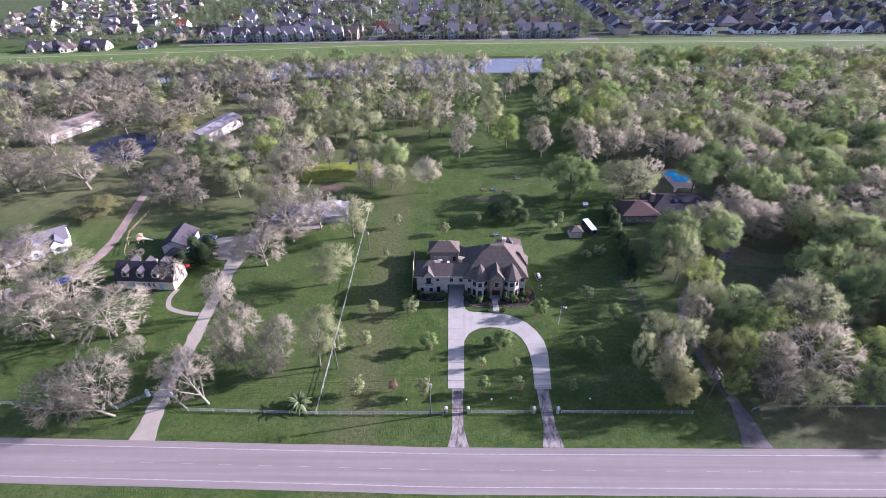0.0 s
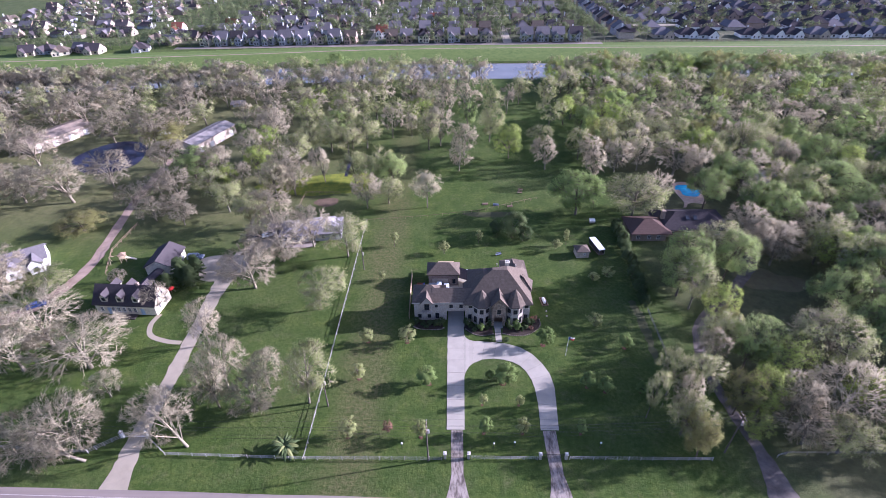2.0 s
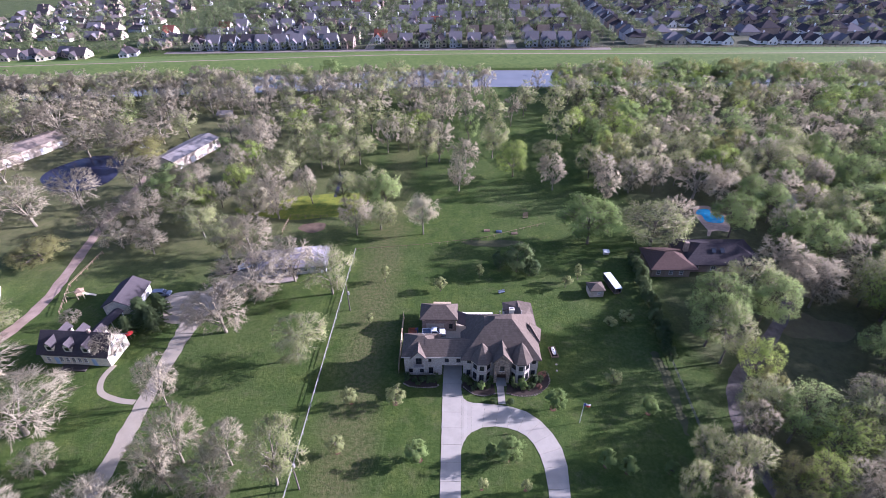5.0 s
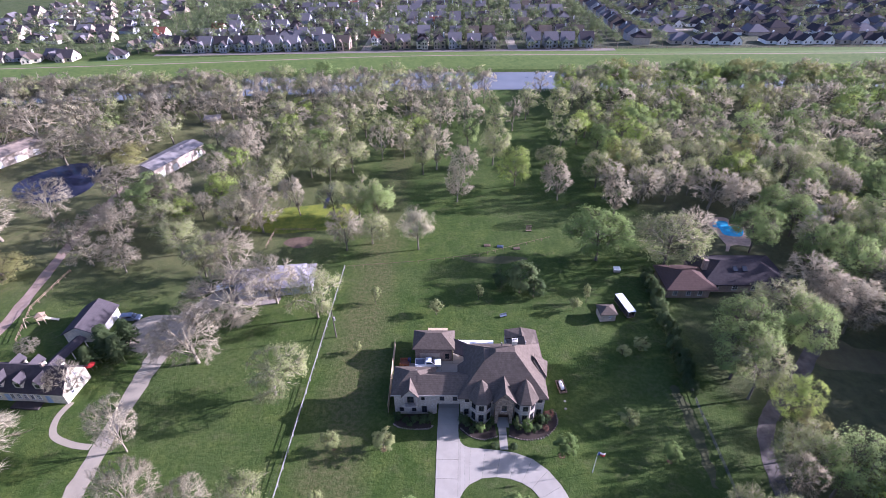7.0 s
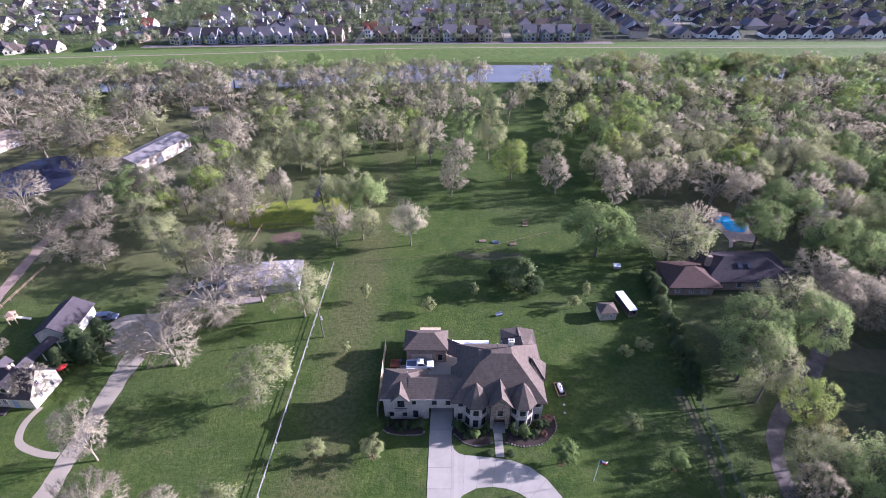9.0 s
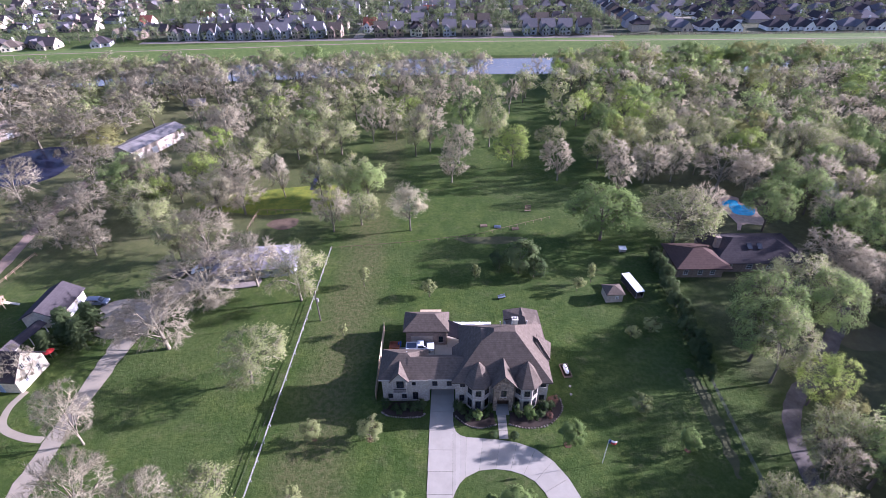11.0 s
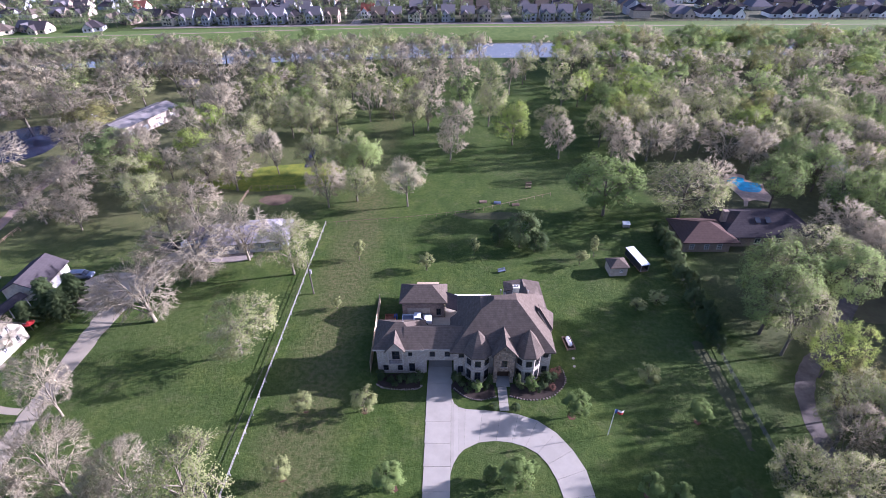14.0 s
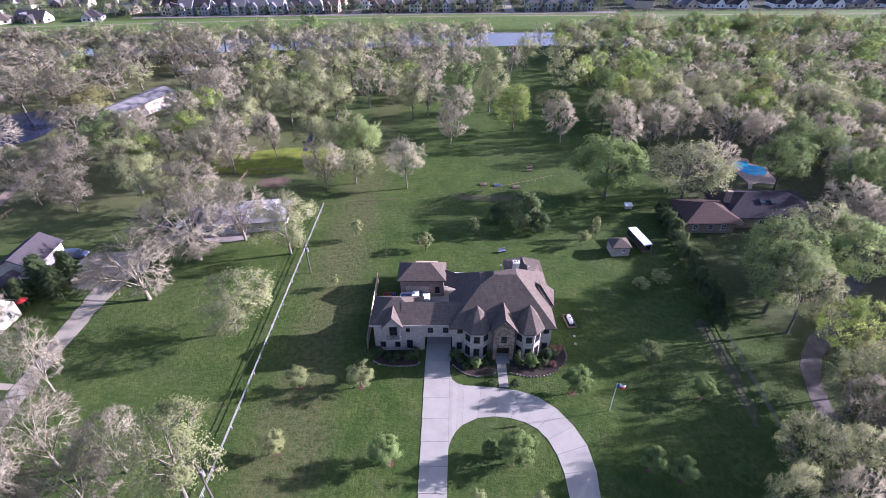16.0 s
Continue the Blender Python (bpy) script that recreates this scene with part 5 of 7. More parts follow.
def garage():
    G = root("detached_garage", pose(0, 0, 0), "detached tan brick garage with a brown hipped roof", "garage")
    s = Solid()
    s.box(-6.2, 123.4, 0, 2.2, 128.4, 4.2)
    s.part("wall", BRICK, G)
    s = Solid()
    hip_roof(s, -6.2, 123.4, 2.2, 128.4, 4.25, 2.2, 0.55)
    s.part("roof", SHINGLE, G)
    for x0, x1 in ((-5.2, -0.7),):
        d = Solid()
        for i in range(4):
            d.box(x0, 123.3, 0.1 + i * 0.62, x1, 123.38, 0.1 + i * 0.62 + 0.59)
        d.part("garage_door", TAN_SIDING, G, "wide tan sectional garage door")
    window(G, 1.0, 123.38, 1.6, 0.9, 1.6, 0)
    # link roof to the house
    s = Solid()
    s.slab([(2.4, 126.2, 4.5), (2.4, 122.8, 3.4), (5.6, 121.2, 3.5), (5.6, 124.4, 4.6)], 0.16)
    s.part("link_roof", SHINGLE_DARK, G)
    return G


garage()
# pale pergola roof behind the garage
P = root("shade_roof", pose(0, 0, 0), "low pale timber shade roof behind a garage", "pergola")
Solid().box(-3.6, 129.2, 2.9, 1.0, 131.0, 3.05).part("roof", CEDAR, P)
for x in (-3.4, 0.7):
    Solid().box(x, 130.7, 0, x + 0.15, 130.85, 2.9).part("post", CEDAR, P)
P = root("patio_cover", pose(0, 0, 0), "flat white patio cover beside the house", "patio cover")
Solid().box(2.6, 124.9, 3.0, 11.6, 127.0, 3.12).part("roof", WHITE, P)
for x in (3.6, 9.1):
    Solid().box(x, 127.1, 0, x + 0.15, 127.25, 3.0).part("post", WHITE, P)

# tall timber screen fence on the west side of the court
F = root("timber_fence", pose(0, 0, 0), "tall new cedar board fence", "fence")
for i in range(44):
    y = 109.2 + i * 0.42
    Solid().box(-10.9 + (y - 109) * -0.02, y, 0, -10.86 + (y - 109) * -0.02, y + 0.39, 2.5 + 0.04 * (i % 3)).part("board", CEDAR, F)


# ---- neighbours ----
def gable_roof(s, x0, y0, x1, y1, z, rise, over=0.45, thick=0.2):
    return hip_roof(s, x0, y0, x1, y1, z, rise, over, thick, True, True)


def gable_walls(s, x0, y0, x1, y1, z, rise):
    """A box with pointed end walls; the ridge runs along x."""
    s.box(x0, y0, 0, x1, y1, z)
    cy = (y0 + y1) / 2
    for x, w in ((x0, 0.15), (x1 - 0.15, 0.15)):
        k = len(s.v)
        s.v += [(x, y0, z), (x, y1, z), (x, cy, z + rise), (x + w, y0, z), (x + w, y1, z), (x + w, cy, z + rise)]
        s.f += [(k + 2, k + 1, k), (k + 3, k + 4, k + 5), (k, k + 3, k + 5, k + 2), (k + 1, k + 2, k + 5, k + 4)]
    return s


def cream_house():
    H = root("cream_cottage", pose(-87.0, 114.6, 0, 0, 0, -3), "cream two-storey cottage with a dark roof and dormers", "house")
    s = Solid()
    gable_walls(s, -8.3, -3.6, 8.3, 3.6, 3.3, 3.9)
    s.part("wall", CREAM, H)
    s = Solid()
    gable_roof(s, -8.3, -3.6, 8.3, 3.6, 3.35, 4.1)
    s.part("roof", SHINGLE_DARK, H)
    for sy in (-1, 1):
        for x in (-5.2, -0.8, 3.6):
            D = root_part("dormer", H, pose(x, sy * 2.4, 4.1, 0, 0, 0 if sy < 0 else 180))
            d = Solid()
            d.box(-0.85, -1.0, 0, 0.85, 1.6, 1.5)
            k = len(d.v)
            d.v += [(-0.85, -1.0, 1.5), (0.85, -1.0, 1.5), (0, -1.0, 2.5), (-0.85, -0.9, 1.5), (0.85, -0.9, 1.5), (0, -0.9, 2.5)]
            d.f += [(k, k + 1, k + 2), (k + 5, k + 4, k + 3)]
            d.part("dormer_wall", CREAM, D)
            d = Solid()
            d.slab([(-1.15, 2.6, 1.35), (-1.15, -1.25, 1.35), (0, -1.25, 2.75), (0, 2.6, 2.75)], 0.14)
            d.slab([(1.15, -1.25, 1.35), (1.15, 2.6, 1.35), (0, 2.6, 2.75), (0, -1.25, 2.75)], 0.14)
            d.part("dormer_roof", SHINGLE_DARK, D)
            Solid().box(-0.5, -1.04, 0.25, 0.5, -0.98, 1.35).part("dormer_pane", GLASS, D)
    for x in (-6.6, -3.4, -1.9, -0.4, 1.1, 2.6):
        window(H, x, -3.62, 1.7, 0.9, 1.5, 0, WHITE)
    for x in (-4.6, 4.6):
        Solid().box(x - 0.5, -3.7, 0.1, x + 0.5, -3.62, 2.2).part("door", worn("pale_blue_door", (0.35, 0.45, 0.6), 0.6), H, "pale blue door")
    for y, z in ((-1.5, 1.8), (1.5, 1.8), (-0.9, 4.7), (0.9, 4.7)):
        window(H, 8.32, y, z, 0.8, 1.3, 90, WHITE)
    s = Solid()
    s.box(-3.2, -5.6, 0, 3.0, -3.7, 0.25)
    s.part("porch_floor", worn("dark_stained_deck", (0.05, 0.042, 0.04), 0.8), H, "dark porch deck")
    s = Solid()
    s.box(3.0, -0.3, 7.2, 3.6, 0.3, 8.2)
    s.part("chimney", BRICK, H)
    # garage with a link
    H = root("grey_roofed_garage", pose(-87.1, 133.4, 0, 0, 0, 93), "cream garage with a weathered grey gabled roof", "garage")
    s = Solid()
    gable_walls(s, -4.9, -3.8, 4.9, 3.8, 2.8, 2.2)
    s.part("wall", CREAM, H)
    s = Solid()
    gable_roof(s, -4.9, -3.8, 4.9, 3.8, 2.85, 2.35)
    s.part("roof", SHINGLE_DARK, H)
    for x in (-3.2, 0.0, 3.2):
        Solid().box(x - 1.25, -3.9, 0.05, x + 1.25, -3.8, 2.2).part("garage_door", WHITE, H, "white sectional garage door")
    window(H, -4.92, 0, 1.7, 0.8, 1.2, -90, WHITE)
    H = root("covered_walk", pose(-86.6, 123.2, 0, 0, 0, 80), "low covered walk with a dark roof and white posts", "covered walkway")
    s = Solid()
    gable_roof(s, -4.2, -1.3, 4.2, 1.3, 2.6, 0.7, 0.2, 0.14)
    s.part("roof", SHINGLE_DARK, H)
    for x in (-3.8, 0, 3.8):
        Solid().box(x, -1.2, 0, x + 0.14, -1.06, 2.6).part("post", WHITE, H)


cream_house()


def low_house():
    H = root("grey_bungalow", pose(-46, 150.4, 0, 0, 0, 8), "low bungalow with a patchy pale grey roof", "house")
    s = Solid()
    s.box(-9.6, -4.4, 0, 9.6, 4.4, 2.9)
    s.part("wall", GREY_SIDING, H)
    s = Solid()
    hip_roof(s, -9.6, -4.4, 9.6, 4.4, 2.95, 1.7, 0.7)
    s.part("roof", worn("blotched_grey_roof", (0.21, 0.195, 0.21), 0.85, scale=0.45, vary=0.5), H)
    s = Solid()
    hip_roof(s, -1.5, -0.6, 7.5, 3.4, 4.1, 1.1, 0.5)
    s.part("upper_roof", worn("pale_patched_roof", (0.28, 0.265, 0.28), 0.85, scale=0.6, vary=0.6), H)
    for x in (-8, -5, -2.2, 0.8, 3.8, 7.2):
        window(H, x, -4.42, 1.6, 1.1, 1.2, 0, WHITE)
    Solid().box(8.0, -4.48, 0.1, 9.0, -4.42, 2.1).part("door", WHITE, H)
    H = root("carport", pose(-57.5, 151, 0, 0, 0, 8), "open carport with a dark flat roof", "carport")
    Solid().box(-3, -3.2, 2.5, 3, 3.2, 2.65).part("roof", SHINGLE_DARK, H)
    for x in (-2.8, 2.6):
        for y in (-3, 2.8):
            Solid().box(x, y, 0, x + 0.15, y + 0.15, 2.5).part("post", WOOD, H)


low_house()


def long_barn(x, y, turn, half, wide, tall, label, roof=METAL_ROOF):
    H = root("metal_barn", pose(x, y, 0, 0, 0, turn), label, "barn")
    s = Solid()
    gable_walls(s, -half, -wide, half, wide, tall, 1.3)
    s.part("wall", TAN_SIDING, H)
    s = Solid()
    gable_roof(s, -half, -wide, half, wide, tall + 0.03, 1.4, 0.35, 0.12)
    s.part("roof", roof, H)
    seams = Solid()
    n = int(half * 2 / 1.2)
    for i in range(n + 1):
        px = -half + i * 2 * half / n
        for sg in (-1, 1):
            a, b = (px, sg * (wide + 0.35), tall - 0.05), (px, 0, tall + 1.46)
            seams.tube(a, b, 0.04, 0.04, 4)
    seams.part("roof_seam", roof, H)
    for i in range(4):
        px = -half + (i + 0.5) * half / 2
        Solid().box(px - 1.2, -wide - 0.06, 0.05, px + 1.2, -wide, 2.6).part("roller_door", WHITE, H)
    window(H, half + 0.02, 0, 2, 1.2, 1.0, 90, WHITE)


long_barn(-113, 228.5, 72, 13.5, 5.2, 4.4, "long cream barn with a pale ribbed metal roof")
long_barn(-187, 231, 68, 15, 6.5, 4.2, "long tan barn with a faded brown metal roof", worn("faded_tan_roof", (0.26, 0.21, 0.17), 0.7, 0.1, 0.4, 0.35))

# the white house on the west side
H = root("white_farmhouse", pose(-133, 131, 0, 0, 0, 36), "rambling white farmhouse with dark gabled roofs", "house")
s = Solid()
gable_walls(s, -9, -4, 9, 4, 3.2, 2.4)
s.part("wall", WHITE, H)
s = Solid()
gable_roof(s, -9, -4, 9, 4, 3.25, 2.6)
s.part("roof", SHINGLE_GREY, H)
for px in (-6.5, 0, 6):
    W = root_part("front_gable", H, pose(px, -4.2, 0, 0, 0, -90))
    s = Solid()
    gable_walls(s, -0.5, -1.8, 2.4, 1.8, 3.0, 1.7)
    s.part("gable_wall", WHITE, W)
    s = Solid()
    gable_roof(s, -3.5, -1.8, 2.4, 1.8, 3.05, 1.85, 0.3)
    s.part("gable_roof", SHINGLE_GREY, W)
    window(W, 2.42, 0, 1.6, 1.0, 1.4, 90, GREY_SIDING)


def brown_house():
    H = root("brown_ranch_house", pose(0, 0, 0), "brown brick ranch house with a broad dark hipped roof", "house")
    s = Solid()
    s.box(68.5, 148.5, 0, 90.5, 160.5, 3.0)
    s.box(58.5, 146.2, 0, 69.5, 156, 3.0)
    s.part("wall", BRICK, H)
    s = Solid()
    hip_roof(s, 68.5, 148.5, 90.5, 160.5, 3.05, 3.2, 0.8)
    s.part("main_roof", SHINGLE_DARK, H)
    s = Solid()
    hip_roof(s, 58.5, 146.2, 70.5, 156, 3.02, 2.4, 0.7)
    s.part("west_roof", shingle_material("reddish_shingle", (0.095, 0.066, 0.058)), H)
    for x in (77.5, 80):
        f = Solid()
        f.slab([(x - 0.6, 151.2, 5.05), (x + 0.6, 151.2, 5.05), (x + 0.6, 152.6, 5.75), (x - 0.6, 152.6, 5.75)], 0.2)
        f.part("skylight", GLASS, H, "dark glass skylight")
    for x in (60.5, 64, 67):
        window(H, x, 146.18, 1.6, 1.1, 1.4, 0, WHITE)
    for x in (72, 77, 82, 87):
        window(H, x, 148.48, 1.6, 1.4, 1.4, 0, WHITE)
    s = Solid()
    s.box(69.2, 152.5, 4.5, 70.4, 153.5, 7.4)
    s.part("chimney", BRICK, H)
    H = root("grey_roofed_house", pose(126, 184, 0, 0, 0, -15), "house with a pale grey roof deep in the trees", "house")
    s = Solid()
    s.box(-8, -5, 0, 8, 5, 3)
    s.part("wall", TAN_SIDING, H)
    s = Solid()
    hip_roof(s, -8, -5, 8, 5, 3.05, 2.6, 0.6)
    s.part("roof", worn("pale_grey_roof", (0.36, 0.34, 0.36), 0.85, scale=0.5), H)
    # pool
    paving = worn("tan_paving", (0.48, 0.35, 0.27), 0.85, scale=0.8)

    def closed(pts):
        q = [(*p, 0) for p in pts]
        return [(p.x, p.y) for p in smooth_line([q[-1], *q, q[0], q[1]], 5)[5:-5]][:-1]

    s = Solid().prism(closed([(86.7, 186.0), (90.1, 187.4), (92.7, 186.3), (91.9, 183.2), (95.3, 181.1), (94.1, 176.8), (94.2, 174.3), (93.2, 171.2), (91.6, 170.2), (88.4, 171.0), (85.8, 170.5), (85.2, 174.2), (85.0, 178.8), (85.0, 182.1)]), -0.15, 0.05)
    tagged(put("pool_deck", s.mesh("pool_deck", paving)), "angular tan paved pool terrace", "terrace", kind="structure")
    s = Solid().prism([(85.5, 171.5), (86.5, 170.8), (84.6, 167.6), (83.6, 167.6)], -0.15, 0.046)
    tagged(put("pool_path", s.mesh("pool_path", paving)), "short tan paved path to a pool terrace", "path", kind="structure")
    s = Solid().prism(closed([(86.9, 184.0), (89.5, 185.0), (91.5, 184.2), (91.0, 182.1), (94.4, 180.8), (93.0, 176.6), (90.6, 175.5), (87.2, 176.8), (87.2, 180.5), (85.7, 181.3)]), -0.1, 0.1)
    tagged(put("swimming_pool", s.mesh("swimming_pool", POOL)), "bright blue freeform swimming pool", "pool", kind="structure")


brown_house()


# ---- sheds and yard things ----
def shed():
    H = root("garden_shed", pose(40.7, 138.6, 0, 0, 0, 4), "small beige garden shed with a brown hipped roof", "shed")
    Solid().box(-1.9, -1.7, 0, 1.9, 1.7, 2.4).part("wall", TAN_SIDING, H)
    s = Solid()
    hip_roof(s, -1.9, -1.7, 1.9, 1.7, 2.42, 1.15, 0.3, 0.12)
    s.part("roof", SHINGLE, H)
    window(H, 0.5, -1.72, 1.4, 0.7, 0.7, 0, WHITE)
    H = root("white_trailer", pose(46.0, 141.2, 0, 0, 0, 12) @ Matrix.Diagonal((0.74, 0.86, 0.95, 1)), "long trailer with a flat white roof and dark open end", "trailer")
    Solid().box(-1.35, -4.2, 2.5, 1.35, 4.2, 2.68).part("roof", CAR_WHITE, H)
    Solid().box(-1.25, -4.0, 0.7, -1.15, 4.1, 2.5).part("side", worn("dark_mesh", (0.03, 0.03, 0.03), 0.8), H)
    Solid().box(1.15, -4.0, 0.7, 1.25, 4.1, 2.5).part("side", BLACK, H)
    Solid().box(-1.15, 4.0, 0.7, 1.15, 4.1, 2.5).part("end", BLACK, H)
    Solid().box(-1.25, -4.1, 0.55, 1.25, 4.1, 0.7).part("floor", WOOD, H)
    for x in (-1.25, 1.15):
        Solid().box(x, -4.15, 0.7, x + 0.1, -4.05, 2.5).part("post", PIPE, H)
    for y in (-0.5, 0.6):
        for x in (-1.3, 1.3):
            Solid().tube((x - 0.1, y, 0.35), (x + 0.1, y, 0.35), 0.35, 0.35, 12).part("wheel", BLACK, H)


shed()


def tank():
    T = root("propane_tank", pose(25.7, 116.2, 0, 0, 0, 8) @ Matrix.Diagonal((0.74, 0.78, 0.78, 1)), "white propane tank on saddles", "gas tank")
    bm = bmesh.new()
    bmesh.ops.create_uvsphere(bm, u_segments=16, v_segments=12, radius=0.55)
    for v in bm.verts:
        y = v.co.y
        v.co.y = y + (0.95 if y > 0.001 else -0.95 if y < -0.001 else 0)
        v.co.z += 0.85
    part("vessel", bm, CAR_WHITE, T)
    Solid().tube((0, 0, 1.38), (0, 0, 1.58), 0.18, 0.16, 10).part("dome", DARK_METAL, T)
    for y in (-0.8, 0.8):
        Solid().box(-0.4, y - 0.1, 0, 0.4, y + 0.1, 0.45).part("saddle", OLD_CONCRETE, T)
    B = root("timber_border", pose(25.7, 116.2, 0, 0, 0, 8) @ Matrix.Diagonal((0.76, 0.84, 0.8, 1)), "rusty brown timber border round a gas tank", "border")
    for a in ((-1.05, -1.95, 1.05, -1.85), (-1.05, 1.85, 1.05, 1.95), (-1.05, -1.85, -0.95, 1.85), (0.95, -1.85, 1.05, 1.85)):
        Solid().box(a[0], a[1], 0, a[2], a[3], 0.55).part("rail", WOOD, B)
    Solid().box(-0.95, -1.85, 0, 0.95, 1.85, 0.06).part("bed", SOIL, B)
    for y in (110.6, 112.5):
        L = root("septic_lid", pose(25.6 + (y - 110) * 0.1, y, 0), "pale round septic lid in the lawn", "lid", "septic lids")
        Solid().tube((0, 0, 0), (0, 0, 0.12), 0.26, 0.24, 14).part("lid", CONCRETE, L)


tank()


def flagpole():
    P = root("flagpole", pose(28.0, 96.7, 0), "thin white flagpole flying a small red, white and blue flag", "flagpole")
    Solid().tube((0, 0, 0), (0, 0, 6.4), 0.06, 0.035, 8).part("pole", WHITE, P)
    Solid().tube((0, 0, 6.4), (0, 0, 6.52), 0.06, 0.02, 8).part("finial", CHROME, P)
    for z0, z1, m, x0 in ((5.75, 6.2, WHITE, 0.45), (5.3, 5.75, RED, 0.45), (5.3, 6.2, BLUE, 0.0)):
        s = Solid()
        n = 6
        w = 0.45 if m is BLUE else 0.95
        k = len(s.v)
        for i in range(n + 1):
            u = x0 + w * i / n
            d = 0.12 * math.sin(u * 5)
            s.v += [(u, d, z0 - u * 0.18), (u, d, z1 - u * 0.18), (u, d + 0.02, z0 - u * 0.18), (u, d + 0.02, z1 - u * 0.18)]
        for i in range(n):
            a = k + 4 * i
            s.f += [(a, a + 4, a + 5, a + 1), (a + 2, a + 3, a + 7, a + 6), (a + 1, a + 5, a + 7, a + 3), (a, a + 2, a + 6, a + 4)]
        s.part("flag_stripe" if m is not BLUE else "flag_field", m, P)


flagpole()


def garden_lamp(x, y):
    P = root("garden_lamp", pose(x, y, 0), "low post lamp with a white globe on the lawn", "lamp", "lawn lamps")
    Solid().tube((0, 0, 0), (0, 0, 1.5), 0.06, 0.05, 8).part("post", DARK_METAL, P)
    bm = bmesh.new()
    bmesh.ops.create_icosphere(bm, subdivisions=2, radius=0.2)
    bmesh.ops.translate(bm, verts=bm.verts, vec=(0, 0, 1.66))
    part("globe", bm, WHITE, P)
    Solid().tube((0, 0, 1.46), (0, 0, 1.52), 0.14, 0.14, 8).part("collar", DARK_METAL, P)


for x, y in ((-9.7, 71.5), (8.8, 71.6), (13.0, 71.9), (30.2, 71.9)):
    garden_lamp(x, y)


def bench(x, y, turn, mat, label):
    P = root("garden_bench", pose(x, y, 0, 0, 0, turn), label, "bench")
    Solid().box(-0.9, -0.25, 0.42, 0.9, 0.25, 0.48).part("seat", mat, P)
    Solid().box(-0.9, 0.25, 0.6, 0.9, 0.3, 1.0).part("backrest", mat, P)
    for px in (-0.8, 0.7):
        Solid().box(px, -0.22, 0, px + 0.1, 0.28, 0.42).part("leg", DARK_METAL, P)


bench(26.6, 180.4, 10, WOOD, "weathered bench in the far grass")
bench(26.2, 178.4, 5, WOOD, "low brown bench in the far grass")
bench(15.0, 138.3, 20, CAR_GREY, "dark blue garden seat behind the house")
for x, y, mat, lab in ((12.6, 170.2, WOOD, "weathered wooden frame in rough grass"), (16.5, 169.6, CAR_GREY, "blue tarpaulin bundle on a pallet in rough grass"), (21.5, 168.6, WOOD, "stack of old boards in rough grass")):
    P = root("yard_stack", pose(x, y, 0, 0, 0, rng.uniform(-20, 20)), lab, "stack")
    for i in range(4):
        Solid().box(-1.0, -0.5 + 0.25 * i, 0, 1.0, -0.3 + 0.25 * i, 0.3 + 0.12 * (i % 2)).part("board", mat, P)
P = root("animal_hutch", pose(48.4, 157.2, 0), "small pale wooden hutch on the lawn", "hutch")
Solid().box(-0.8, -0.6, 0.3, 0.8, 0.6, 1.2).part("box", TAN_SIDING, P)
Solid().slab([(-0.95, -0.75, 1.2), (0.95, -0.75, 1.2), (0.95, 0.75, 1.45), (-0.95, 0.75, 1.45)], 0.08).part("roof", WHITE, P)
for px in (-0.75, 0.65):
    Solid().box(px, -0.5, 0, px + 0.1, 0.5, 0.3).part("leg", WOOD, P)
P = root("swing_set", pose(-101.5, 135.2, 0, 0, 0, 20), "wooden climbing frame with a slide", "playset")
for px, py in ((-0.8, -0.8), (0.7, -0.8), (-0.8, 0.7), (0.7, 0.7)):
    Solid().box(px, py, 0, px + 0.12, py + 0.12, 2.6).part("post", CEDAR, P)
Solid().box(-0.9, -0.9, 1.4, 0.9, 0.9, 1.5).part("deck", CEDAR, P)
Solid().slab([(-1, -1, 2.6), (1, -1, 2.6), (0, 0, 3.4)], 0.1).slab([(1, -1, 2.6), (1, 1, 2.6), (0, 0, 3.4)], 0.1).slab([(1, 1, 2.6), (-1, 1, 2.6), (0, 0, 3.4)], 0.1).slab([(-1, 1, 2.6), (-1, -1, 2.6), (0, 0, 3.4)], 0.1).part("canopy", WOOD, P)
Solid().slab([(0.9, -0.4, 1.45), (3.4, -0.4, 0.1), (3.4, 0.3, 0.1), (0.9, 0.3, 1.45)][::1], 0.08).part("slide", CREAM, P)
Solid().tube((-0.8, 0, 2.5), (-3.6, 0, 2.4), 0.08, 0.08, 6).part("beam", CEDAR, P)
for py in (-1, 1):
    Solid().tube((-3.6, 0, 2.4), (-3.6, py, 0), 0.07, 0.07, 6).part("strut", CEDAR, P)
P = root("red_canopy", pose(-79.2, 119.6, 0), "small red patio umbrella", "umbrella")
Solid().tube((0, 0, 0), (0, 0, 2.2), 0.03, 0.03, 6).part("pole", PIPE, P)
Solid().tube((0, 0, 1.9), (0, 0, 2.4), 1.1, 0.05, 8).part("canopy", RED, P)


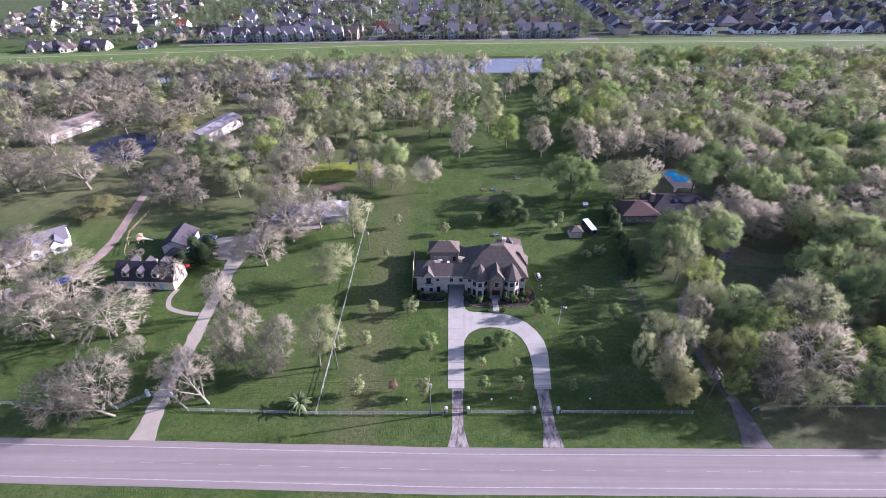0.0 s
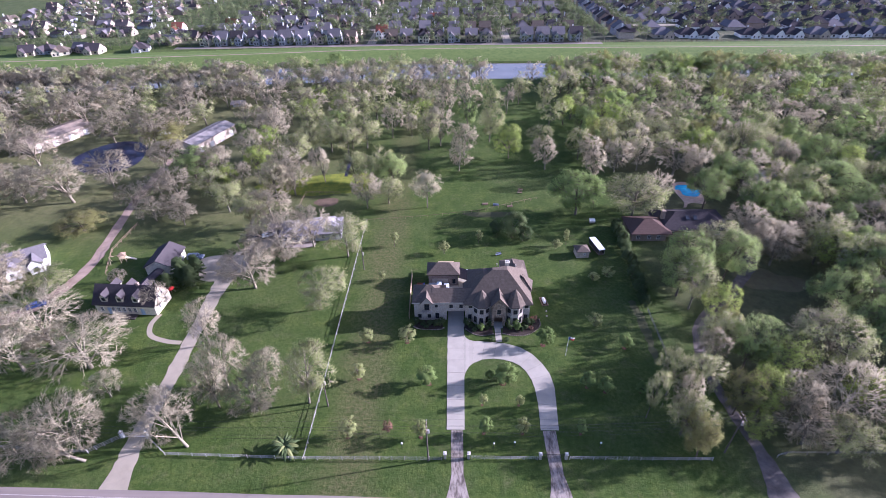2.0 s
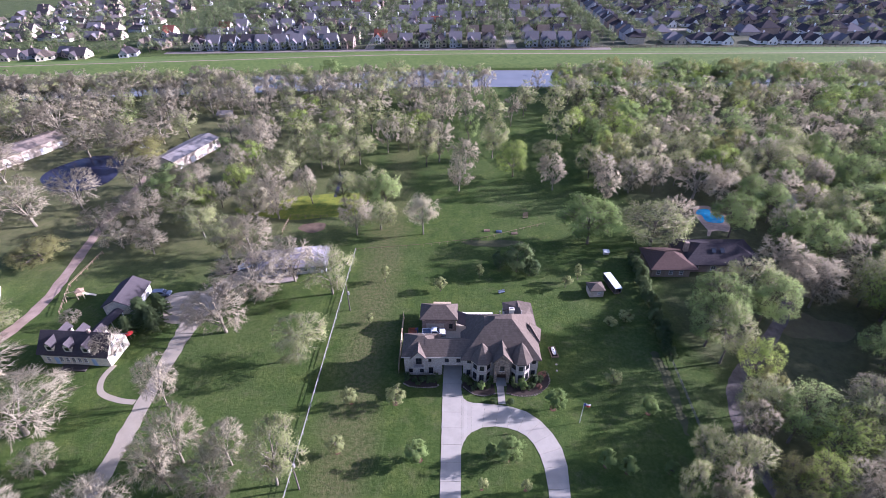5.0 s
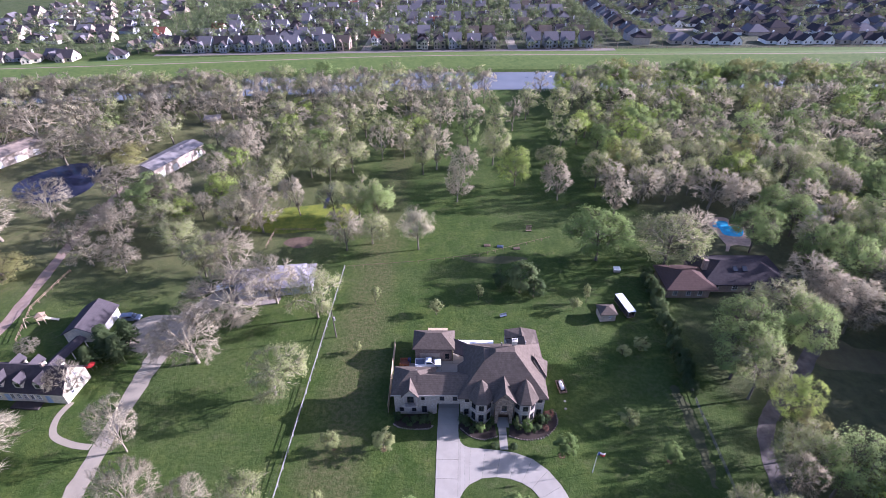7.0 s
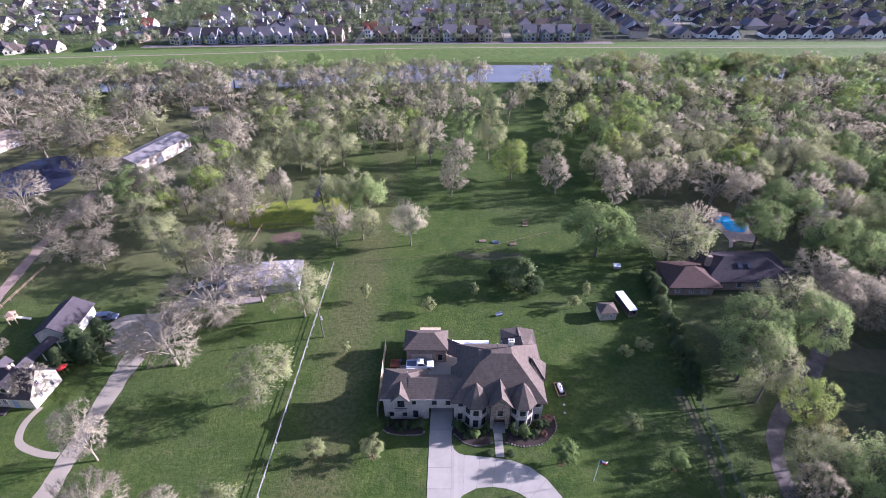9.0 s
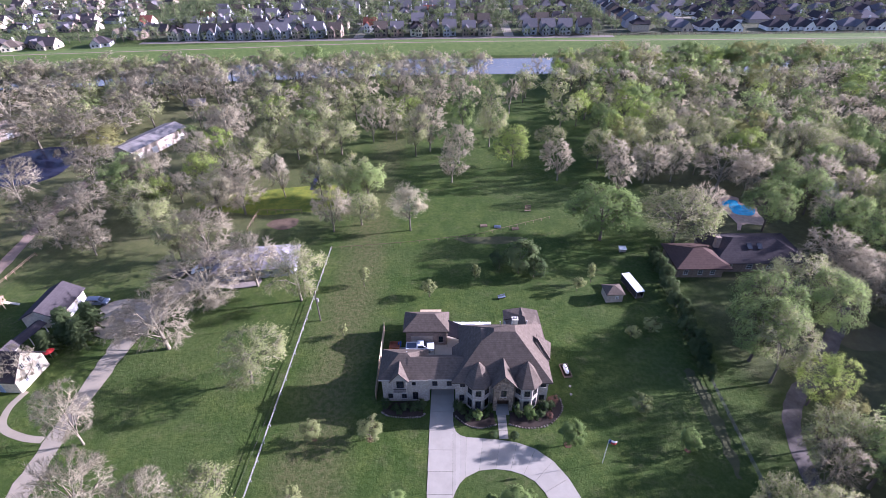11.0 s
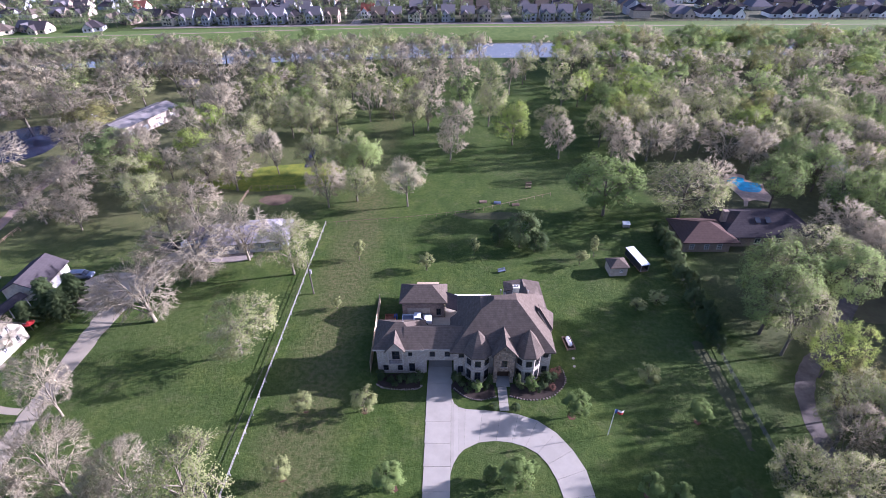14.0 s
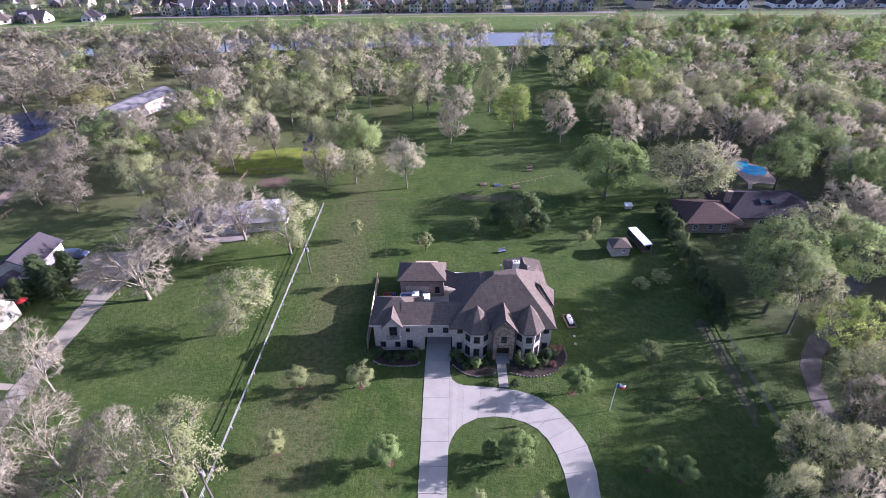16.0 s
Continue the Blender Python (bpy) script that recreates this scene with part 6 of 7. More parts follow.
# ---- vehicles ----
def car(x, y, turn, paint, label, kind="car"):
    C = root({"car": "parked_car", "van": "parked_van", "truck": "pickup_truck"}[kind], pose(x, y, 0, 0, 0, turn), label, "car" if kind != "truck" else "pickup")
    L, W = (5.8, 1.95) if kind == "truck" else (4.8, 1.85)
    low = Solid()
    side = [(-L / 2, 0.45), (L / 2, 0.45), (L / 2, 0.8), (L / 2 - 0.15, 1.0), (-L / 2 + 0.1, 1.05), (-L / 2, 0.95)]

    def extrude(profile, w0, w1, z_mid):
        s = Solid()
        n = len(profile)
        for sg in (-1, 1):
            s.v += [(px, sg * (w0 if pz <= z_mid else w1), pz) for px, pz in profile]
        s.f += [tuple(range(n)), tuple(range(2 * n - 1, n - 1, -1))]
        s.f += [(i, n + i, n + (i + 1) % n, (i + 1) % n) for i in range(n)]
        return s

    if kind == "truck":
        body = [(-2.9, 0.5), (2.9, 0.5), (2.9, 1.0), (2.75, 1.15), (1.4, 1.2), (-2.9, 1.2)]
        cab = [(-0.6, 1.2), (1.5, 1.2), (0.75, 1.9), (-0.45, 1.92)]
    elif kind == "van":
        body = [(-2.4, 0.45), (2.4, 0.45), (2.4, 0.85), (2.2, 1.05), (1.3, 1.12), (-2.4, 1.12)]
        cab = [(-2.35, 1.12), (1.4, 1.12), (0.6, 1.78), (-2.1, 1.8)]
    else:
        body, cab = side[:3] + [(2.2, 0.98), (1.1, 1.02), (-1.9, 1.05), (-2.4, 0.95)], [(-1.8, 1.02), (1.2, 1.02), (0.35, 1.5), (-1.0, 1.5)]
    extrude(body, W / 2, W / 2 - 0.05, 0.9).part("body", paint, C)
    extrude(cab, W / 2 - 0.06, W / 2 - 0.22, cab[0][1] + 0.1).part("cabin", paint, C)
    mx, mz = sum(p[0] for p in cab) / 4, sum(p[1] for p in cab) / 4 + 0.05
    inner = [(mx + (px - mx) * 0.8, mz + (pz - mz) * 0.62) for px, pz in cab]
    extrude(inner, W / 2 - 0.075, W / 2 - 0.165, mz).part("side_window", GLASS, C)
    (ax, az), (bx, bz) = cab[1], cab[2]
    Solid().slab([(ax + 0.03, -W / 2 + 0.2, az + 0.06), (ax + 0.03, W / 2 - 0.2, az + 0.06), (bx + 0.05, W / 2 - 0.3, bz - 0.03), (bx + 0.05, -W / 2 + 0.3, bz - 0.03)], 0.04).part("windscreen", GLASS, C)
    top = max(p[1] for p in cab)
    xs = [p[0] for p in cab if p[1] > top - 0.1]
    Solid().box(min(xs) - 0.05, -W / 2 + 0.2, top - 0.02, max(xs) + 0.05, W / 2 - 0.2, top + 0.05).part("roof", paint, C)
    if kind == "truck":
        Solid().box(-2.75, -0.8, 1.2, -0.75, 0.8, 1.215).part("bed_liner", CAR_GREY, C, "dark blue-grey load bed")
        for sg in (-1, 1):
            Solid().box(-2.85, sg * 0.9 - 0.06, 1.2, -0.65, sg * 0.9 + 0.06, 1.38).part("bed_side", paint, C)
    for px in (-L * 0.3, L * 0.31):
        for sg in (-1, 1):
            w = root_part("wheel", C, pose(px, sg * (W / 2 - 0.1), 0.36))
            Solid().tube((0, -0.12, 0), (0, 0.12, 0), 0.36, 0.36, 14).part("tyre", BLACK, w)
            Solid().tube((0, -0.13, 0), (0, 0.13, 0), 0.2, 0.2, 10).part("rim", CHROME, w)
    for sg in (-1, 1):
        Solid().box(L / 2 - 0.04, sg * 0.65 - 0.2, 0.72, L / 2 + 0.02, sg * 0.65 + 0.2, 0.88).part("headlight", CAR_WHITE, C)
        Solid().box(-L / 2 - 0.02, sg * 0.7 - 0.12, 0.75, -L / 2 + 0.04, sg * 0.7 + 0.12, 0.95).part("tail_light", RED, C)


car(-3.3, 122.0, 2, CAR_WHITE, "white pickup truck parked before a garage", "truck")
car(-4.9, 119.6, 3, CAR_WHITE, "white car parked behind a house wing")
car(-79.5, 136.4, 4, CAR_GREY, "grey-blue van parked on a concrete pad", "van")
car(-114.2, 113.9, 28, CAR_BLUE, "dark blue car parked on a gravel track")
car(-64.4, 147.3, 30, BLACK, "black van parked in a gravel yard", "van")
car(-60.5, 149.2, 30, CAR_WHITE, "white car parked in a gravel yard")
car(-122.0, 229.5, 60, CAR_WHITE, "white van parked beside a barn", "van")
car(-138.0, 238.0, 20, CAR_WHITE, "white car half hidden by trees")
P = root("utility_trailer", pose(-8.6, 122.3, 0), "rusty brown open trailer in a courtyard", "trailer")
Solid().box(-1.0, -0.9, 0.5, 1.0, 0.9, 0.6).part("deck", RUST, P)
for a in ((-1.0, -0.95, 1.0, -0.88), (-1.0, 0.88, 1.0, 0.95), (-1.05, -0.9, -0.98, 0.9), (0.98, -0.9, 1.05, 0.9)):
    Solid().box(a[0], a[1], 0.55, a[2], a[3], 1.15).part("side_board", RUST, P)
for sg in (-1, 1):
    Solid().tube((0, sg * 1.0, 0.32), (0, sg * 1.16, 0.32), 0.32, 0.32, 12).part("wheel", BLACK, P)
P = root("blue_bin", pose(-7.6, 123.0, 0), "blue plastic bin in a courtyard", "bin")
Solid().prism([(-0.3, -0.35), (0.3, -0.35), (0.3, 0.35), (-0.3, 0.35)], 0, 1.0).part("bin_body", BLUE, P)
Solid().box(-0.33, -0.38, 1.0, 0.33, 0.38, 1.06).part("lid", BLUE, P)
H = root("field_shelter", pose(-115.5, 276, 0, 0, 0, 10), "small open shelter with a blue-grey roof in the trees", "shelter")
Solid().slab([(-4, -2.5, 2.6), (4, -2.5, 2.6), (4, 2.5, 3.4), (-4, 2.5, 3.4)], 0.15).part("roof", METAL_ROOF, H)
for px in (-3.8, 3.6):
    for py in (-2.3, 2.1):
        Solid().box(px, py, 0, px + 0.2, py + 0.2, 3.0).part("post", WOOD, H)
Solid().box(-3.7, 2.2, 0.1, 3.7, 2.3, 2.4).part("back_wall", WHITE, H)


# ---- fences, gates and poles ----
def post_mesh(h, w, mat):
    return Solid().box(-w / 2, -w / 2, -0.1, w / 2, w / 2, h).mesh("post", mat)


def fence(pts, mat, label, tall=1.25, step=2.9, rails=3, thick=0.09, group="ranch fences"):
    """Posts and rails along a line of corners."""
    F = root("rail_fence", pose(0, 0, 0), label, "fence", group)
    pm = post_mesh(tall, thick * 1.15, mat)
    for (ax, ay), (bx, by) in zip(pts, pts[1:]):
        d = math.hypot(bx - ax, by - ay)
        n = max(1, round(d / step))
        turn = math.degrees(math.atan2(by - ay, bx - ax))
        rm = Solid().box(0, -0.02, -0.04, d / n, 0.02, 0.04).mesh("rail", mat)
        for i in range(n + 1):
            x, y = ax + (bx - ax) * i / n, ay + (by - ay) * i / n
            put("post", pm, F, pose(x, y, 0, rng.uniform(-1.5, 1.5), rng.uniform(-1.5, 1.5), turn))
            if i < n:
                for k in range(rails):
                    put("rail", rm, F, pose(x, y, tall * (0.92 - 0.3 * k), 0, 0, turn))
    return F


fence([(-29.0, 69.0), (-29.0, 158.5)], FENCE_WHITE, "long white two-rail fence between two lawns", 1.15, 3.4, 2)
fence([(-28.8, 68.8), (-1.6, 68.9)], PIPE, "dull grey pipe fence along a road verge", 1.2, 2.4)
fence([(4.3, 69.2), (17.2, 69.1)], PIPE, "dull grey pipe fence between two gates", 1.2, 2.4)
fence([(23.6, 69.2), (51.5, 69.2)], PIPE, "dull grey pipe fence along a road verge", 1.2, 2.4)
fence([(-57.2, 69.6), (-29.2, 68.8)], FENCE_WHITE, "white rail fence along a road verge", 1.1, 2.9)
fence([(-112, 71.8), (-73.0, 69.9)], FENCE_WHITE, "white rail fence along a road verge", 1.2, 2.9)
fence([(-73.0, 69.9), (-68.2, 73.2)], FENCE_WHITE, "white wing fence at a driveway gate", 1.3, 1.6)
fence([(-62.4, 73.3), (-57.2, 69.6)], FENCE_WHITE, "white wing fence at a driveway gate", 1.3, 1.6)
fence([(64.5, 70.0), (66.5, 70.6), (120, 70.9)], PIPE, "thin wire and post fence beside a wood", 1.1, 4.0, 2, 0.07)
fence([(51.9, 88), (52.9, 112), (54.6, 140), (55.6, 156)], worn("dull_dark_rail", (0.15, 0.145, 0.14), 0.7), "dark low fence along a lawn's edge", 1.2, 3.0, 3, 0.09)
fence([(-28.9, 158.3), (-8, 161), (10, 164.6), (32, 174)], WOOD, "thin wooden post fence across a paddock", 1.0, 2.6, 1, 0.07)
fence([(-103, 128), (-108, 140), (-108, 156)], WOOD, "weathered wooden boundary fence", 1.3, 2.5, 2)
fence([(-55, 168), (-55, 178), (-42, 178)], WOOD, "weathered yard fence round bare earth", 1.4, 2.6, 2)


def gate_pillar(x, y, mat, label, h=1.55, w=0.52):
    P = root("gate_pillar", pose(x, y, 0), label, "gate pillar", "gate pillars")
    Solid().box(-w / 2, -w / 2, -0.1, w / 2, w / 2, h).part("shaft", mat, P)
    Solid().box(-w / 2 - 0.1, -w / 2 - 0.1, h, w / 2 + 0.1, w / 2 + 0.1, h + 0.16).part("cap", TRIM, P)
    s = Solid()
    s.tube((0, 0, h + 0.16), (0, 0, h + 0.55), 0.16, 0.12, 8)
    s.part("lantern", WHITE, P, "pale lantern on the pillar")


for x, y in ((-1.0, 69.4), (3.7, 69.4), (17.8, 69.4), (22.9, 69.4)):
    gate_pillar(x, y, LIMESTONE, "pale stone gate pillar with a white lantern")
for x, y in ((-67.9, 73.6), (-62.7, 73.6)):
    gate_pillar(x, y, WHITE, "white gate pillar with a lantern", 1.7, 0.5)


def steel_gate(x0, x1, y, turn_l, label, mat=DARK_METAL):
    G = root("driveway_gate", pose(x0, y, 0, 0, 0, turn_l), label, "gate", "driveway gates")
    w = x1 - x0
    for z in (0.25, 1.45):
        Solid().tube((0, 0, z), (w, 0, z), 0.035, 0.035, 6).part("rail", mat, G)
    bar = Solid().tube((0, 0, 0.25), (0, 0, 1.45), 0.02, 0.02, 5).mesh("bar", mat)
    for i in range(int(w / 0.3) + 1):
        put("bar", bar, G, pose(i * 0.3, 0, 0))


steel_gate(18.2, 22.5, 69.4, 0, "closed dark steel driveway gate")
steel_gate(-0.6, 3.3, 69.4, 0, "closed dark steel driveway gate")
steel_gate(-67.6, -63.0, 73.6, 0, "white barred driveway gate", WHITE)


def utility_pole(x, y, h, arms, label, turn=0):
    P = root("utility_pole", pose(x, y, 0, rng.uniform(-1, 1), rng.uniform(-1, 1), turn), label, "utility pole", "utility poles")
    Solid().tube((0, 0, -0.3), (0, 0, h), 0.17, 0.11, 9).part("pole", POLE_WOOD, P)
    for k in range(arms):
        z = h - 0.5 - 1.0 * k
        Solid().box(-0.06, -1.1, z - 0.06, 0.06, 1.1, z + 0.06).part("cross_arm", WOOD, P)
        for yy in (-1.0, -0.4, 0.4, 1.0):
            Solid().tube((0, yy, z + 0.06), (0, yy, z + 0.24), 0.05, 0.035, 6).part("insulator", CAR_WHITE, P)
    s = Solid()
    s.tube((0.32, 0, h - 2.9), (0.32, 0, h - 2.0), 0.24, 0.24, 10)
    s.part("transformer", PIPE, P)


for x, y in ((-122, 70.5), (-63, 69.8), (-4.3, 68.8), (54.7, 71.0), (114, 71.5)):
    if x != -63:
        utility_pole(x, y, 12.0, 2, "tall weathered wooden utility pole with cross-arms")
utility_pole(-26.8, 81.6, 10.0, 0, "wooden utility pole beside a white fence")
utility_pole(-26.0, 130.8, 8.4, 0, "wooden utility pole beside a white fence")


def wire(a, b, sag, label="thin sagging overhead wire", mat=DARK_METAL, r=0.014):
    s = Solid()
    n = 14
    pts = []
    for i in range(n + 1):
        t = i / n
        p = Vector(a).lerp(Vector(b), t)
        p.z -= sag * 4 * t * (1 - t)
        pts.append(p)
    along = (Vector(b) - Vector(a)).normalized()
    side = Vector((-along.y, along.x, 0)) * r
    for p in pts:
        s.v += [tuple(p + side), tuple(p + Vector((0, 0, r))), tuple(p - side), tuple(p - Vector((0, 0, r)))]
    for i in range(n):
        s.f += [(4 * i + k, 4 * i + (k + 1) % 4, 4 * i + 4 + (k + 1) % 4, 4 * i + 4 + k) for k in range(4)]
    tagged(put("overhead_wire", s.mesh("overhead_wire", mat)), label, "wire", "overhead wires")


poles = ((-122, 70.5), (-4.3, 68.8), (54.7, 71.0), (114, 71.5))
for (ax, ay), (bx, by) in zip(poles, poles[1:]):
    for z, yy in ((11.75, -1.0), (11.75, -0.4), (11.75, 1.0), (10.75, -1.0), (10.75, 0.4), (8.6, 0.2), (7.6, 0.2)):
        wire((ax, ay + yy, z), (bx, by + yy, z), 0.9 if bx - ax < 80 else 2.0)
wire((-4.3, 68.8, 9.5), (-26.8, 81.6, 9.4), 0.5)
wire((-26.8, 81.6, 9.7), (-26.0, 130.8, 8.2), 0.9)
wire((-26.0, 130.8, 8.2), (-37, 148, 4.2), 0.5)


# ---- special plants ----
def palm(x, y):
    T = root("palm_tree", pose(x, y, 0), "short palm with a full crown of grey-green fronds", "palm")
    Solid().tube((0, 0, -0.2), (0, 0, 1.6), 0.45, 0.38, 9).part("trunk", BARK, T)
    g = random.Random(5)
    for i in range(34):
        az, el = i * 2.4, g.uniform(-0.1, 1.25)
        L = g.uniform(2.6, 3.4)
        d = Vector((math.cos(az), math.sin(az), 0))
        side = Vector((-d.y, d.x, 0))
        s = Solid()
        prev = None
        n = 7
        for k in range(n + 1):
            t = k / n
            p = Vector((0, 0, 1.6)) + d * (L * t * math.cos(el * (1 - 0.4 * t))) + Vector((0, 0, L * (math.sin(el) * t - 0.62 * t * t)))
            w = 0.42 * math.sin(math.pi * min(0.97, 0.12 + 0.85 * t))
            row = (p + side * w - Vector((0, 0, w * 0.45)), p, p - side * w - Vector((0, 0, w * 0.45)))
            a = len(s.v)
            s.v += [tuple(q) for q in row]
            if prev is not None:
                s.f += [(prev, prev + 1, a + 1, a), (prev + 1, prev + 2, a + 2, a + 1)]
            prev = a
        s.part("frond", LEAF_DARK if i % 3 else LEAF_SPRING, T)


palm(-33.1, 70.8)
BARE.near.place(-72.5, 68.2, 19, 7.0, "half-fallen bare tree leaning far over", tilt=(4, -52), turn=0, name="leaning_tree")
BARE.near.place(-53.5, 71.5, 17, 6.0, "bare tree leaning over a driveway", tilt=(-6, -24), turn=0, name="leaning_tree")


# ---- the suburb behind the levee ----
def suburb_house(seed, w, d, storeys, wall, roof, hip):
    """Meshes of one small house: parts with their names, facing -y."""
    g = random.Random(seed)
    h = 2.6 * storeys
    out = []
    rise = d * (0.36 if hip else 0.42)
    s = Solid()
    if hip:
        s.box(-w / 2, -d / 2, 0, w / 2, d / 2, h)
    else:
        gable_walls(s, -w / 2, -d / 2, w / 2, d / 2, h, rise * 0.93)
    gx = g.choice((-1, 1)) * w * 0.22
    gw = w * 0.25
    s.box(gx - gw, -d / 2 - 2.2, 0, gx + gw, -d / 2, h * 0.98)
    k = len(s.v)
    y = -d / 2 - 2.2
    s.v += [(gx - gw, y, h * 0.98), (gx + gw, y, h * 0.98), (gx, y, h * 0.98 + gw * 1.0), (gx - gw, y + 0.2, h * 0.98), (gx + gw, y + 0.2, h * 0.98), (gx, y + 0.2, h * 0.98 + gw)]
    s.f += [(k, k + 1, k + 2), (k + 5, k + 4, k + 3)]
    out.append(("wall", s.mesh("wall", wall)))
    s = Solid()
    hip_roof(s, -w / 2, -d / 2, w / 2, d / 2, h + 0.03, rise, 0.45, 0.18, not hip, not hip)
    e = gw + 0.35
    zz = h * 0.98
    s.slab([(gx - e, 0, zz - 0.2), (gx - e, y - 0.4, zz - 0.2), (gx, y - 0.4, zz + gw + 0.15), (gx, 0, zz + gw + 0.15)], 0.16)
    s.slab([(gx + e, y - 0.4, zz - 0.2), (gx + e, 0, zz - 0.2), (gx, 0, zz + gw + 0.15), (gx, y - 0.4, zz + gw + 0.15)], 0.16)
    out.append(("roof", s.mesh("roof", roof)))
    for fl in range(storeys):
        for px in (gx - gw * 0.45, gx + gw * 0.45):
            out.append(("window", Solid().box(px - 0.5, y - 0.06, 0.7 + 2.6 * fl, px + 0.5, y + 0.02, 2.0 + 2.6 * fl).mesh("window", GLASS)))
        px = -gx * 1.2
        out.append(("window", Solid().box(px - 0.8, -d / 2 - 0.06, 0.7 + 2.6 * fl, px + 0.8, -d / 2 + 0.02, 2.0 + 2.6 * fl).mesh("window", GLASS)))
        out.append(("window", Solid().box(w / 2 - 0.02, -1, 0.7 + 2.6 * fl, w / 2 + 0.06, 0.6, 2.0 + 2.6 * fl).mesh("window", GLASS)))
    if g.random() < 0.7:
        cx = g.uniform(-w * 0.35, w * 0.35)
        out.append(("chimney", Solid().box(cx, d * 0.1, h, cx + 0.9, d * 0.1 + 0.9, h + rise + 0.9).mesh("chimney", g.choice((WHITE, BRICK)))))
    return out


KINDS = []
WALLS = (TAN_SIDING, GREY_SIDING, BRICK, CREAM, BRICK, GREY_SIDING)
for i in range(8):
    KINDS.append(suburb_house(100 + i, rng.uniform(8.2, 9.6), rng.uniform(10, 12), 2, WALLS[i % 6], (SHINGLE_DARK, SHINGLE_GREY, SHINGLE_GREY, SHINGLE_DARK, SHINGLE)[i % 5], i % 3 == 0))
RED_KIND = suburb_house(140, 9, 11, 2, WHITE, SHINGLE_RED, False)
WIDE = []
for i in range(6):
    WIDE.append(suburb_house(200 + i, rng.uniform(13, 16), rng.uniform(12, 15), 1 if i % 3 else 2, (BRICK, TAN_SIDING, WHITE)[i % 3], (SHINGLE_DARK, SHINGLE_GREY, SHINGLE_DARK)[i % 3], True))


def set_house(kind, x, y, turn, label):
    H = root("suburban_house", pose(x, y, 0, 0, 0, turn), label, "house", "suburban houses")
    for n, me in kind:
        put(n, me, H)


def row(xs, y, turn, kinds, label, jitter=1.0):
    for x in xs:
        if rng.random() < 0.05:
            continue
        k = rng.choice(kinds)
        set_house(k, x + rng.uniform(-jitter, jitter), y + rng.uniform(-jitter, jitter) + bank_shift(x) * 0.4, turn + rng.uniform(-3, 3), label)


two = "two-storey suburban house with a dark shingle roof"
for y, turn in ((434, 0), (462, 180), (496, 0), (524, 180), (558, 0), (586, 180), (620, 0), (648, 180)):
    for x0, x1 in ((-200, -72), (-54, 36), (54, 116)):
        n = int((x1 - x0) / 12.6)
        row([x0 + 6.3 + 12.6 * i for i in range(n)], y, turn, KINDS, two)
for y, turn in ((442, 0), (472, 180), (506, 0), (536, 180), (570, 0), (600, 180), (636, 0)):
    row([172 + 17.0 * i for i in range(17)], y, turn, WIDE, "broad suburban house with a dark hipped roof", 2.0)
for i in range(14):
    set_house(KINDS[i % 8], 139 + rng.uniform(-1, 1), 440 + 15 * i, 90, two)
LOW = [suburb_house(160 + i, rng.uniform(10, 13.5), rng.uniform(9, 11), 1, (TAN_SIDING, GREY_SIDING, CREAM, BRICK)[i % 4], (SHINGLE_DARK, SHINGLE_DARK, SHINGLE, SHINGLE_GREY)[i % 4], i % 3 > 0) for i in range(4)]
for i, (x, y) in enumerate(((-318, 398), (-306, 404), (-294, 399), (-283, 408), (-270, 402), (-238, 408), (-240, 440), (-226, 432), (-214, 446), (-228, 456), (-246, 468), (-214, 470))):
    set_house(LOW[i % 4], x, y, rng.uniform(-20, 30), "small pale suburban house on the edge of a field")
for i in range(54):
    set_house(LOW[i % 4], -430 + (i % 9) * 19 + rng.uniform(-3, 3), 462 + (i // 9) * 34 + rng.uniform(-4, 4), rng.choice((0, 90, 180)) + rng.uniform(-8, 8), "small pale suburban house among trees")
for x, y in ((-234, 466), (-193, 481), (-56.6, 448), (-14.4, 500), (-100, 592)):
    set_house(RED_KIND, x, y, 0, "suburban house with a dull red roof")

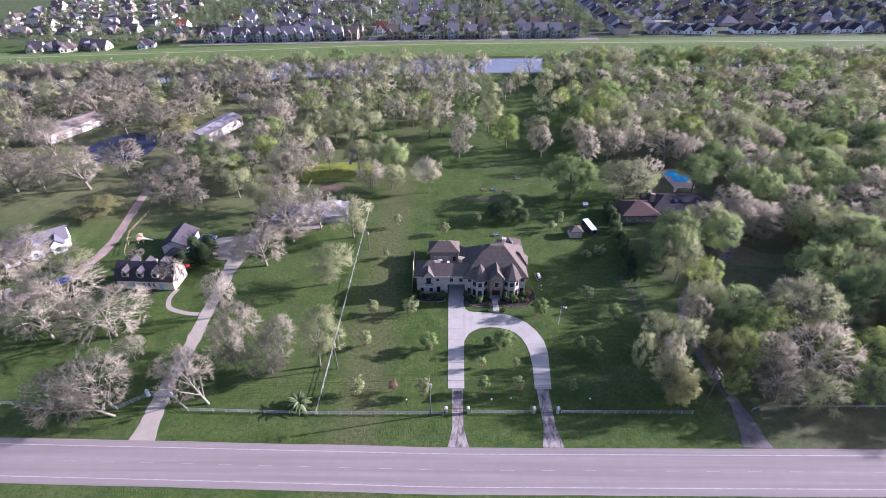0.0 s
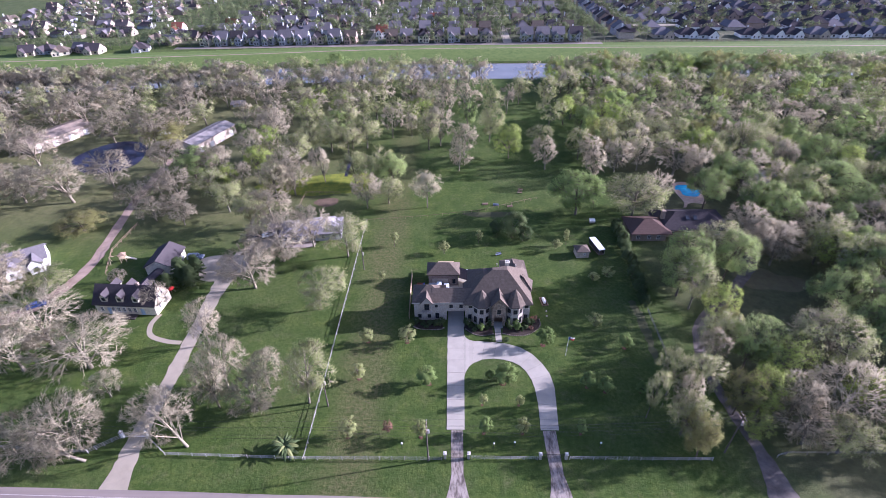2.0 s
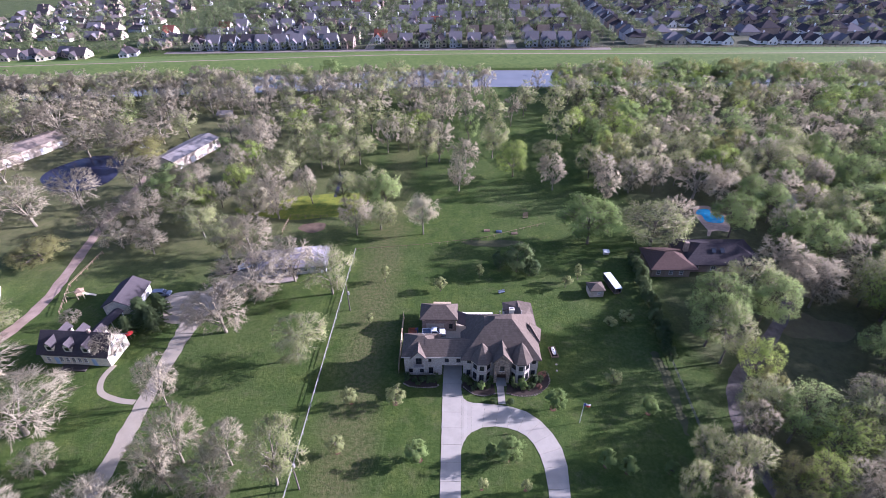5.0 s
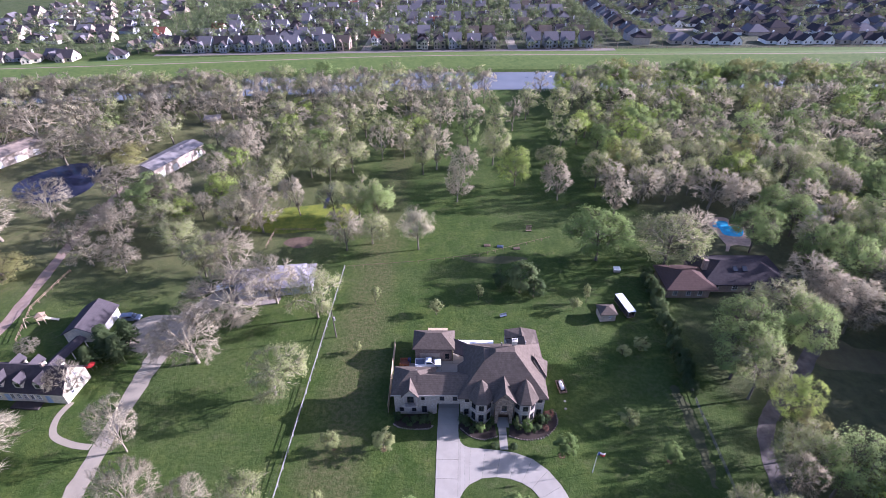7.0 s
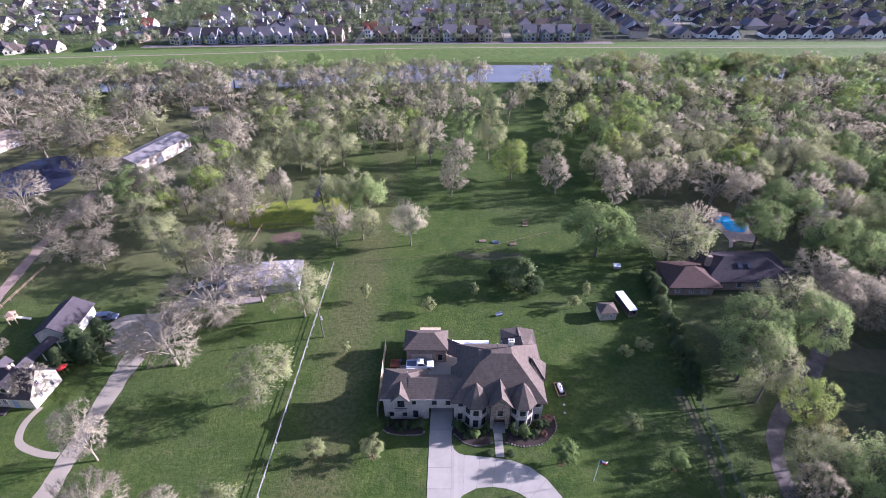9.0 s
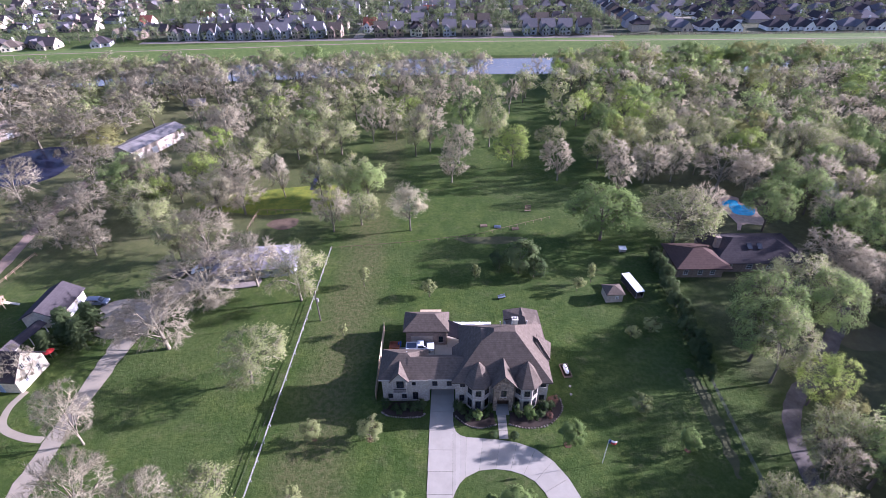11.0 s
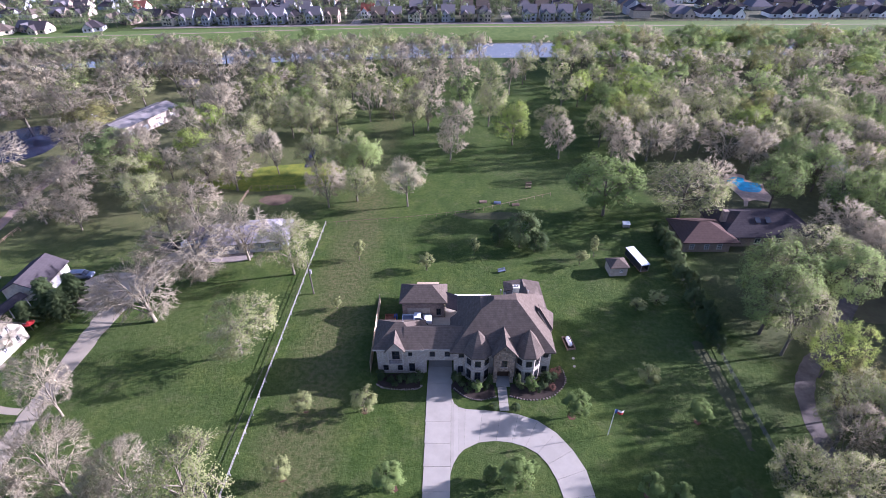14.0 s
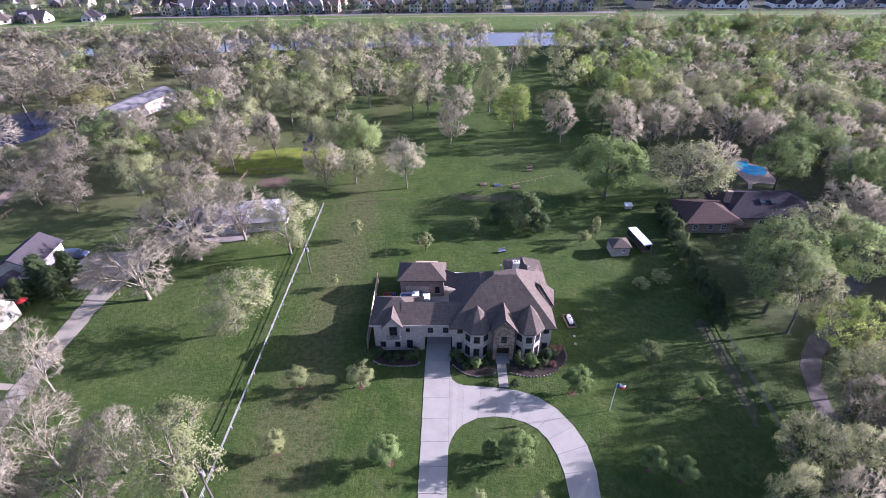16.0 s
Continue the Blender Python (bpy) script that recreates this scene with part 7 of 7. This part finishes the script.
for y in (422, 479, 541, 603):
    st = ribbon("suburb_street", [(x, y + bank_shift(x) * 0.4) for x in (-215, -100, 0, 118)], 7.0, ASPHALT if y == 422 else OLD_CONCRETE, 0.05, follow=True)
    tagged(st, "pale suburban street", "street", kind="structure")
for x in (-63, 45):
    st = ribbon("suburb_street", [(x, 424), (x, 520), (x, 670)], 7.0, OLD_CONCRETE, 0.055, follow=True)
    tagged(st, "pale suburban street", "street", kind="structure")
for y in (489, 553, 618):
    st = ribbon("suburb_street", [(162, y), (300, y), (460, y)], 7.0, OLD_CONCRETE, 0.05)
    tagged(st, "pale suburban street", "street", kind="structure")
fence([(60, 423.5), (160, 424), (300, 424), (430, 424)], WOOD, "long brown board fence behind the levee", 1.8, 4.0, 3, 0.2, "garden fences")

STREET = Species("street_tree", LEAF_STREET, BARK, "round suburban street trees", 3, per=5, size=0.62, spread=0.75, height=8.0, radius=3.4, seed=15, limbs=4, forks=3, twigs=2, fine=2, twig=0.1, trunk=0.2)
STREET_GREEN = Species("street_tree_green", LEAF_STREET, BARK, "round green suburban trees", 2, per=5, size=0.62, spread=0.75, height=8.0, radius=3.4, seed=16, limbs=4, forks=3, twigs=2, fine=2, twig=0.1, trunk=0.18)
rows_a, rows_b = [], []


def street_tree(x, y, r=None):
    r = r or rng.uniform(2.4, 3.8)
    (rows_a if rng.random() < 0.65 else rows_b).append((x, y, r * rng.uniform(1.9, 2.5), r))


for i in range(46):
    street_tree(-205 + i * 7.0 + rng.uniform(-2, 2), 425.5 + bank_shift(-205 + i * 7) * 0.4, rng.uniform(2.2, 3.4))
for y in (448, 474, 484, 510, 536, 546, 572, 598, 608, 634):
    for i in range(62):
        street_tree(rng.uniform(-210, 118), y + rng.uniform(-4, 4), rng.uniform(3.0, 5.4))
for x in (122, 156):
    for i in range(32):
        street_tree(x + rng.uniform(-1, 1), 432 + 7 * i, rng.uniform(3.2, 4.2))
for y in (456, 489, 521, 553, 585, 618):
    for i in range(26):
        street_tree(rng.uniform(165, 450), y + rng.uniform(-5, 5), rng.uniform(3.0, 5.4))
for i in range(260):
    street_tree(rng.uniform(-430, -205), rng.uniform(412, 600), rng.uniform(2, 4.5))
for i in range(140):
    x = rng.uniform(-420, -140)
    street_tree(x, rng.uniform(600, 670), rng.uniform(2.5, 4))
joined(STREET, rows_a, "street_trees", "many small pale green trees among suburban houses")
joined(STREET_GREEN, rows_b, "street_trees", "many small green trees among suburban houses")
